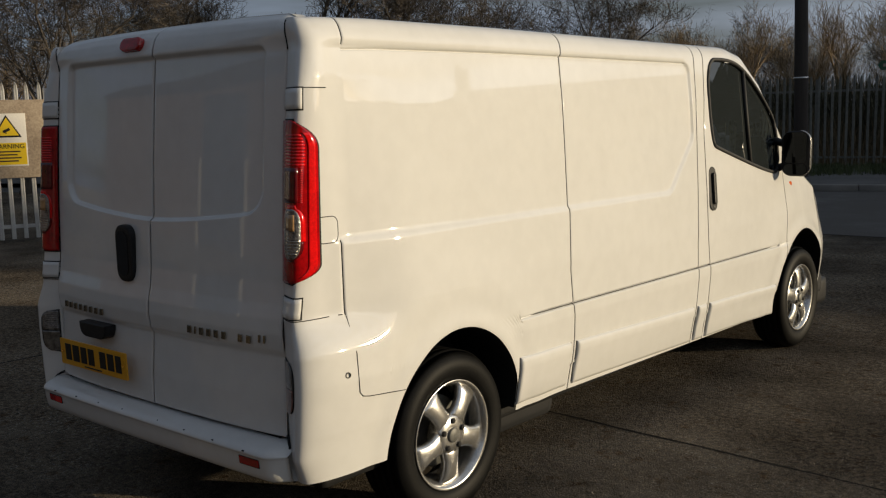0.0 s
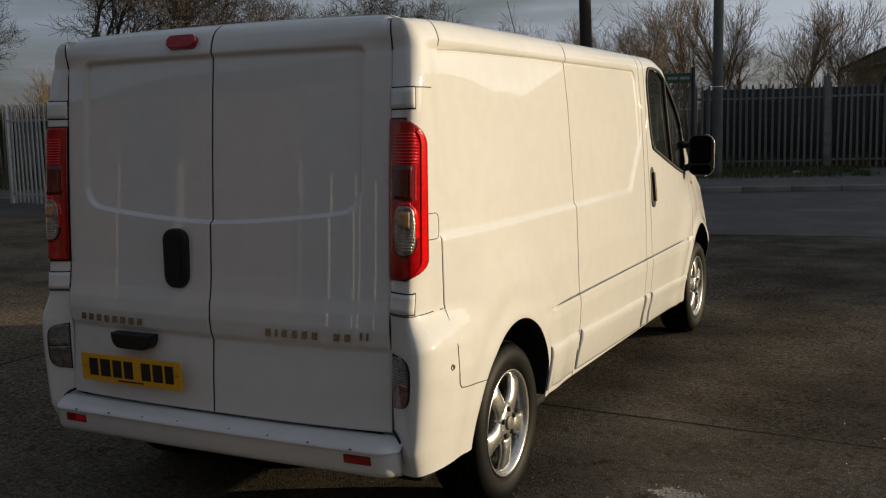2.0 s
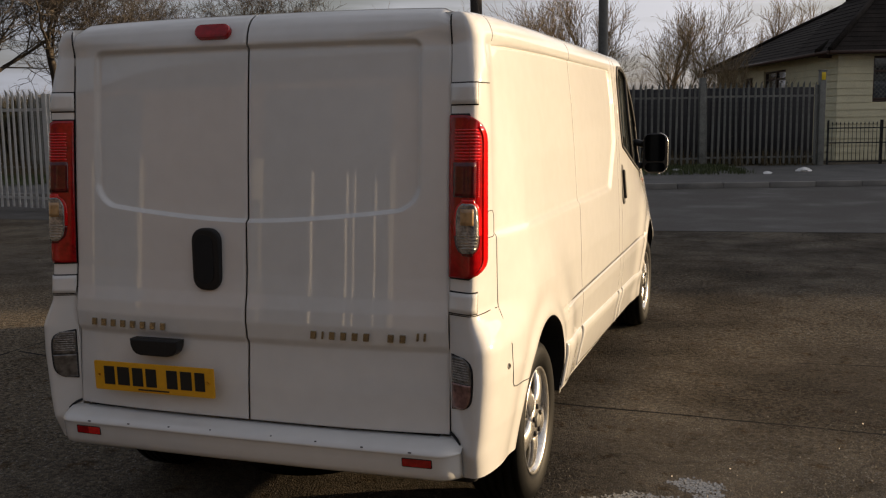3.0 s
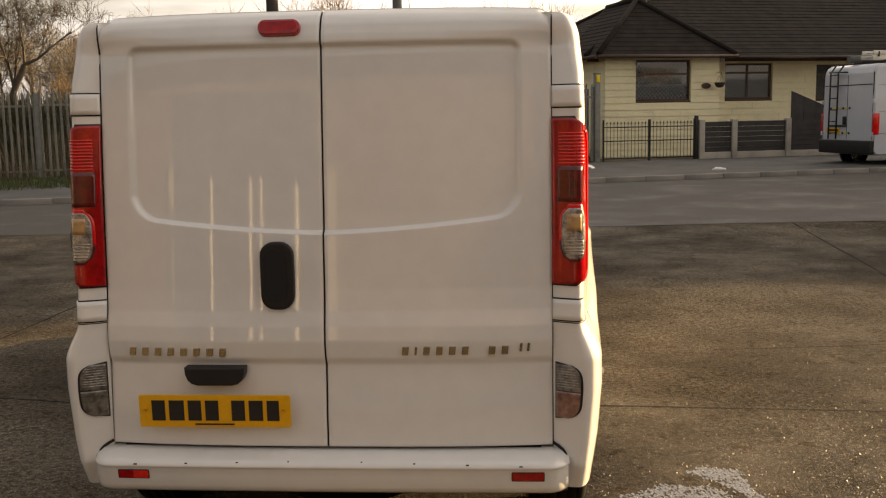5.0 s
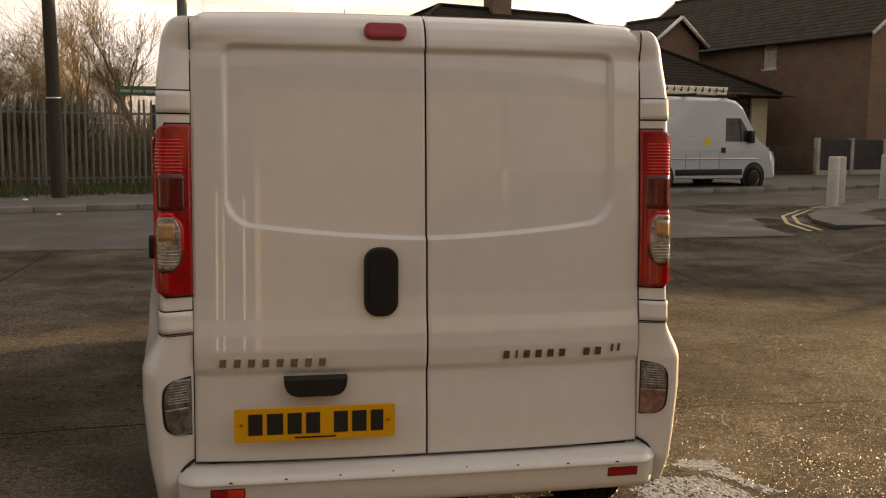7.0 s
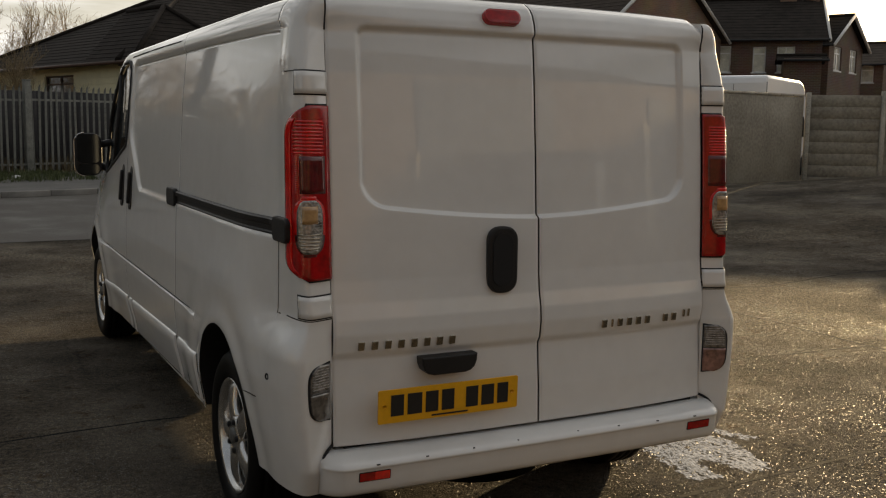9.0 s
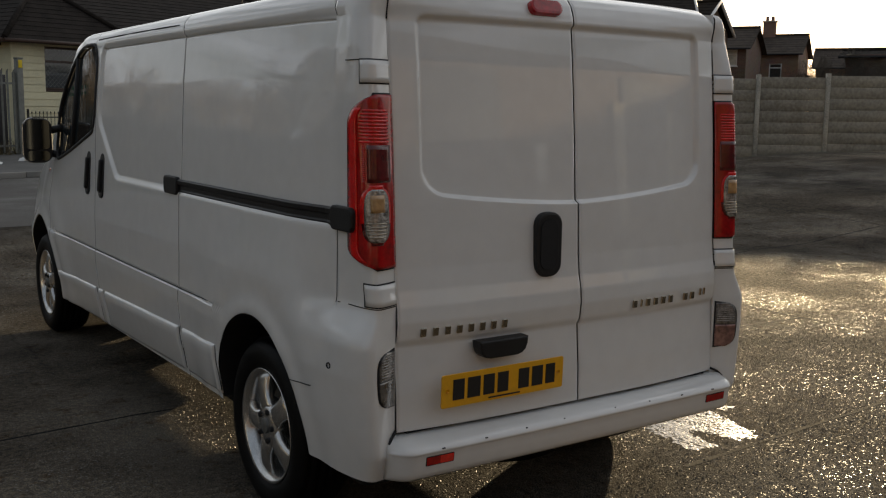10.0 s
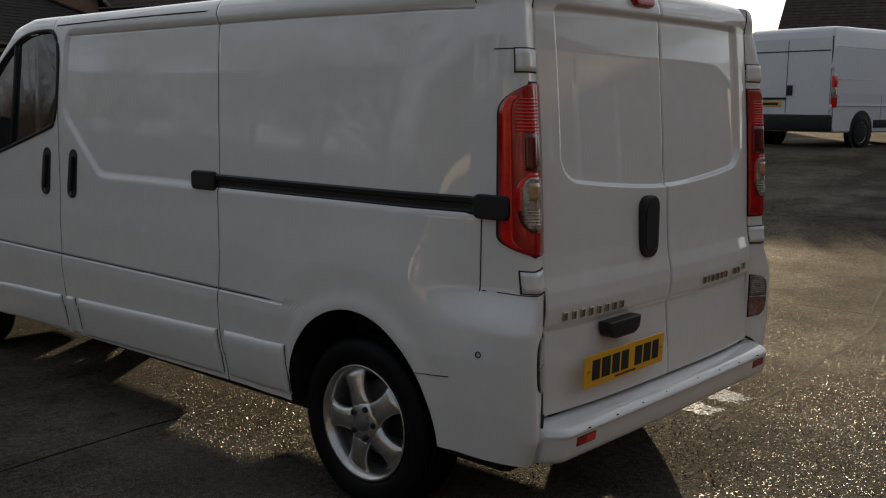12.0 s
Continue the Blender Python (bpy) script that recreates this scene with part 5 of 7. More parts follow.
def build_ground():
    ys = [-900, -60, -30, -25, -20, -10, 0, 5, 9, 11, 12.5, 14, 15.5, 17, 24, 60, 900]
    xs = [-900, -60, -20, 0, 7.5, 9, 12, 16.5, 20, 60, 900]
    V = [(x, y, ground_z(y, x)) for y in ys for x in xs]
    structure("ground", mesh_from(V, [f[::-1] for f in grid_faces(len(ys), len(xs))]), M["ground"], "worn damp grey-brown concrete yard with grit and stains", "ground")

    def strip(name, pts_near, pts_far, lift, mat, label, cat):
        V, n = [], len(pts_near)
        for a, b in zip(pts_near, pts_far):
            for k in range(7):
                x, y = a[0] + (b[0] - a[0]) * k / 6, a[1] + (b[1] - a[1]) * k / 6
                V.append((x, y, ground_z(y, x) + lift))
        return structure(name, mesh_from(V, grid_faces(n, 7)), mat, label, cat)

    def xy(u, v):
        p = street(u, v)
        return (p.x, p.y)
    us = [-60, -30, -12, -4, 0, 4, 8, 12, 16, 22, 30, 45, 70]
    near = [(-60, 8.0), (-30, 9.0), (-15, 9.6), (-6, 10.0), (0, 10.2), (4, 10.65), (7.6, 10.8), (9.0, 12.4), (11.0, 14.6), (17.0, 18.0), (26, 22), (41, 27), (66, 36)]
    strip("road", near, [xy(u, 16.28) for u in us], 0.004, M["road"], "dark worn tarmac side road", "road")
    strip("pavement", [xy(u, 16.40) for u in us], [xy(u, 21.7) for u in us], 0.11, M["paving"], "dark tarmac pavement behind the kerb", "pavement")
    strip("waste_ground", [xy(u, 21.7) for u in us[:7]] + [xy(10.3, 21.7)], [xy(u, 75) for u in us[:7]] + [xy(10.3, 75)], 0.10, M["soil"], "rough weedy ground behind the fence", "ground")
    # kerb stones
    kerb = tagged(new("kerb"), "row of grey concrete kerb stones", "kerb", "", "structure")
    kerb.empty_display_size = 0.3
    me = bpy.data.meshes.new("kerb_stone")
    bm = box_bm(0.004, 0.91, 0, 0.125, -0.12, 0.115, 0.012, 1)
    bm.to_mesh(me)
    bm.free()
    me.materials.append(M["kerb"])
    for i in range(50):
        part("kerb_stone", me, None, kerb, "", street_pose(-14 + i * 0.915, 16.28))
    # traffic island with kerb and double yellow lines
    isl = [(8.5, 11.0), (8.75, 12.1), (9.3, 13.2), (10.2, 14.2), (11.4, 15.3), (13.6, 17.0), (17.9, 19.2), (21.4, 20.1), (14.4, 15.6), (11.0, 11.1)]
    structure("corner_pavement", prism(isl, 0.07, "z", 0.012), M["paving"], "raised tarmac pavement at the road corner", "pavement", pose(0, 0, 0.10))
    for off in (0.2, 0.38):
        bm = bmesh.new()
        edge = [Vector((x, y, 0)) for x, y in isl[:7]]
        L, R = [], []
        for i, p in enumerate(edge):
            d = (edge[min(i + 1, 6)] - edge[max(i - 1, 0)]).normalized()
            nrm = Vector((-d.y, d.x, 0))
            for o, lst in ((off, L), (off + 0.065, R)):
                q = p + nrm * o
                lst.append(bm.verts.new((q.x, q.y, ground_z(q.y, q.x) + 0.012)))
        for i in range(6):
            bm.faces.new((L[i], L[i + 1], R[i + 1], R[i]))
        bmesh.ops.recalc_face_normals(bm, faces=bm.faces)
        structure("yellow_line", bm, M["yellow_line"], "faded yellow no-parking line along the kerb", "road marking")
    # joints and cracks in the yard
    def joint(pts, w, name="slab_joint"):
        bm = bmesh.new()
        prev = None
        q = []
        for (x0, y0), (x1, y1) in zip(pts, pts[1:]):
            k = max(2, int(math.hypot(x1 - x0, y1 - y0) / 0.18))
            q += [(x0 + (x1 - x0) * i / k, y0 + (y1 - y0) * i / k) for i in range(k)]
        q.append(pts[-1])
        for i, (x, y) in enumerate(q):
            a, b = q[max(i - 1, 0)], q[min(i + 1, len(q) - 1)]
            d = Vector((b[0] - a[0], b[1] - a[1], 0)).normalized()
            nn = Vector((-d.y, d.x, 0))
            c = Vector((x, y, ground_z(y, x) + 0.0012)) + nn * random.uniform(-0.006, 0.006)
            ww = w * random.uniform(0.38, 0.9)
            pair = [bm.verts.new(c + nn * ww), bm.verts.new(c - nn * ww)]
            if prev:
                bm.faces.new((prev[0], prev[1], pair[1], pair[0]))
            prev = pair
        bmesh.ops.recalc_face_normals(bm, faces=bm.faces)
        return structure(name, bm, M["tar"], "dark tar-filled joint between concrete slabs", "slab joint")
    joint([(-30, 9.55), (-15, 9.62), (-6, 10.02), (0, 10.2), (4, 10.66), (7.8, 10.78)], 0.03)
    joint([(4.4, 10.7), (4.15, 7.5), (3.95, 5.1), (3.9, 2.0), (3.85, -3.0)], 0.016)
    joint([(-3.05, 9.9), (-3.1, 6.0), (-3.2, -3.0)], 0.016)
    joint([(10.1, 10.2), (9.6, 6.8), (9.1, 4.1), (9.0, 2.5), (8.9, -2.0)], 0.02)
    joint([(3.87, 4.24), (4.3, 4.32), (5.2, 4.2), (6.5, 4.5), (9.1, 4.6)], 0.016)
    joint([(1.9, 3.38), (2.5, 3.45), (3.28, 3.57), (3.88, 3.62)], 0.010)
    joint([(-3.1, 2.35), (-1.75, 2.12), (-0.95, 2.2), (0.4, 2.15), (1.4, 2.1), (3.9, 1.95)], 0.014)
    joint([(0.8, 0.28), (1.7, 0.33), (2.55, 0.38), (3.3, 0.44), (3.85, 0.55)], 0.018)
    joint([(3.63, 0.56), (5.0, 0.9), (6.6, 1.0), (9.0, 1.5)], 0.014)
    # wet spill by the rear wheel: many thin ragged flecks drawn out along the fall of the yard
    rnd = random.Random(4)
    main = [(1.03, 0.86), (1.20, 0.99), (1.44, 0.97), (1.52, 0.74), (1.47, 0.58), (1.40, 0.36), (1.27, 0.38), (1.20, 0.60), (1.15, 0.56), (1.12, 0.37), (0.97, 0.39), (1.01, 0.60)]
    streak = [(1.42, 1.22), (1.57, 1.16), (1.57, 0.96), (1.66, 0.73), (1.58, 0.72), (1.50, 0.94), (1.42, 1.06), (1.33, 1.14)]
    V, F = [], []
    for poly, tries in ((main, 5200), (streak, 3600)):
        xs_, ys_ = [p[0] for p in poly], [p[1] for p in poly]
        for _ in range(tries):
            px, py = rnd.uniform(min(xs_) - 0.03, max(xs_) + 0.03), rnd.uniform(min(ys_) - 0.03, max(ys_) + 0.03)
            inside = float(poly_inside_dist(poly, np.array([[px]]), np.array([[py]]))[0, 0])
            worn = 0.5 + 0.5 * math.sin(px * 31 + 2.2 * math.sin(py * 9)) * math.sin(py * 13 + px * 7)
            if rnd.random() > smooth01(-0.015, 0.035, inside) * (0.35 + 0.65 * worn):
                continue
            ln, wd, a, n = rnd.uniform(0.007, 0.022), rnd.uniform(0.003, 0.008), 1.75 + rnd.gauss(0, 0.3), 7
            zz, o = 0.0006 + 0.0012 * rnd.random(), len(V)
            for k in range(n):
                q, w = 2 * math.pi * k / n, rnd.uniform(0.6, 1.2)
                u, v = ln * w * math.cos(q), wd * w * math.sin(q)
                V.append((px + u * math.cos(a) - v * math.sin(a), py + u * math.sin(a) + v * math.cos(a), zz))
            F.append(tuple(range(o, o + n)))
    bm = mesh_from(V, F)
    tagged(part("spill", bm, M["white_spill"], None), "wet glistening spill on the concrete by the wheel", "stain", "", "stuff")


build_ground()


def gravel():
    """Loose damp grit and small stones on the yard."""
    rnd = np.random.RandomState(7)
    sets = ((95000, (2.1, 0.6), (1.3, 1.2)), (30000, (3.4, 1.6), (1.6, 1.8)), (16000, (-0.9, 1.8), (0.5, 0.6)), (24000, None, None))
    xy_ = np.concatenate([rnd.normal(0, 1, (n, 2)) * sd + mid if mid else np.stack([rnd.uniform(-6, 9, n), rnd.uniform(-2, 9, n)], -1) for n, mid, sd in sets])
    n = len(xy_)
    r = rnd.uniform(0.0011, 0.0036, n) * np.where(rnd.rand(n) < 0.04, 1.8, 1.0)
    a = rnd.uniform(0, 6.28, n)
    P = np.zeros((n, 5, 3))
    for i in range(4):
        k = r * rnd.uniform(0.7, 1.4, n)
        P[:, i, 0], P[:, i, 1], P[:, i, 2] = xy_[:, 0] + k * np.cos(a + i * 1.57), xy_[:, 1] + k * np.sin(a + i * 1.57), 0.0005
    P[:, 4, 0], P[:, 4, 1] = xy_[:, 0] + rnd.uniform(-0.4, 0.4, n) * r, xy_[:, 1] + rnd.uniform(-0.4, 0.4, n) * r
    P[:, 4, 2] = r * rnd.uniform(0.5, 1.1, n)
    o = np.arange(n)[:, None, None] * 5
    V, F = P.reshape(-1, 3), (o + np.array([[0, 1, 4], [1, 2, 4], [2, 3, 4], [3, 0, 4]])).reshape(-1, 3)
    ob = part("gravel", mesh_from(V, F), M["grit"], None)
    tagged(ob, "loose damp grit and small stones on the yard", "gravel", "", "stuff")


gravel()


# ---- fences ----
def pale_mesh(h, w, mat, name):
    bm = bmesh.new()
    sec = [(-w / 2, 0.0), (-w / 2 + 0.008, -0.012), (-0.006, -0.012), (0.0, -0.004), (0.006, -0.012), (w / 2 - 0.008, -0.012), (w / 2, 0.0)]
    lv = [(0.0, 1.0, 0.0), (h - 0.11, 1.0, 0.0), (h - 0.05, 0.75, -0.01), (h, 0.12, -0.045)]
    rings = [[bm.verts.new((a * s, b + lean, z)) for a, b in sec] + [bm.verts.new((a * s, b + lean + 0.004, z)) for a, b in sec[::-1]] for z, s, lean in lv]
    k = len(rings[0])
    for p, q in zip(rings, rings[1:]):
        for j in range(k):
            bm.faces.new((p[j], p[(j + 1) % k], q[(j + 1) % k], q[j]))
    bm.faces.new(rings[-1])
    bm.faces.new(rings[0][::-1])
    bmesh.ops.recalc_face_normals(bm, faces=bm.faces)
    me = bpy.data.meshes.new(name)
    bm.to_mesh(me)
    bm.free()
    me.materials.append(mat)
    return me


def palisade(p0, p1, h, mat, label, post_every=2.75, pitch=0.152, w=0.056, post_first=True, base=0.1, posts=True, z0=None):
    p0, p1 = Vector((*p0, 0)), Vector((*p1, 0))
    L = (p1 - p0).length
    yaw = math.degrees(math.atan2(p1.y - p0.y, p1.x - p0.x))
    z = ground_z((p0.y + p1.y) / 2) + base if z0 is None else z0
    f = thing("palisade_fence", label, "fence", m=pose(p0.x, p0.y, z, 0, 0, yaw))
    pm = pale_mesh(h, w, mat, "pale")
    n = int(L / pitch)
    for i in range(n):
        part("pale", pm, None, f, "", pose(0.08 + i * pitch, -0.03, 0.05 + random.uniform(-0.008, 0.008), random.uniform(-0.6, 0.6), random.uniform(-0.7, 0.7), 0))
    for zz in (0.22, h - 0.30):
        bm = box_bm(0, L, -0.022, -0.017, zz - 0.025, zz + 0.025)
        box_bm(0, L, -0.022, 0.02, zz - 0.025, zz - 0.02, bm=bm)
        part("rail", bm, mat, f)
    if posts:
        k = max(1, round(L / post_every))
        me = bpy.data.meshes.new("post")
        bm = box_bm(-0.05, 0.05, 0.0, 0.012, 0, h + 0.02)
        box_bm(-0.05, 0.05, 0.088, 0.1, 0, h + 0.02, bm=bm)
        box_bm(-0.006, 0.006, 0.012, 0.088, 0, h + 0.02, bm=bm)
        bm.to_mesh(me)
        bm.free()
        me.materials.append(mat)
        for i in range(k + 1):
            part("post", me, None, f, "", pose(L * i / k, 0, -0.05))
    return f


def xy(u, v):
    p = street(u, v)
    return (p.x, p.y)


palisade(xy(7.1, 21.85), xy(10.0, 21.85), 2.05, M["dark_steel"], "dark weathered steel palisade gate by the bungalow", post_every=3.0)
palisade(xy(-4.0, 21.85), xy(7.05, 21.85), 2.05, M["dark_steel"], "dark weathered steel palisade fence along the pavement")
palisade(xy(-16.0, 23.4), xy(-4.05, 21.9), 2.05, M["dark_steel"], "dark weathered steel palisade fence before the trees")
palisade(xy(-30.0, 24.0), xy(-16.1, 23.4), 2.05, M["dark_steel"], "dark weathered steel palisade fence before the trees", pitch=0.16)
palisade((-13.4, -2.75), (-9.66, 4.75), 2.1, M["galv"], "pale galvanised palisade fence with a warning board", base=0.0)
palisade((-15.2, 11.9), (-10.2, 11.1), 2.05, M["galv"], "pale galvanised palisade fence beside the road", base=0.0)
palisade(xy(-8, 33.5), xy(5.5, 33.0), 1.9, M["galv"], "far pale palisade fence on the waste ground", pitch=0.16, posts=False)


def thick_posts():
    for u, v, h, label in ((10.08, 21.85, 2.35, "dark square steel gate post"), (7.08, 21.87, 2.2, "dark square steel gate post")):
        t = thing("gate_post", label, "post", m=street_pose(u, v, z=ground_z(street(u, v).y) + 0.1))
        part("shaft", box_bm(-0.075, 0.075, -0.075, 0.075, -0.1, h, 0.008), M["dark_steel"], t)
        part("cap", box_bm(-0.085, 0.085, -0.085, 0.085, h, h + 0.03, 0.006), M["dark_steel"], t)
        if u > 9:
            part("tag", box_bm(-0.05, 0.05, -0.095, -0.086, h - 0.22, h - 0.03, 0.002), M["sign_yellow"], t, "small yellow tag")
    t = thing("fence_post", "cream square post at the end of the fence", "post", m=pose(-9.57, 4.93, 0, 0, 0, 64))
    part("shaft", box_bm(-0.09, 0.09, -0.09, 0.09, -0.1, 2.14, 0.012), M["pale_post"], t)
    part("lock_box", box_bm(0.08, 0.15, -0.06, 0.04, 1.11, 1.42, 0.008), M["pale_post"], t, "pale lock box on the post")


thick_posts()


def warning_sign():
    t = thing("warning_sign", "yellow and white camera warning sign on a board", "sign", m=pose(-9.84, 4.33, -0.10, 0, 0, 63.4))
    part("board", box_bm(-0.75, 0.42, -0.065, -0.045, 0.98, 2.02, 0.004), M["ply"], t, "weathered backing board")
    part("panel", box_bm(-0.32, 0.16, -0.073, -0.066, 1.14, 1.84, 0.003), M["sign_white"], t, "white sign panel")
    part("field", box_bm(-0.305, 0.145, -0.0765, -0.0735, 1.16, 1.45), M["sign_yellow"], t, "yellow text field")
    tri = lambda s, o: [(-0.08 + s * a, 1.535 + o + s * b) for a, b in ((-0.17, 0.0), (0.17, 0.0), (0.0, 0.28))]
    part("triangle_border", prism(tri(1.06, -0.012), 0.002), M["plate_ink"], t, "", pose(0, -0.0755, 0))
    part("triangle", prism(tri(0.86, 0.012), 0.002), M["sign_yellow"], t, "", pose(0, -0.078, 0))
    bm = box_bm(-0.13, -0.04, -0.0815, -0.079, 1.60, 1.635)
    bmesh.ops.rotate(bm, verts=bm.verts, cent=(-0.08, 0, 1.62), matrix=Matrix.Rotation(radians(-25), 3, "Y"))
    box_bm(-0.095, -0.085, -0.0815, -0.079, 1.57, 1.61, bm=bm)
    part("camera_symbol", bm, M["plate_ink"], t)
    cu = bpy.data.curves.new("warning", "FONT")
    cu.body, cu.size, cu.extrude, cu.align_x = "WARNING", 0.085, 0.0008, "CENTER"
    ob = new("warning_text", cu)
    ob.data.materials.append(M["plate_ink"])
    ob.parent = t
    ob.matrix_basis = pose(-0.08, -0.0785, 1.375, 90, 0, 0)
    dg = bpy.context.evaluated_depsgraph_get()
    me = bpy.data.meshes.new_from_object(ob.evaluated_get(dg))
    bpy.data.objects.remove(ob)
    part("warning_text", me, None, t, "", pose(-0.08, -0.0785, 1.375, 90, 0, 0))
    for i, w in enumerate((0.30, 0.22, 0.32, 0.24)):
        part("text_bar", box_bm(-0.08 - w / 2, -0.08 + w / 2, -0.0785, -0.077, 1.325 - i * 0.042, 1.343 - i * 0.042), M["brown_frame"], t)


warning_sign()


def street_sign():
    t = thing("finger_sign", "green finger sign on a dark post before the fence", "sign", m=pose(-2.57, 19.9, ground_z(19.9), 0, 0, RA))
    part("post", lathe([(0, 0.045), (2.55, 0.042), (2.57, 0.001)], "z", 14), M["black_iron"], t)
    part("finger", prism([(-0.95, 2.32), (-0.88, 2.22), (-0.05, 2.22), (-0.05, 2.44), (-0.88, 2.42)], 0.03, "y", 0.004), M["sign_green"], t, "green finger with unreadable text")
    for k in range(3):
        part("text_bar", box_bm(-0.84 + 0.27 * k, -0.62 + 0.27 * k, -0.004, -0.001, 2.29, 2.35), M["concrete"], t)


street_sign()


def pole(x, y, r, h, mat, label, lean=0.0):
    t = thing("telegraph_pole", label, "pole", m=pose(x, y, ground_z(y) + 0.08, 0, lean, 0))
    part("shaft", lathe([(-0.2, r), (0.0, r), (h * 0.5, r * 0.86), (h, r * 0.7), (h + 0.01, 0.001)], "z", 18), mat, t)
    part("band", lathe([(2.0, r * 0.965), (2.005, r * 0.99), (2.03, r * 0.99), (2.035, r * 0.96)], "z", 18), M["alloy"], t, "thin metal band")
    return t


pole(-4.4, 18.0, 0.145, 9.0, M["wood_pole"], "dark wooden telegraph pole in the verge", -1.2)
pole(-2.05, 20.0, 0.125, 9.0, M["steel_pole"], "grey lamp column in the verge", 0.0)


# ---- bungalow ----
def framed_window(parent, u0, u1, v, z0, z1, frame_mat, pane_mat, bars=1, transom=0.72, lattice=False, face=-1, name="window", w=0.06):
    """A window with frame, sill and panes in a wall at v; local x is u and y is v."""
    wn = new(name)
    wn.parent = parent
    wn.empty_display_size = 0.1
    for a, b, c, d in ((u0, u1, z1 - w, z1), (u0, u1, z0, z0 + w), (u0, u0 + w, z0 + w, z1 - w), (u1 - w, u1, z0 + w, z1 - w)):
        part("frame", box_bm(a, b, v - 0.05, v + 0.05, c, d, 0.004, 1), frame_mat, wn)
    for i in range(bars):
        x = u0 + (u1 - u0) * (i + 1) / (bars + 1)
        part("mullion", box_bm(x - w / 2, x + w / 2, v - 0.045, v + 0.045, z0 + w, z1 - w), frame_mat, wn)
    if transom:
        zt = z0 + (z1 - z0) * transom
        part("transom", box_bm(u0 + w, u1 - w, v - 0.04, v + 0.04, zt - w / 2, zt + w / 2), frame_mat, wn)
    part("pane", box_bm(u0 + w * 0.5, u1 - w * 0.5, v - 0.006, v + 0.006, z0 + w * 0.5, z1 - w * 0.5), pane_mat, wn)
    part("sill", box_bm(u0 - 0.06, u1 + 0.06, v - 0.13, v + 0.02, z0 - 0.06, z0, 0.006, 1), frame_mat, wn)
    if lattice:
        bm = bmesh.new()
        s, hh = 0.13, (z1 - z0)
        k = int((u1 - u0 + hh) / s)
        for i in range(k):
            for d in (1, -1):
                a = u0 - hh + i * s if d > 0 else u0 + i * s
                pts = []
                za, zb = z0 + w, z1 - w
                xa, xb = (a, a + (zb - za)) if d > 0 else (a + 0.0 + (zb - za), a)
                if d < 0:
                    xa, xb = a, a - (zb - za)
                # clip to the frame
                lo, hi = u0 + w, u1 - w
                ta, tb = 0.0, 1.0
                dx = xb - xa
                for bound, sign in ((lo, 1), (hi, -1)):
                    fa = (xa - bound) * sign
                    fb = (xb - bound) * sign
                    if fa < 0 and fb < 0:
                        tb = -1
                    elif fa < 0:
                        ta = max(ta, -fa / (fb - fa))
                    elif fb < 0:
                        tb = min(tb, fa / (fa - fb))
                if tb - ta > 0.03:
                    p, q = (xa + dx * ta, za + (zb - za) * ta), (xa + dx * tb, za + (zb - za) * tb)
                    ln = math.hypot(q[0] - p[0], q[1] - p[1])
                    nx, nz = -(q[1] - p[1]) / ln * 0.006, (q[0] - p[0]) / ln * 0.006
                    y = v - 0.012
                    bm.faces.new([bm.verts.new(c) for c in ((p[0] + nx, y, p[1] + nz), (q[0] + nx, y, q[1] + nz), (q[0] - nx, y, q[1] - nz), (p[0] - nx, y, p[1] - nz))])
        part("leading", bm, M["dark_steel"], wn)
    return wn


def boarded_wall(parent, a0, a1, at, z0, z1, along="x", out=-1, holes=(), step=0.205):
    """A wall clad in lapped boards, each course cut round the openings."""
    n = int(math.ceil((z1 - z0) / step))
    rnd = random.Random(int(a0 * 10 + z0))
    for i in range(n):
        za, zb = z0 + i * step, min(z1, z0 + (i + 1) * step - 0.012)
        spans = [(a0, a1)]
        for h0, h1, hz0, hz1 in holes:
            if zb > hz0 and za < hz1:
                spans = [q for s in spans for q in ((s[0], min(s[1], h0)), (max(s[0], h1), s[1])) if q[1] - q[0] > 0.02]
        for s0, s1 in spans:
            x = s0
            while x < s1 - 0.01:
                e = min(s1, x + rnd.uniform(0.9, 2.6))
                if s1 - e < 0.35:
                    e = s1
                bm = bmesh.new()
                o0, o1 = at + out * 0.012, at + out * 0.028
                P = lambda q, d, z: (q, d, z) if along == "x" else (d, q, z)
                v = [bm.verts.new(P(*c)) for c in ((x + 0.003, at, za), (e - 0.003, at, za), (e - 0.003, o1, za), (x + 0.003, o1, za), (x + 0.003, at, zb), (e - 0.003, at, zb), (e - 0.003, o0, zb), (x + 0.003, o0, zb))]
                for f in ((0, 1, 2, 3), (7, 6, 5, 4), (3, 2, 6, 7), (0, 4, 5, 1), (0, 3, 7, 4), (1, 5, 6, 2)):
                    bm.faces.new([v[k] for k in f])
                bmesh.ops.recalc_face_normals(bm, faces=bm.faces)
                part("board", bm, M["cream"], parent)
                x = e


def wall_with_holes(parent, a0, a1, d0, d1, z0, z1, along, holes, mat, name="wall"):
    """A thick wall with real openings, built of blocks round them."""
    bm = bmesh.new()
    cuts = sorted({a0, a1, *[h[0] for h in holes], *[h[1] for h in holes]})
    for c0, c1 in zip(cuts, cuts[1:]):
        mid = (c0 + c1) / 2
        zs = [(z0, z1)]
        for h in holes:
            if h[0] < mid < h[1]:
                zs = [q for s in zs for q in ((s[0], min(s[1], h[2])), (max(s[0], h[3]), s[1])) if q[1] > q[0] + 0.01]
        for p, q in zs:
            if along == "x":
                box_bm(c0, c1, d0, d1, p, q, bm=bm)
            else:
                box_bm(d0, d1, c0, c1, p, q, bm=bm)
    return part(name, bm, mat, parent)


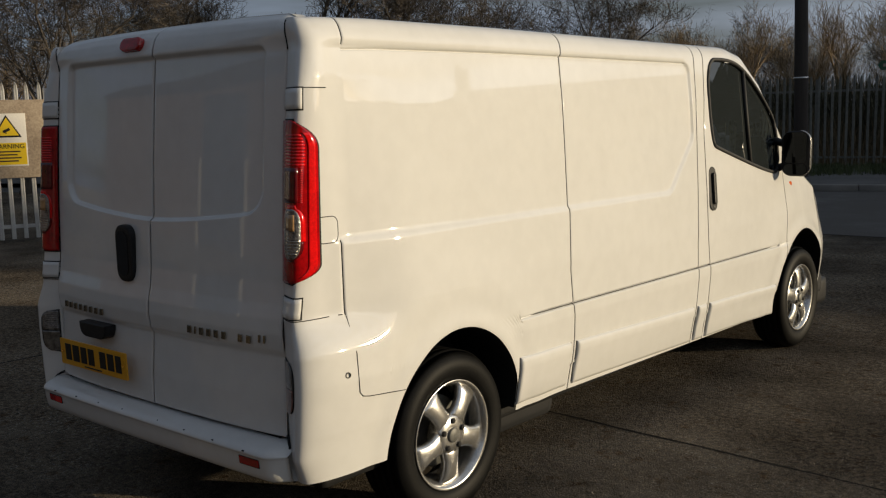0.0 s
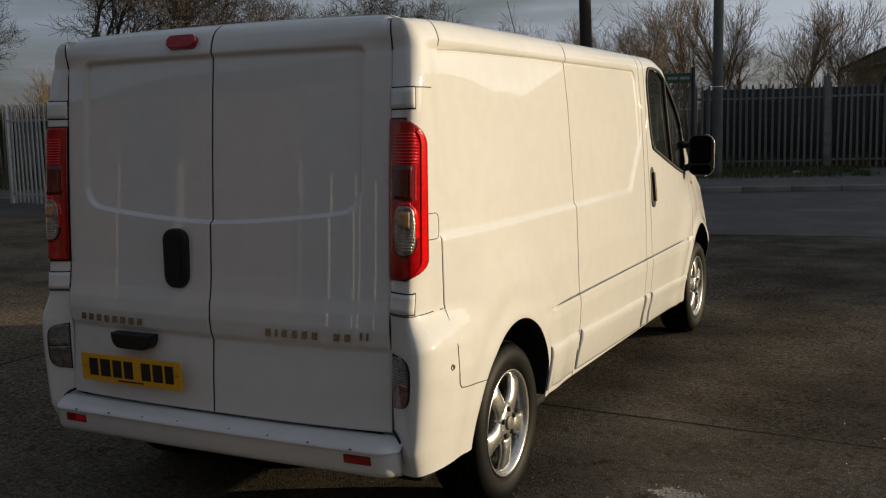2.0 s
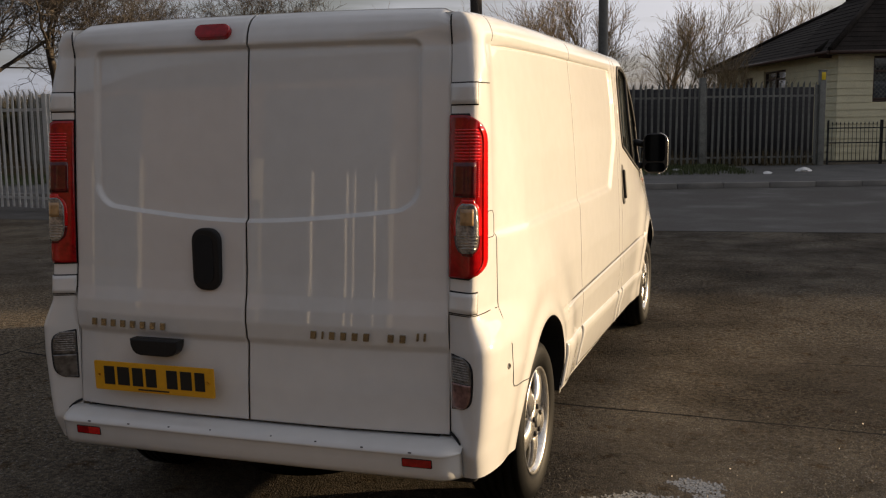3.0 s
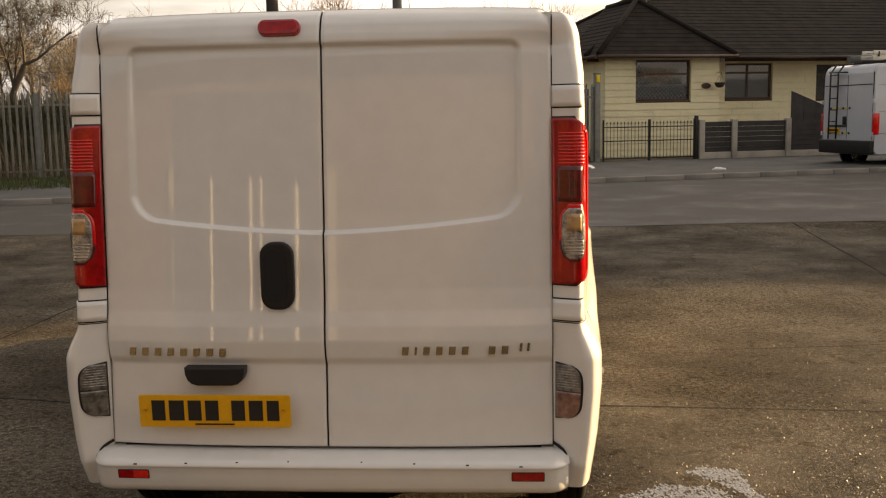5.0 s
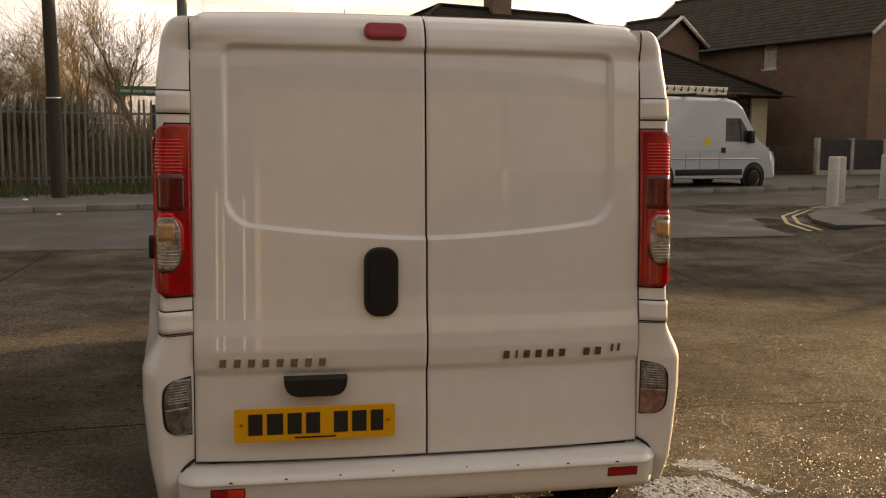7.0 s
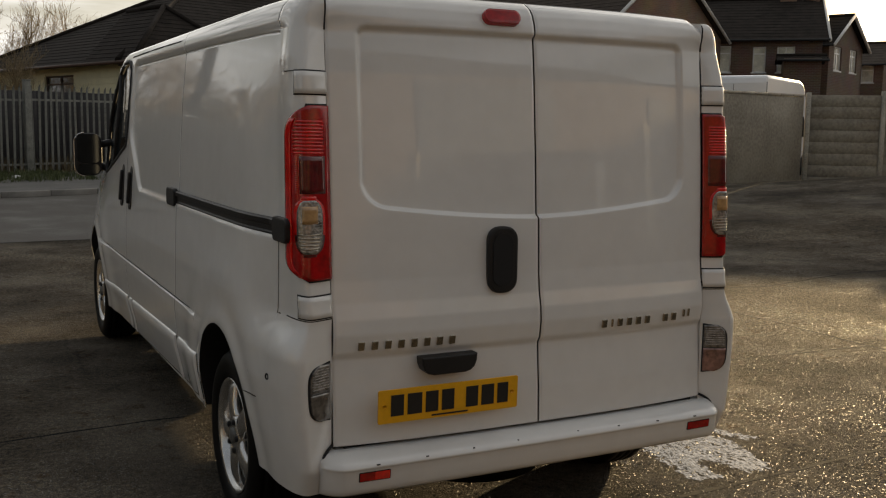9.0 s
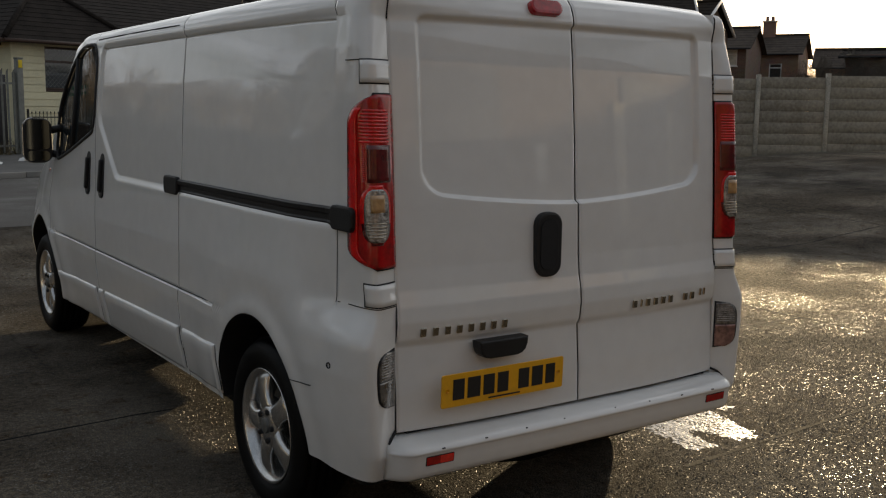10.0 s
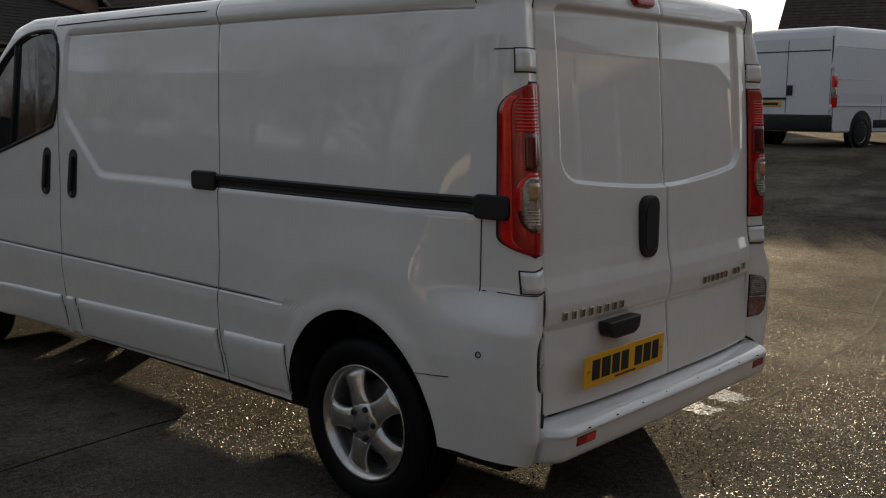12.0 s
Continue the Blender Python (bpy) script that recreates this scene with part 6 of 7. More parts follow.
def tiled_plane(corners, courses, mat, parent, name="roof", lift=0.014):
    """A roof slope from eave (first two corners) to ridge (last two), in stepped courses of tiles."""
    a, b, c, d = [Vector(p) for p in corners]
    nrm = (b - a).cross(d - a)
    if nrm.length < 1e-6:
        nrm = (b - a).cross(c - a)
    nrm.normalize()
    if nrm.z < 0:
        nrm = -nrm
    bm = bmesh.new()
    prev = [bm.verts.new(a - nrm * 0.03), bm.verts.new(b - nrm * 0.03)]
    for i in range(courses):
        t0, t1 = i / courses, (i + 1) / courses
        l0, r0, l1, r1 = a.lerp(d, t0), b.lerp(c, t0), a.lerp(d, t1), b.lerp(c, t1)
        low = [bm.verts.new(l0 + nrm * lift), bm.verts.new(r0 + nrm * lift)]
        bm.faces.new((prev[0], prev[1], low[1], low[0]))
        if (r1 - l1).length < 1e-3:
            bm.faces.new((low[0], low[1], bm.verts.new(l1 + nrm * lift * 0.2)))
            break
        high = [bm.verts.new(l1 + nrm * lift * 0.2), bm.verts.new(r1 + nrm * lift * 0.2)]
        bm.faces.new((low[0], low[1], high[1], high[0]))
        prev = high
    under = [bm.verts.new(p - nrm * 0.06) for p in (a, b, c, d)] if (c - d).length > 1e-4 else [bm.verts.new(p - nrm * 0.06) for p in (a, b, c)]
    bm.faces.new(under)
    return part(name, bm, mat, parent)


def bungalow():
    h = thing("bungalow", "cream boarded bungalow with a dark hipped tiled roof", "house", m=street_pose(0, 0, z=0.12))
    e = 3.12
    # openings: (u0, u1, z0, z1)
    bay = [(12.8, 14.66, 1.76, 3.0)]
    front = [(16.3, 18.02, 1.78, 2.93), (19.65, 21.3, 1.72, 2.88), (27.2, 28.55, 1.78, 3.0)]
    flank = [(29.7, 32.0, 1.9, 2.85), (33.3, 34.3, 1.9, 2.72)]
    wall_with_holes(h, 11.8, 15.62, 25.3, 25.5, 0, e, "x", bay, M["cream"])
    wall_with_holes(h, 15.62, 29.4, 26.1, 26.3, 0, e, "x", front, M["cream"])
    wall_with_holes(h, 25.5, 38.0, 11.8, 12.0, 0, e, "y", flank, M["cream"])
    part("wall", box_bm(15.42, 15.62, 25.5, 26.1, 0, e), M["cream"], h)
    part("wall", box_bm(29.2, 29.4, 26.3, 38.0, 0, e), M["cream"], h)
    part("wall", box_bm(11.8, 29.4, 38.0, 38.2, 0, e), M["cream"], h)
    boarded_wall(h, 11.78, 15.64, 25.3, 0.05, e, "x", -1, bay)
    boarded_wall(h, 15.62, 29.42, 26.1, 0.05, e, "x", -1, front)
    boarded_wall(h, 25.3, 38.0, 11.8, 0.05, e, "y", -1, flank)
    for u0, u1, z0, z1 in bay:
        framed_window(h, u0, u1, 25.42, z0, z1, M["brown_frame"], M["pane"], 0, 0.66, True)
    for u0, u1, z0, z1 in front:
        framed_window(h, u0, u1, 26.22, z0, z1, M["brown_frame"], M["pane"], 1, 0.74, True)
    for v0, v1, z0, z1 in flank:
        wn = framed_window(h, v0, v1, 0.0, z0, z1, M["brown_frame"], M["pane"], 1, 0.7)
        wn.matrix_basis = pose(11.9, 0, 0, 0, 0, 90) @ Matrix.Diagonal((1, -1, 1, 1)) @ Matrix.Diagonal((1, -1, 1, 1))
    # hipped roof
    x0, x1, y0, y1, rz = 11.35, 29.85, 25.75, 38.6, 6.47
    rm = (y0 + y1) / 2
    tiled_plane([(x0, y0, e), (x1, y0, e), (23.8, rm, rz), (17.6, rm, rz)], 24, M["slate"], h)
    tiled_plane([(x0, y1, e), (x0, y0, e), (17.6, rm, rz), (17.6, rm, rz)], 24, M["slate"], h)
    tiled_plane([(x1, y0, e), (x1, y1, e), (23.8, rm, rz), (23.8, rm, rz)], 24, M["slate"], h)
    tiled_plane([(x1, y1, e), (x0, y1, e), (17.6, rm, rz), (23.8, rm, rz)], 24, M["slate"], h)
    b0, b1, c0 = 11.4, 16.0, 24.9
    bz, pk = 5.0, (13.7, 27.2)
    tiled_plane([(b0, c0, e), (b1, c0, e), (*pk, bz), (*pk, bz)], 13, M["slate"], h, "bay_roof")
    tiled_plane([(b1, c0, e), (b1, 28.2, e + 0.02), (13.7, 29.8, bz + 0.02), (*pk, bz)], 13, M["slate"], h, "bay_roof")
    tiled_plane([(b0, 28.2, e + 0.02), (b0, c0, e), (*pk, bz), (13.7, 29.8, bz + 0.02)], 13, M["slate"], h, "bay_roof")
    for p, q in (((b0, c0, e), (*pk, bz)), ((b1, c0, e), (*pk, bz)), ((*pk, bz), (13.7, 29.6, bz)), ((x1, y0, e), (23.8, rm, rz)), ((17.6, rm, rz), (23.8, rm, rz)), ((x0, y1, e), (17.6, rm, rz)), ((x0, y0, e), (17.6, rm, rz))):
        part("ridge", tube([Vector(p) + Vector((0, 0, 0.04)), Vector(q) + Vector((0, 0, 0.04))], 0.09, 6), M["slate"], h, "half-round ridge tiles")
    for a, b in (((b0 - 0.02, c0 - 0.05, e - 0.03), (b1 + 0.02, c0 - 0.05, e - 0.03)), ((b1, 25.7, e - 0.03), (29.8, 25.7, e - 0.03)), ((b0 - 0.06, c0, e - 0.03), (b0 - 0.06, 38.5, e - 0.03))):
        part("gutter", tube([a, b], 0.055, 8), M["brown_frame"], h, "brown gutter")
    part("fascia", box_bm(11.4, 29.8, 25.78, 25.81, e - 0.14, e + 0.01), M["brown_frame"], h)
    part("soffit", box_bm(11.3, 29.8, 24.95, 26.1, e - 0.06, e - 0.05), M["brown_frame"], h)
    part("downpipe", tube([(15.72, 25.95, e), (15.72, 26.02, e - 0.2), (15.72, 26.04, 0.1)], 0.035, 8), M["cream"], h)
    part("security_light", box_bm(15.85, 16.02, 25.62, 25.75, 2.96, 3.12, 0.02), M["white_frame"], h, "white security light box")
    part("house_plaque", prism([(15.02 + 0.16 * math.cos(t), 2.28 + 0.09 * math.sin(t)) for t in np.linspace(0, 6.1, 18)], 0.02), M["brown_frame"], h, "oval brown plaque", pose(0.15, 25.24, -0.08))
    ch = new("chimney")
    ch.parent = h
    ch.matrix_basis = pose(20.3, rm, 0)
    part("stack", box_bm(-0.45, 0.45, -0.35, 0.35, 6.2, 7.5), M["brick"], ch)
    part("crown", box_bm(-0.52, 0.52, -0.42, 0.42, 7.5, 7.6, 0.02), M["concrete"], ch)
    for x in (-0.2, 0.2):
        part("pot", lathe([(7.6, 0.12), (7.95, 0.10), (7.95, 0.08)], "z", 12), M["brick"], ch, "", pose(x, 0, 0))
    return h


bungalow()


def board_fence():
    f = thing("board_fence", "dark close-boarded fence behind the steel gate", "fence", m=street_pose(4.2, 22.7, z=0.2))
    me = bpy.data.meshes.new("board")
    bm = box_bm(0.0, 0.148, 0, 0.02, 0, 2.0, 0.003, 1)
    bm.to_mesh(me)
    bm.free()
    me.materials.append(M["dark_board"])
    for i in range(40):
        part("board", me, None, f, "", pose(i * 0.15, 0.008 * (i % 2), random.uniform(-0.01, 0.01)))
    for z in (0.4, 1.6):
        part("rail", box_bm(0, 6.0, 0.03, 0.08, z, z + 0.08), M["dark_board"], f)


board_fence()


def hanging_basket():
    t = thing("hanging_basket", "small hanging flower basket on a wall bracket", "hanging basket", m=street_pose(15.5, 25.0, z=0.12))
    part("bracket", tube([(0.05, 0.28, 2.62), (0.05, 0.05, 2.62), (0.05, 0.0, 2.58)], 0.012, 5), M["black_iron"], t)
    part("basket", lathe([(2.13, 0.03), (2.15, 0.1), (2.22, 0.15), (2.29, 0.165)], "z", 16), M["wood_pole"], t)
    for a in range(3):
        part("chain", tube([(0.15 * math.cos(a * 2.1), 0.15 * math.sin(a * 2.1), 2.29), (0.05, 0, 2.58)], 0.004, 4), M["black_iron"], t)


hanging_basket()


def garden_front():
    g = thing("garden_gates", "pair of black iron garden gates with spear tops", "gate", m=street_pose(10.25, 21.8, z=0.22))
    for leaf in (0, 1):
        lf = new("gate_leaf")
        lf.parent = g
        lf.matrix_basis = pose(leaf * 1.36, 0, 0)
        for z in (0.08, 0.55, 0.92):
            part("rail", box_bm(0.0, 1.33, -0.012, 0.012, z - 0.015, z + 0.015), M["black_iron"], lf)
        for x in (0.0, 1.33):
            part("stile", box_bm(x - 0.02, x + 0.02, -0.02, 0.02, 0.0, 1.12), M["black_iron"], lf)
        for k in range(1, 13):
            x = k * 0.1025
            bm = tube([(x, 0, 0.08), (x, 0, 1.02)], 0.008, 5)
            part("bar", bm, M["black_iron"], lf)
            part("finial", lathe([(1.0, 0.003), (1.03, 0.02), (1.08, 0.001)], "z", 6), M["black_iron"], lf, "", pose(x, 0, 0))
    p = thing("iron_gate_post", "black iron gate post", "post", m=street_pose(13.0, 21.8, z=0.22))
    part("shaft", box_bm(-0.045, 0.045, -0.045, 0.045, -0.1, 1.2, 0.006), M["black_iron"], p)

    def wall(us, top, label, panel_top=None):
        w = thing("garden_wall", label, "wall", m=street_pose(0, 21.8, z=0.2))
        for u in us:
            part("pillar", box_bm(u - 0.08, u + 0.08, -0.08, 0.08, -0.12, top, 0.01), M["concrete"], w, "pale concrete pillar")
        for a, b in zip(us, us[1:]):
            part("gravel_board", box_bm(a + 0.08, b - 0.08, -0.03, 0.03, -0.12, 0.2, 0.006), M["concrete"], w, "pale concrete base panel")
            k = max(2, int((top - 0.28) / 0.12))
            for i in range(k):
                z = 0.205 + i * (top - 0.26) / k
                part("slat", box_bm(a + 0.082, b - 0.082, -0.022 - 0.006 * (i % 2), 0.02, z, z + (top - 0.26) / k - 0.006), M["dark_board"], w)
        return w
    wall([13.15, 14.15, 15.84, 17.6, 19.4], 1.1, "low garden wall of dark boards between pale concrete pillars")
    wall([27.4, 29.2, 31.0, 32.8, 34.6, 36.4], 1.36, "dark board garden fence between pale concrete posts")
    s = thing("sloping_fence_panel", "dark board fence panel with a sloping top", "fence", m=street_pose(16.08, 21.8, z=0.2))
    for i in range(9):
        x0, x1 = i * 0.4, i * 0.4 + 0.39
        top = max(1.2, 1.86 - 0.42 * i * 0.4 / 0.76 * 0.7)
        part("slat", prism([(x0, 0.0), (x1, 0.0), (x1, max(1.2, top - 0.15)), (x0, top)], 0.03), M["dark_board"], s, "", pose(0, 0.2 + 0.0, 0))
    r = thing("iron_railing", "black iron railing before the brick house", "railing", m=street_pose(24.6, 21.8, z=0.2))
    for z in (0.15, 0.95):
        part("rail", box_bm(0, 2.7, -0.012, 0.012, z, z + 0.03), M["black_iron"], r)
    for k in range(22):
        part("bar", tube([(0.06 + k * 0.122, 0, 0.05), (0.06 + k * 0.122, 0, 1.08)], 0.009, 5), M["black_iron"], r)


garden_front()


# ---- houses further off ----
def house(name, label, x, y, yaw, w, d, eave, ridge, wall_mat, roof_mat, wins, hip=False, frame_mat=None, pane=None, barge=True, chimneys=()):
    """A gabled house: local x along the front, front wall at y 0; wins are (x0, x1, z0, z1, bars) in the front; side wins on the gables by key."""
    h = thing(name, label, "house", m=pose(x, y, ground_z(y), 0, 0, yaw))
    fm = frame_mat or M["white_frame"]
    front, left, right = wins.get("front", []), wins.get("left", []), wins.get("right", [])
    wall_with_holes(h, 0, w, 0, 0.25, 0, eave, "x", [q[:4] for q in front], wall_mat)
    wall_with_holes(h, 0.25, d, 0, 0.25, 0, eave, "y", [q[:4] for q in left], wall_mat)
    wall_with_holes(h, 0.25, d, w - 0.25, w, 0, eave, "y", [q[:4] for q in right], wall_mat)
    part("wall", box_bm(0, w, d - 0.25, d, 0, eave), wall_mat, h)
    for q in front:
        framed_window(h, q[0], q[1], 0.12, q[2], q[3], fm, pane or M["pane"], q[4], 0.72)
    for side_wins, xx in ((left, 0.12), (right, w - 0.12)):
        for q in side_wins:
            wn = framed_window(h, q[0], q[1], 0.0, q[2], q[3], fm, pane or M["pane"], q[4], 0.72)
            wn.matrix_basis = pose(xx, 0, 0, 0, 0, 90) if xx > 1 else Matrix.Translation((xx, 0, 0)) @ Matrix.Rotation(radians(90), 4, "Z") @ Matrix.Diagonal((1, -1, 1, 1)) @ Matrix.Diagonal((1, -1, 1, 1))
    o, m_ = 0.3, d / 2
    hx = d / 2 if hip else 0.0
    k = max(8, int((ridge - eave) / 0.16))
    tiled_plane([(-o, -o, eave - 0.1), (w + o, -o, eave - 0.1), (w + o - hx, m_, ridge), (-o + hx, m_, ridge)], k, roof_mat, h)
    tiled_plane([(w + o, d + o, eave - 0.1), (-o, d + o, eave - 0.1), (-o + hx, m_, ridge), (w + o - hx, m_, ridge)], k, roof_mat, h)
    if hip:
        tiled_plane([(-o, d + o, eave - 0.1), (-o, -o, eave - 0.1), (-o + hx, m_, ridge), (-o + hx, m_, ridge)], k, roof_mat, h)
        tiled_plane([(w + o, -o, eave - 0.1), (w + o, d + o, eave - 0.1), (w + o - hx, m_, ridge), (w + o - hx, m_, ridge)], k, roof_mat, h)
    else:
        for xx in (0.0, w - 0.25):
            part("gable", prism([(0, eave), (d, eave), (m_, ridge - 0.12)], 0.25, "x"), wall_mat, h, "", pose(xx, 0, 0))
        if barge:
            for xx in (-o, w + o):
                for ya in (-o, d + o):
                    part("barge_board", tube([(xx, ya, eave - 0.15), (xx, m_, ridge - 0.02)], 0.09, 4), M["white_frame"], h, "white barge board")
    part("ridge", tube([(-o + hx, m_, ridge + 0.03), (w + o - hx, m_, ridge + 0.03)], 0.1, 6), roof_mat, h)
    part("gutter", tube([(-o, -o - 0.05, eave - 0.12), (w + o, -o - 0.05, eave - 0.12)], 0.06, 6), M["black_plastic"], h)
    for cx in chimneys:
        ch = new("chimney")
        ch.parent = h
        ch.matrix_basis = pose(cx, m_, 0)
        part("stack", box_bm(-0.4, 0.4, -0.3, 0.3, ridge - 0.5, ridge + 0.9), M["brick"], ch)
        part("crown", box_bm(-0.46, 0.46, -0.36, 0.36, ridge + 0.9, ridge + 1.0, 0.02), M["concrete"], ch)
        for q in (-0.18, 0.18):
            part("pot", lathe([(ridge + 1.0, 0.12), (ridge + 1.3, 0.1), (ridge + 1.3, 0.08)], "z", 10), M["brick"], ch, "", pose(q, 0, 0))
    return h


def polar(az, dist, ox=-1.7, oy=-2.7):
    a = radians(az)
    return ox + dist * math.sin(a), oy + dist * math.cos(a)


def far_houses():
    house("brick_house", "two-storey brown brick house with a tiled roof and gable end", 18.2, 46.7, -76.5, 16.7, 8.0, 5.4, 8.6, M["brick"], M["brown_tile"],
          {"front": [(11.0, 11.8, 4.3, 5.3, 0)], "right": [(2.0, 3.1, 4.0, 5.25, 2), (2.0, 3.2, 1.3, 2.6, 2)]}, frame_mat=M["white_frame"], pane=M["pane_lit"], chimneys=(15.9,))
    house("brick_annexe", "small brick gable with white barge boards before the house", 18.6, 37.6, RA + 90, 3.0, 2.6, 5.4, 6.5, M["brick"], M["brown_tile"], {}, barge=True)
    p = street(30.0, 41.0)
    house("low_house", "low house with a dark tiled roof behind the bungalow", p.x, p.y, RA, 12.0, 7.0, 4.6, 6.75, M["brick_dark"], M["slate"], {}, barge=False)
    # terrace along the far street, its gable to the right
    x, y = polar(38.6, 50)
    house("terraced_house", "long brick terrace with white upstairs windows and a gable end", x, y, -42.5, 7.6, 8.5, 5.7, 8.0, M["brick_dark"], M["slate"],
          {"front": [(1.3, 2.2, 4.1, 5.35, 1), (2.7, 3.5, 4.1, 5.35, 0), (4.5, 5.1, 4.1, 5.3, 0), (5.6, 6.4, 4.1, 5.3, 1)],
           "right": [(1.2, 2.1, 4.1, 5.3, 0), (4.2, 5.1, 4.1, 5.3, 0)]}, pane=M["pane_lit"], chimneys=(0.6, 6.2))
    x, y = polar(45.4, 47.5)
    house("rear_extension", "flat-roofed brick extension of the terrace", x, y, -42.5, 1.6, 2.0, 4.6, 4.75, M["brick_dark"], M["slate"], {}, barge=False)
    house("gable_house", "brick house end with a white-edged gable and two upstairs windows", 32.55, 40.07, -66, 9.0, 5.2, 5.55, 7.05, M["brick_dark"], M["slate"],
          {"right": [(0.8, 1.9, 4.3, 5.45, 1), (3.2, 4.3, 4.3, 5.45, 1)]}, pane=M["pane_lit"], chimneys=(7.2,))
    house("far_house", "far house with a tiled roof and two narrow upstairs windows", 42.2, 41.3, -60, 6.0, 6.0, 5.2, 6.5, M["brick_dark"], M["brown_tile"],
          {"front": [(3.7, 4.4, 4.1, 5.05, 0), (4.8, 5.5, 4.1, 5.05, 0)]}, barge=False, pane=M["pane_lit"])
    house("far_house", "far house with a tiled roof and one chimney", 49.75, 44.5, -60, 7.0, 6.0, 5.3, 6.6, M["brick"], M["brown_tile"], {"front": [(5.2, 6.0, 3.6, 4.6, 0)]}, barge=False, chimneys=(4.7,))
    house("far_house", "far low house against the sun", 52.2, 36.3, -57, 5.2, 6.0, 4.3, 5.5, M["brick"], M["brown_tile"], {}, barge=False)
    house("far_house", "far low building end against the sun", 39.15, 25.5, -60, 3.5, 4.0, 4.1, 4.4, M["brick_dark"], M["slate"], {}, barge=False)
    x, y = polar(66.4, 52, -3, -1.8)
    house("far_barn", "large dark roofed building behind the white van", x, y, -75, 22.0, 14.0, 4.6, 10.0, M["brick_dark"], M["brown_tile"], {}, barge=False)


far_houses()


def boundary():
    # rendered wall by the road, then a concrete panel fence
    def wall_run(name, p0, p1, h, mat, label, cap=True):
        L = math.hypot(p1[0] - p0[0], p1[1] - p0[1])
        yaw = math.degrees(math.atan2(p1[1] - p0[1], p1[0] - p0[0]))
        t = thing(name, label, "wall", m=pose(p0[0], p0[1], ground_z(p0[1]) - 0.02, 0, 0, yaw))
        part("face", box_bm(0, L, 0, 0.22, 0, h, 0.01, 1), mat, t)
        if cap:
            k = int(L / 0.6) + 1
            for i in range(k):
                part("coping", box_bm(i * L / k + 0.003, (i + 1) * L / k - 0.003, -0.03, 0.25, h, h + 0.06, 0.012, 1), M["concrete"], t)
        return t
    wall_run("yard_wall", (13.6, 15.0), (18.0, 16.0), 2.32, M["render_wall"], "stained rendered yard wall")
    t = thing("panel_fence", "grey concrete panel fence along the far yard", "fence", m=pose(18.1, 15.95, 0.0, 0, 0, -37))
    n = 5
    for i in range(n + 1):
        part("post", box_bm(i * 1.83 - 0.06, i * 1.83 + 0.06, -0.06, 0.06, -0.05 + 0.05 * i, 2.46 + 0.05 * i, 0.01, 1), M["concrete"], t)
    for i in range(n):
        for k in range(8):
            part("panel", box_bm(i * 1.83 + 0.06, (i + 1) * 1.83 - 0.06, -0.025, 0.025, 0.05 * i + k * 0.3, 0.05 * i + k * 0.3 + 0.2985, 0.008, 1), M["render_wall"], t)
    for x, y, h in ((10.85, 14.85, 0.98), (12.2, 16.7, 1.0), (14.5, 18.4, 1.02)):
        b = thing("bollard", "squat white-painted concrete bollard on the pavement", "bollard", "bollards by the kerb", m=pose(x, y, ground_z(y, x) + 0.06))
        part("shaft", lathe([(-0.1, 0.118), (0.0, 0.116), (h - 0.03, 0.108), (h - 0.008, 0.1), (h, 0.085), (h + 0.004, 0.001)], "z", 20), M["bollard"], b)
    post = thing("steel_post", "thin dark steel post by the panel fence", "post", m=pose(19.8, 10.2, 0.2))
    part("shaft", tube([(0, 0, -0.1), (0, 0, 2.5)], 0.03, 8), M["steel_pole"], post)
    for x, r, h in ((-4.45, 0.05, 2.1), (-3.4, 0.05, 2.1), (-3.15, 0.035, 2.1), (-2.45, 0.045, 2.0)):
        p = thing("guard_post", "slim pale galvanised guard post before the workshop door", "post", "guard posts by the workshop", m=pose(x, -10.4, 0))
        part("shaft", lathe([(-0.05, r), (h - 0.02, r), (h, r * 0.8), (h + 0.004, 0.001)], "z", 14), M["galv"], p)
        part("base_plate", box_bm(-r - 0.04, r + 0.04, -r - 0.04, r + 0.04, 0.0, 0.012, 0.002, 1), M["galv"], p)
    # plain building that closes the yard behind the walk
    bt = thing("workshop", "plain brick workshop that closes the yard", "building", m=pose(0, 0, 0))
    part("wall", box_bm(-24, 46, -12.4, -12.0, 0, 4.9), M["cladding"], bt)
    for x, w in ((-15.0, 4.0), (-6.5, 4.2), (4.0, 4.2), (13.0, 4.0), (22.0, 4.2), (31.0, 4.2)):
        part("roller_door", box_bm(x, x + w, -12.0, -11.93, 0.0, 4.3, 0.01), M["shed"], bt, "closed dark roller door")
        for i in range(14):
            part("door_slat", box_bm(x + 0.05, x + w - 0.05, -11.93, -11.91, 0.05 + i * 0.3, 0.32 + i * 0.3), M["shed"], bt)
        fw, fh = (0.55, 3.7) if x == 13.0 else (0.18, 2.7)
        part("door_frame", box_bm(x - fw, x, -12.0, -11.85, 0.0, fh), M["concrete"] if fw < 0.5 else M["pale_post"], bt)
        part("door_frame", box_bm(x + w, x + w + fw, -12.0, -11.85, 0.0, fh), M["concrete"] if fw < 0.5 else M["pale_post"], bt)
    for x, z, w, h in ((9.55, 1.6, 0.45, 0.85), (7.7, 3.05, 0.4, 0.4)):
        part("wall_notice", box_bm(x, x + w, -12.0, -11.96, z, z + h, 0.004, 1), M["sign_white"], bt, "plain white notice board")
    part("roof", box_bm(-24.4, 46.4, -23.0, -11.7, 4.9, 5.2, 0.03), M["slate"], bt)
    part("end_wall", box_bm(-24, -23.6, -23, -12.4, 0, 4.9), M["brick"], bt)
    part("end_wall", box_bm(45.6, 46, -23, -12.4, 0, 4.9), M["brick"], bt)
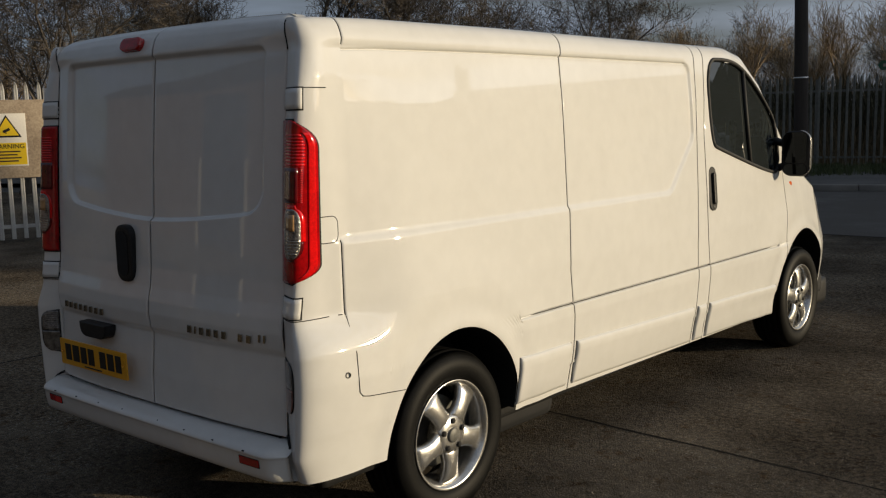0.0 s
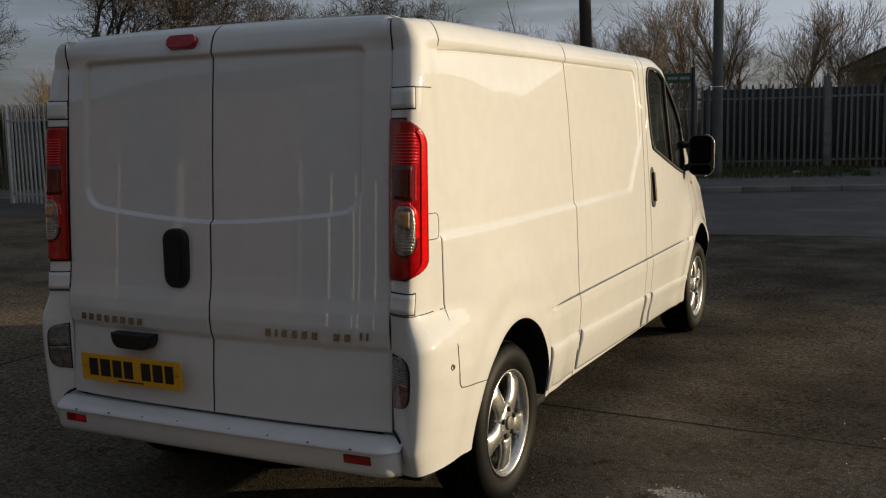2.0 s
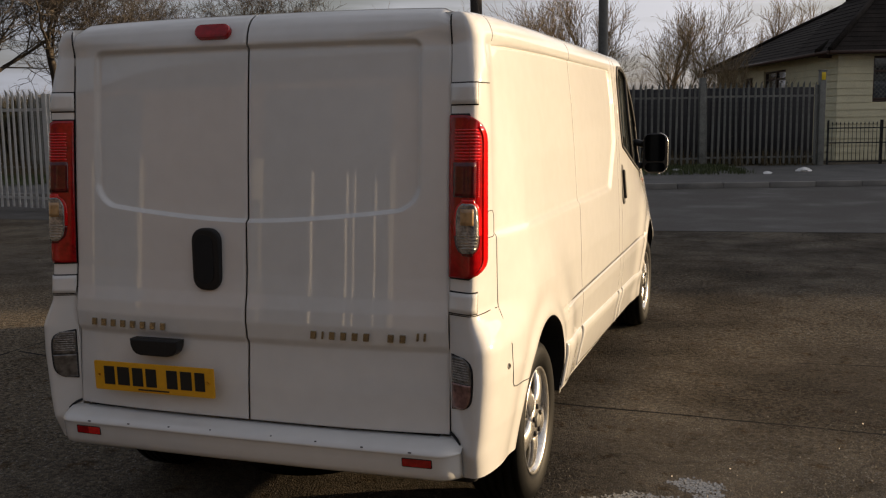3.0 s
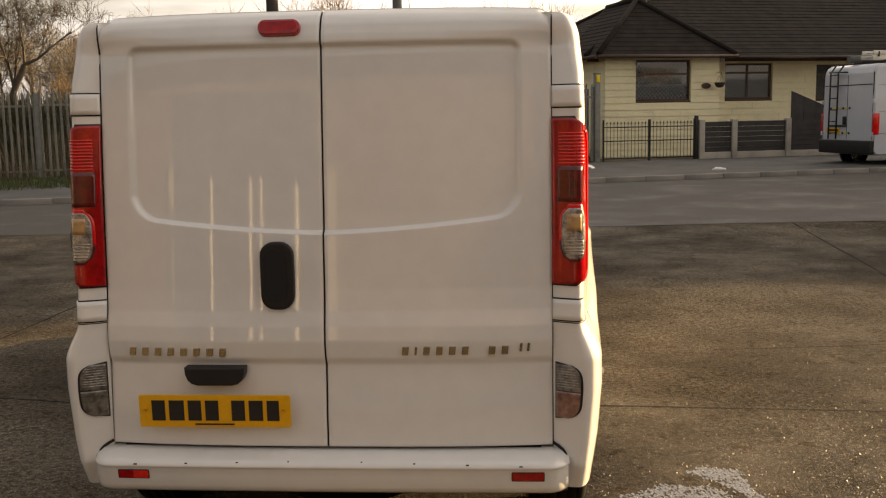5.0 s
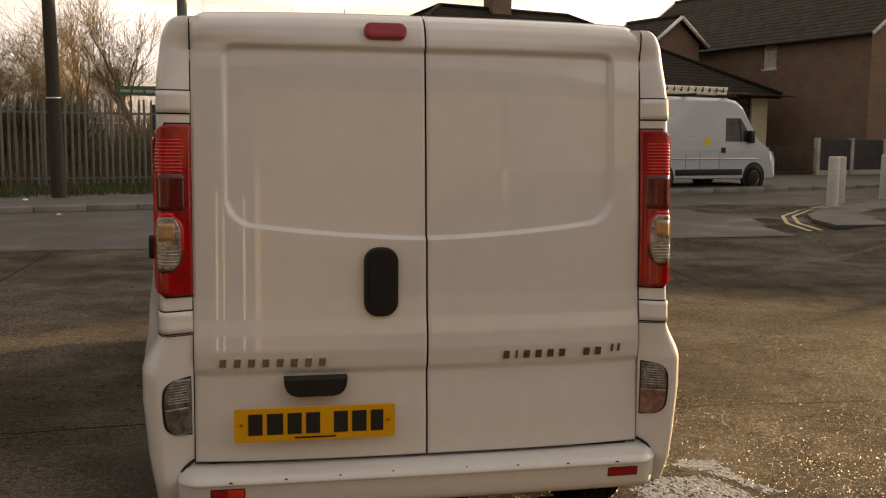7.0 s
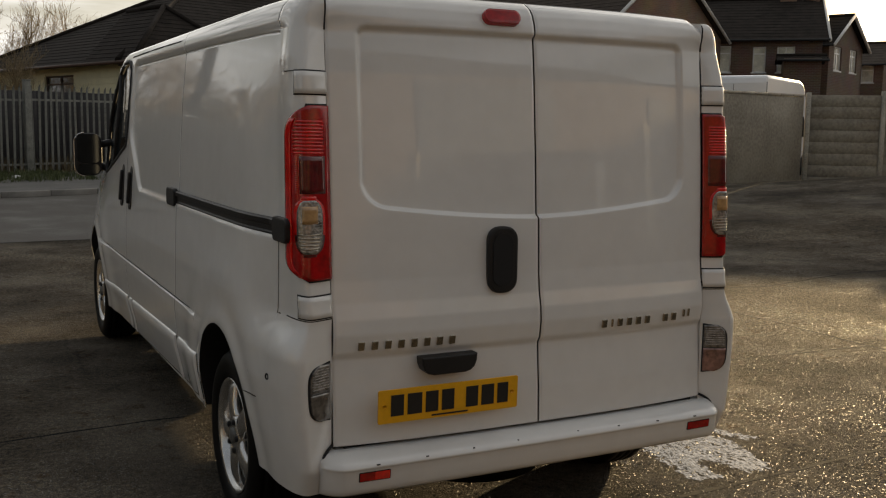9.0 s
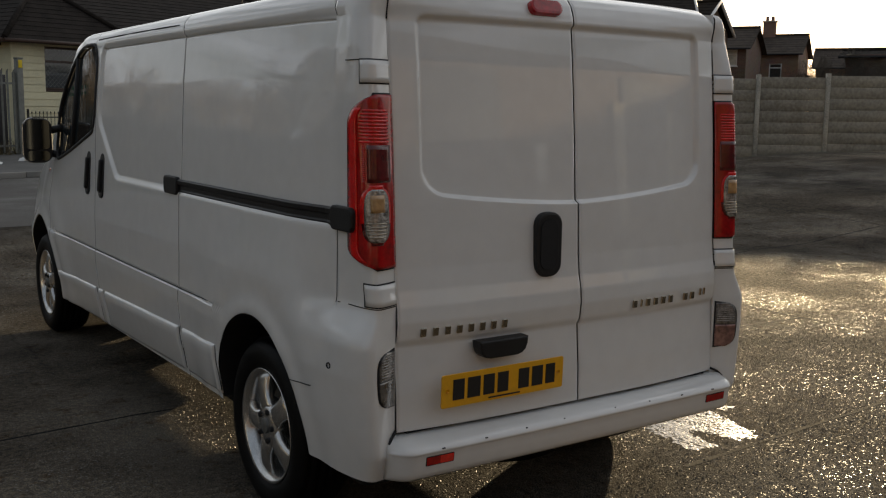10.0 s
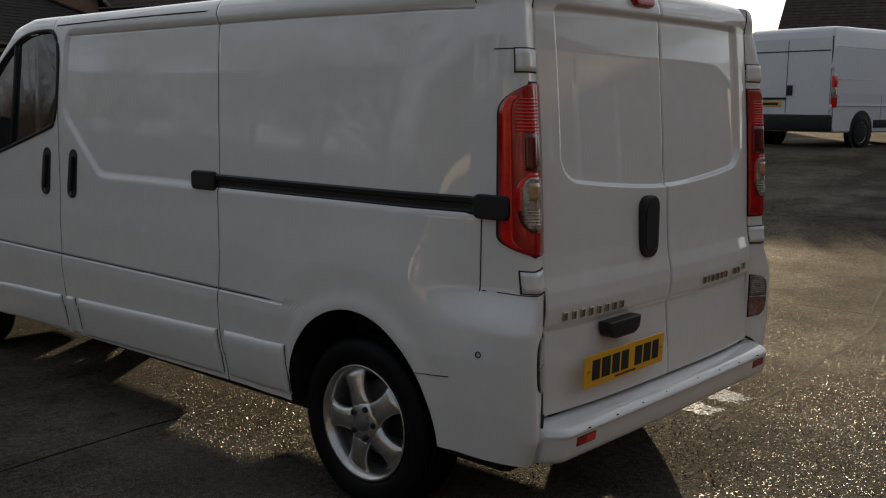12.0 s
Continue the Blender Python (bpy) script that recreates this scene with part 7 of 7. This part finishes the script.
    sh = thing("shed", "dark blue clad shed behind the pale fence", "shed", m=pose(-15.5, 2.0, 0, 0, 0, 63))
    part("wall", box_bm(-5, 2.2, 0, 4.0, 0, 1.75), M["shed"], sh)
    part("roof", box_bm(-5.2, 2.4, -0.2, 4.2, 1.75, 1.83, 0.02), M["slate"], sh)


boundary()


# ---- other vans ----
def simple_wheel(parent, x, y, r, mat_rim, side):
    e = new("wheel")
    e.parent = parent
    e.empty_display_size = 0.1
    e.matrix_basis = pose(x, y, r, 0, 0, 0 if side > 0 else 180)
    part("tyre", lathe([(-0.19, r * 0.62), (-0.2, r * 0.8), (-0.185, r * 0.97), (-0.16, r), (-0.03, r), (-0.005, r * 0.96), (0.005, r * 0.8), (0.0, r * 0.63)], k=32), M["tyre"], e)
    part("rim", lathe([(-0.1, 0.001), (-0.03, 0.05), (-0.02, r * 0.3), (-0.035, r * 0.36), (-0.03, r * 0.52), (-0.01, r * 0.6), (0.0, r * 0.63), (-0.15, r * 0.62)], k=28), mat_rim, e)
    for k in range(5):
        a = 2 * math.pi * k / 5
        # black disc on the closed rim paints the dark inside a vent
        part("vent_hole", lathe([(-0.03, 0.03), (-0.026, 0.028), (-0.026, 0.001)], k=8), M["gap"], e, "", pose(0.0, r * 0.45 * math.cos(a), r * 0.45 * math.sin(a)))


def far_van(name, label, m, L, W, H, wb, paint, low=0.42, ladder=False, old=True):
    """A high-roof panel van; local y runs to its front, rear at 0, x across."""
    t = thing(name, label, "van", m=m)
    hw = W / 2
    prof = [(0.0, 0.42), (0.0, 1.1), (0.0, H - 0.22), (0.04, H - 0.07), (0.16, H - 0.005), (0.6, H), (L - 1.95, H), (L - 1.6, H - 0.06), (L - 1.35, H - 0.22), (L - 0.78, 1.45), (L - 0.62, 1.30), (L - 0.28, 1.1), (L - 0.15, 1.02), (L - 0.03, 0.85), (L, 0.6), (L - 0.03, 0.36), (L - 0.1, 0.30), (0.05, 0.34)]
    bm = bmesh.new()
    rings = []
    secs = [(-1.0, -0.10), (-0.985, -0.03), (-0.93, 0.0), (0.93, 0.0), (0.985, -0.03), (1.0, -0.10)]
    for s, inset in secs:
        ring = []
        for y, z in prof:
            ztop = z + (inset if z > H * 0.75 else 0)
            tap = 1 - 0.06 * max(0, (ztop - 1.1) / (H - 1.1)) - 0.07 * max(0, (y - (L - 0.16)) / 0.16) ** 2
            yy = y + (0.03 if y < 0.1 else 0) * (1 if abs(s) > 0.99 else 0) + (inset * 0.5 if y > L - 1.2 else 0)
            ring.append(bm.verts.new((s * hw * tap, yy, ztop)))
        rings.append(ring)
    k = len(prof)
    for p, q in zip(rings, rings[1:]):
        for j in range(k):
            bm.faces.new((p[j], p[(j + 1) % k], q[(j + 1) % k], q[j]))
    bm.faces.new(rings[0])
    bm.faces.new(rings[-1][::-1])
    for ring in (rings[0], rings[-1]):
        bmesh.ops.connect_verts(bm, verts=[ring[1], ring[11]])
        bmesh.ops.connect_verts(bm, verts=[ring[11], ring[16]])
    bmesh.ops.recalc_face_normals(bm, faces=bm.faces)
    bmesh.ops.bevel(bm, geom=[e for e in bm.edges if len(e.link_faces) == 2 and e.calc_face_angle(0) > 0.5], offset=0.025, segments=2, affect="EDGES")
    for f in bm.faces:
        f.smooth = f.calc_area() < 0.2
    part("body", bm, paint, t, "painted panel van body")
    yr = (wb[0], wb[1])
    for s in (-1, 1):
        for y in yr:
            part("wheel_arch", lathe([(-0.06, 0.41), (0.012, 0.41), (0.014, 0.385), (0.0, 0.38)], k=28), M["black_plastic"], t, "", pose(s * (hw - 0.01), y, 0.36, 0, 0, 0 if s > 0 else 180))
            # black disc on the body side paints the shade inside the arch
            part("arch_dark", lathe([(0.0, 0.385), (0.006, 0.38), (0.007, 0.001)], k=28), M["gap"], t, "", pose(s * (hw - 0.004), y, 0.36, 0, 0, 0 if s > 0 else 180))
            simple_wheel(t, s * (hw + 0.01), y, 0.33, M["alloy"], s)
        part("side_moulding", box_bm(min(s * (hw - 0.01), s * (hw + 0.012)), max(s * (hw - 0.01), s * (hw + 0.012)), wb[0] + 0.45, wb[1] - 0.45, low, low + 0.16, 0.006), M["black_plastic"], t)
        tapx = lambda z: hw * (1 - 0.06 * max(0, (z - 1.1) / (H - 1.1)))
        # cab window
        poly = [(L - 2.0, 1.32), (L - 1.0, 1.32), (L - 1.02, 1.42), (L - 1.45, 1.95), (L - 1.98, 1.95)]
        bm = bmesh.new()
        vs = [bm.verts.new((s * (tapx(z) + 0.006), y, z)) for y, z in poly]
        f = bm.faces.new(vs)
        r = bmesh.ops.extrude_face_region(bm, geom=[f])
        bmesh.ops.translate(bm, verts=[v for v in r["geom"] if isinstance(v, bmesh.types.BMVert)], vec=(-s * 0.02, 0, 0))
        bmesh.ops.recalc_face_normals(bm, faces=bm.faces)
        part("cab_window", bm, M["pane"], t, "dark cab side window")
        part("window_bar", tube([(s * (tapx(1.35) + 0.008), L - 1.42, 1.32), (s * (tapx(1.9) + 0.008), L - 1.5, 1.94)], 0.015, 5), M["rubber"], t)
        part("door_mirror", box_bm(s * (hw + 0.02) - 0.09, s * (hw + 0.02) + 0.13 * 1 if s > 0 else s * (hw + 0.02) + 0.09, L - 1.2, L - 1.05, 1.28, 1.62, 0.03), M["black_plastic"], t)
        part("door_handle", box_bm(min(s * hw, s * (hw + 0.02)), max(s * hw, s * (hw + 0.02)), L - 2.15, L - 2.0, 1.02, 1.16, 0.006), M["black_plastic"], t)
        for y in (L - 2.2, L - 2.9, 1.75):
            part("panel_gap", box_bm(min(s * (hw - 0.02), s * (hw + 0.001)), max(s * (hw - 0.02), s * (hw + 0.001)), y - 0.004, y + 0.004, 0.5, 1.1), M["gap"], t)
        for z in (1.36, 1.98):
            part("side_rib", tube([(s * (tapx(z) + 0.001), 0.12, z), (s * (tapx(z) + 0.001), L - 2.15, z)], 0.007, 6), paint, t)
        part("side_rib", tube([(s * (hw + 0.001), 0.12, 0.86), (s * (hw + 0.001), L - 0.75, 0.86)], 0.018, 8), paint, t)
        # tail lights
        part("tail_light", box_bm(s * hw - 0.05 if s > 0 else s * hw - 0.008, s * hw + 0.008 if s > 0 else s * hw + 0.05, -0.012, 0.14, 0.82, 1.32 if old else 1.42, 0.012), M["red_lens"], t, "red tail light")
        if not old:
            part("clear_band", box_bm(s * hw - 0.04 if s > 0 else s * hw - 0.012, s * hw + 0.012 if s > 0 else s * hw + 0.04, -0.016, 0.1, 1.0, 1.2, 0.006), M["clear_lens"], t)
    part("rear_bumper", box_bm(-hw * 0.98, hw * 0.98, -0.09, 0.12, 0.36, 0.68, 0.03), M["black_plastic"], t, "dark rear bumper")
    part("door_gap", box_bm(-0.006, 0.006, -0.006, 0.02, 0.7, H - 0.25), M["gap"], t)
    for s in (-1, 1):
        part("door_outline", box_bm(s * hw * 0.93 - 0.005, s * hw * 0.93 + 0.005, -0.004, 0.02, 0.7, H - 0.2), M["gap"], t)
        part("hinge", box_bm(s * hw * 0.96 - 0.03, s * hw * 0.96 + 0.03, -0.03, 0.02, 1.55, 1.65, 0.008), paint, t)
        part("hinge", box_bm(s * hw * 0.96 - 0.03, s * hw * 0.96 + 0.03, -0.03, 0.02, 0.78, 0.88, 0.008), paint, t)
    part("door_step", box_bm(-hw * 0.9, hw * 0.9, -0.006, 0.02, H * 0.8, H * 0.8 + 0.02), M["gap"], t)
    part("lock_handle", box_bm(0.02 if not old else -0.14, 0.14 if not old else -0.02, -0.03, 0.0, 1.05, 1.25, 0.01), M["black_plastic"], t)
    pl = part("number_plate", box_bm(-0.62, -0.1, -0.014, 0.0, 0.83, 0.94, 0.002) if not old else box_bm(-0.78, -0.26, -0.014, 0.0, 0.86, 0.97, 0.002), M["plate"], t, "yellow number plate with plain bars")
    part("plate_bars", box_bm(-0.56, -0.16, -0.017, -0.0135, 0.86, 0.91) if not old else box_bm(-0.72, -0.32, -0.017, -0.0135, 0.89, 0.94), M["plate_ink"], pl)
    part("plate_lamp", box_bm(-0.7, 0.0, -0.03, 0.0, 1.0 if old else 0.97, 1.04 if old else 1.01, 0.006), M["black_plastic"], t)
    ws = [(-0.82 * hw, L - 0.80, 1.45), (0.82 * hw, L - 0.80, 1.45), (0.78 * hw, L - 1.33, H - 0.28), (-0.78 * hw, L - 1.33, H - 0.28)]
    part("windscreen", mesh_from([Vector(p) + Vector((0, 0.02, 0.015)) for p in ws], [(0, 1, 2, 3)]), M["pane"], t)
    if ladder:
        for x in (-0.25, -0.55):
            part("ladder_rail", tube([(x, -0.12, 0.7), (x, -0.10, H - 0.18), (x, 0.06, H + 0.02)], 0.022, 6), M["black_iron"], t, "black rear ladder rail")
        for i in range(6):
            part("ladder_rung", tube([(-0.55, -0.11, 0.85 + 0.28 * i), (-0.25, -0.11, 0.85 + 0.28 * i)], 0.014, 5), M["black_iron"], t)
        part("ladder_head", tube([(-0.6, -0.1, H - 0.16), (0.1, -0.1, H - 0.18)], 0.02, 5), M["black_iron"], t)
        for z in (0.82, 1.42):
            for i in range(7):
                part("hazard_stripe", box_bm(-0.66 + i * 0.12, -0.60 + i * 0.12, -0.012, -0.002, z, z + 0.05), M["sign_yellow"] if i % 2 else M["plate_ink"], t)
        part("side_sticker", box_bm(hw * 0.965, hw * 0.996, L - 2.75, L - 2.55, 1.2, 1.42), M["sign_yellow"], t)
    return t


def ladder_load(m):
    t = thing("ladder_stack", "stack of aluminium ladders on the van roof rack", "ladder", m=m)
    for k in range(2):
        for x in (-0.2, 0.2):
            part("stile", box_bm(x - 0.02 + k * 0.03, x + 0.02 + k * 0.03, 0.0, 3.3, 0.09 + k * 0.11, 0.18 + k * 0.11, 0.004), M["aluminium"], t)
        for i in range(12):
            part("rung", tube([(-0.2, 0.15 + i * 0.27, 0.135 + k * 0.11), (0.2, 0.15 + i * 0.27, 0.135 + k * 0.11)], 0.016, 5), M["aluminium"], t)
    for i in range(13):
        part("rung_end", box_bm(0.222, 0.256, 0.12 + i * 0.25, 0.16 + i * 0.25, 0.15, 0.27), M["plate_ink"], t)
    for y in (0.3, 1.6, 3.0):
        part("roof_bar", box_bm(-0.85, 0.85, y - 0.03, y + 0.03, 0.0, 0.07, 0.01), M["black_iron"], t)
    part("rolled_sheet", tube([(-0.6, -0.05, 0.12), (-0.55, 0.5, 0.14), (-0.5, 0.9, 0.12)], 0.1, 10), M["steel_pole"], t)


VAN2 = street_pose(14.95, 17.95, -90)
far_van("works_van", "grey-white high-roof works van parked by the kerb", VAN2, 5.15, 2.0, 2.48, (0.95, 4.25), M["van_grey"], ladder=True)
ladder_load(VAN2 @ pose(0.45, 0.15, 2.49))
far_van("delivery_van", "white high-roof delivery van parked across the yard", pose(16.06, 6.5, ground_z(6.7, 16.3) - 0.02, 0, 0, -100.7), 5.6, 2.05, 2.37, (1.05, 4.5), M["van_white"], old=False)
far_van("box_van", "white high-roof van behind the yard wall", pose(18.2, 18.8, -0.03, 0, 0, -60), 5.6, 2.0, 3.05, (1.0, 4.3), M["van_white"], old=False)


# ---- litter ----
def litter():
    rnd = random.Random(3)
    for x, y, s in ((5.3, 20.0, 0.16), (1.6, 20.2, 0.12), (2.4, 21.2, 0.2), (-0.4, 20.9, 0.16), (-5.6, 17.6, 0.08), (-4.9, 17.3, 0.07), (-7.4, 16.9, 0.1), (-3.9, 15.2, 0.06)):
        bm = bmesh.new()
        bmesh.ops.create_icosphere(bm, subdivisions=2, radius=s)
        for v in bm.verts:
            v.co *= rnd.uniform(0.6, 1.1)
            v.co.z = abs(v.co.z) * 0.45
        p = part("litter", bm, M["litter"], None, "", pose(x, y, ground_z(y) + (0.11 if y > 17 + 0.32 * x else 0.005)))
        tagged(p, "crumpled white scrap of litter on the verge", "litter", "litter on the verge")


litter()


# ---- trees, scrub and grass ----
def tree_mesh(seed, height, spread, levels=5, upright=0.35, twig=0.006):
    rnd = np.random.RandomState(seed)
    trunkV, trunkF, V, F = [], [], [], []

    def add(p, q, r0, r1, k, trunk):
        VV, FF = (trunkV, trunkF) if trunk else (V, F)
        d = q - p
        L = np.linalg.norm(d)
        if L < 1e-6:
            return
        d = d / L
        a = np.cross(d, [0, 0, 1.0]) if abs(d[2]) < 0.95 else np.cross(d, [1.0, 0, 0])
        a /= np.linalg.norm(a)
        b = np.cross(d, a)
        o = len(VV)
        for c, r in ((p, r0), (q, r1)):
            for j in range(k):
                t = 2 * math.pi * j / k
                VV.append(c + r * (a * math.cos(t) + b * math.sin(t)))
        for j in range(k):
            FF.append((o + j, o + (j + 1) % k, o + k + (j + 1) % k, o + k + j))

    def grow(p, d, length, r, level):
        n = 4 if level < 2 else 3
        seg = length / n
        k = 7 if level == 0 else (5 if level == 1 else 3)
        for i in range(n):
            d = d + rnd.normal(0, 0.10 + 0.05 * level, 3) + np.array([0, 0, 0.05 + 0.04 * upright])
            d = d / np.linalg.norm(d)
            q = p + d * seg
            r2 = max(twig, r * (0.88 if level == 0 else 0.78))
            add(p, q, r, r2, k, level == 0)
            p, r = q, r2
            if level < levels and (i > 0 or level > 0):
                kids = [2, 2, 2, 2, 2, 2][level] if i < n - 1 else 2
                for _ in range(kids if rnd.rand() < (0.85, 0.85, 0.8, 0.55, 0.5, 0.5)[level] else 1):
                    side = rnd.normal(0, 1, 3)
                    side -= side.dot(d) * d
                    side /= np.linalg.norm(side) + 1e-9
                    ang = rnd.uniform(0.45, 0.95) * (1 - 0.35 * upright)
                    nd = d * math.cos(ang) + side * math.sin(ang) * spread
                    nd[2] += 0.18 * upright
                    nd /= np.linalg.norm(nd)
                    grow(p.copy(), nd, length * rnd.uniform(0.5, 0.72), max(twig, r * rnd.uniform(0.45, 0.65)), level + 1)

    grow(np.array([0.0, 0, -0.15]), np.array([rnd.normal(0, 0.05), rnd.normal(0, 0.05), 1.0]), height * 0.5, height * 0.022, 0)
    top = max(v[2] for v in V)
    s = height / top
    return mesh_from([np.array(v) * s for v in trunkV], trunkF, True, "trunk"), mesh_from([np.array(v) * s for v in V], F, False, "crown")


def trees():
    kinds = []
    for seed, h, sp, up, mat in ((1, 9.0, 1.0, 0.3, "bark"), (2, 8.5, 1.1, 0.25, "bark"), (3, 8.0, 0.7, 0.9, "bark_warm"), (5, 7.0, 0.65, 1.0, "bark_warm")):
        tr, cr = tree_mesh(seed, h, sp, 5 if seed < 3 else 4, up)
        kinds.append((tr, cr, M[mat]))
    made = {}
    rnd = random.Random(11)
    spots = []
    for az, dist, kind, s in ((-72, 29, 1, 0.95), (-66, 27, 0, 1.0), (-61, 24, 1, 0.9), (-55.5, 28, 1, 0.8), (-51, 30, 0, 0.85), (-44, 29, 0, 1.0), (-39.5, 31, 1, 1.0), (-36, 34, 0, 0.85), (-30.5, 36, 1, 1.0),
                              (-78, 32, 1, 1.0), (-84, 28, 0, 1.0), (-92, 30, 1, 1.0),
                              (-27, 50, 2, 0.85), (-24.5, 52, 3, 0.95), (-22, 49, 2, 0.85), (-19.5, 52, 3, 0.95), (-17, 48, 2, 0.85), (-14, 42, 2, 0.95), (-11, 46, 2, 1.0), (-8.5, 44, 3, 1.1), (-6, 47, 2, 1.0), (-3.5, 45, 3, 1.0),
                              (-1, 48, 2, 1.0), (1.5, 50, 3, 1.0), (-12.5, 38, 3, 0.75), (-34, 48, 3, 0.8), (-48, 48, 3, 0.8), (-58, 44, 3, 0.8), (-69, 44, 2, 0.8),
                              (-15.5, 62, 0, 0.85), (-19, 60, 1, 0.85), (-22.5, 63, 0, 0.85), (-26, 60, 1, 0.85), (-12.5, 64, 1, 0.8), (-9.5, 60, 0, 0.85)):
        x, y = polar(az, dist, 1.5, -2.5)
        spots.append((x, y, kind, s))
    for az, dist, kind, sc in ((59.05, 47, 0, 0.58), (58.7, 48, 1, 0.54), (59.3, 46, 0, 0.5), (58.9, 47.5, 3, 0.62), (55.0, 50, 1, 0.58), (55.4, 51, 0, 0.52), (57.2, 49, 1, 0.52), (56.3, 50, 0, 0.5)):
        x, y = polar(az, dist, -2.5, -2.4)
        spots.append((x, y, kind, sc))
    for _ in range(46):
        x, y = polar(rnd.uniform(-68, 4), rnd.uniform(33, 46), 1.5, -2.5)
        spots.append((x, y, rnd.choice((2, 3, 3)), rnd.uniform(0.34, 0.62)))
    for x, y, kind, s in spots:
        m = pose(x, y, ground_z(y) + 0.08, 0, 0, rnd.uniform(0, 360)) @ Matrix.Scale(s * rnd.uniform(0.93, 1.07), 4)
        if kind in made:
            base = made[kind]
            c = thing("tree", base["label"], "tree", "bare winter trees", m)
            for ch in base.children:
                part(ch.name.split(".")[0], ch.data, None, c)
        else:
            tr, cr, mat = kinds[kind]
            t = thing("tree", ("bare winter tree with a broad twiggy crown", "bare winter tree with wide spreading limbs", "slender bare willow with golden upright twigs", "young bare willow with reddish twigs")[kind], "tree", "bare winter trees", m)
            part("trunk", tr, mat, t)
            part("crown", cr, mat, t)
            made[kind] = t


trees()


def tufts(name, label, cat, n, area, h, w, mat, seed, lift=0.1):
    """Many thin upright blades, scattered by area(rnd) -> x, y."""
    rnd = np.random.RandomState(seed)
    V, F = [], []
    for _ in range(n):
        x, y = area(rnd)
        z = ground_z(y) + lift
        for b in range(5):
            a, hh = rnd.uniform(0, 6.28), h * rnd.uniform(0.4, 1.2)
            lean = rnd.uniform(0.1, 0.6) * hh
            dx, dy = math.cos(a), math.sin(a)
            ox, oy = x + rnd.normal(0, 0.08), y + rnd.normal(0, 0.08)
            o = len(V)
            V += [(ox - dy * w, oy + dx * w, z), (ox + dy * w, oy - dx * w, z), (ox + dx * lean * 0.4 + dy * w * 0.7, oy + dy * lean * 0.4 - dx * w * 0.7, z + hh * 0.6), (ox + dx * lean * 0.4 - dy * w * 0.7, oy + dy * lean * 0.4 + dx * w * 0.7, z + hh * 0.6), (ox + dx * lean, oy + dy * lean, z + hh)]
            F += [(o, o + 1, o + 2, o + 3), (o + 3, o + 2, o + 4)]
    ob = part(name, mesh_from(V, F), mat, None)
    tagged(ob, label, cat, "", "stuff")


def band(u0, u1, v0, v1):
    def f(r):
        p = street(r.uniform(u0, u1), v0 + (v1 - v0) * r.rand() ** 0.8)
        return p.x, p.y
    return f


tufts("verge_grass", "short green grass on the verge by the fence", "grass", 5200, band(-16, 7.5, 18.6, 21.8), 0.12, 0.008, M["grass"], 2, 0.11)
tufts("fence_weeds", "taller weeds along the foot of the fence", "weeds", 1500, band(-16, 10, 21.5, 23.2), 0.42, 0.008, M["scrub"], 3)
tufts("scrub", "dry brown scrub and brambles on the waste ground", "scrub", 8000, band(-36, 9, 23.4, 38), 1.25, 0.012, M["scrub"], 4)
tufts("thicket", "dense brown thicket below the trees", "thicket", 12000, band(-60, 10, 34, 58), 2.5, 0.012, M["bark_warm"], 5)
tufts("bramble_bank", "dark bank of brambles behind the steel fence", "brambles", 6500, band(-34, 3.5, 26.0, 31), 2.0, 0.035, M["bramble"], 6)
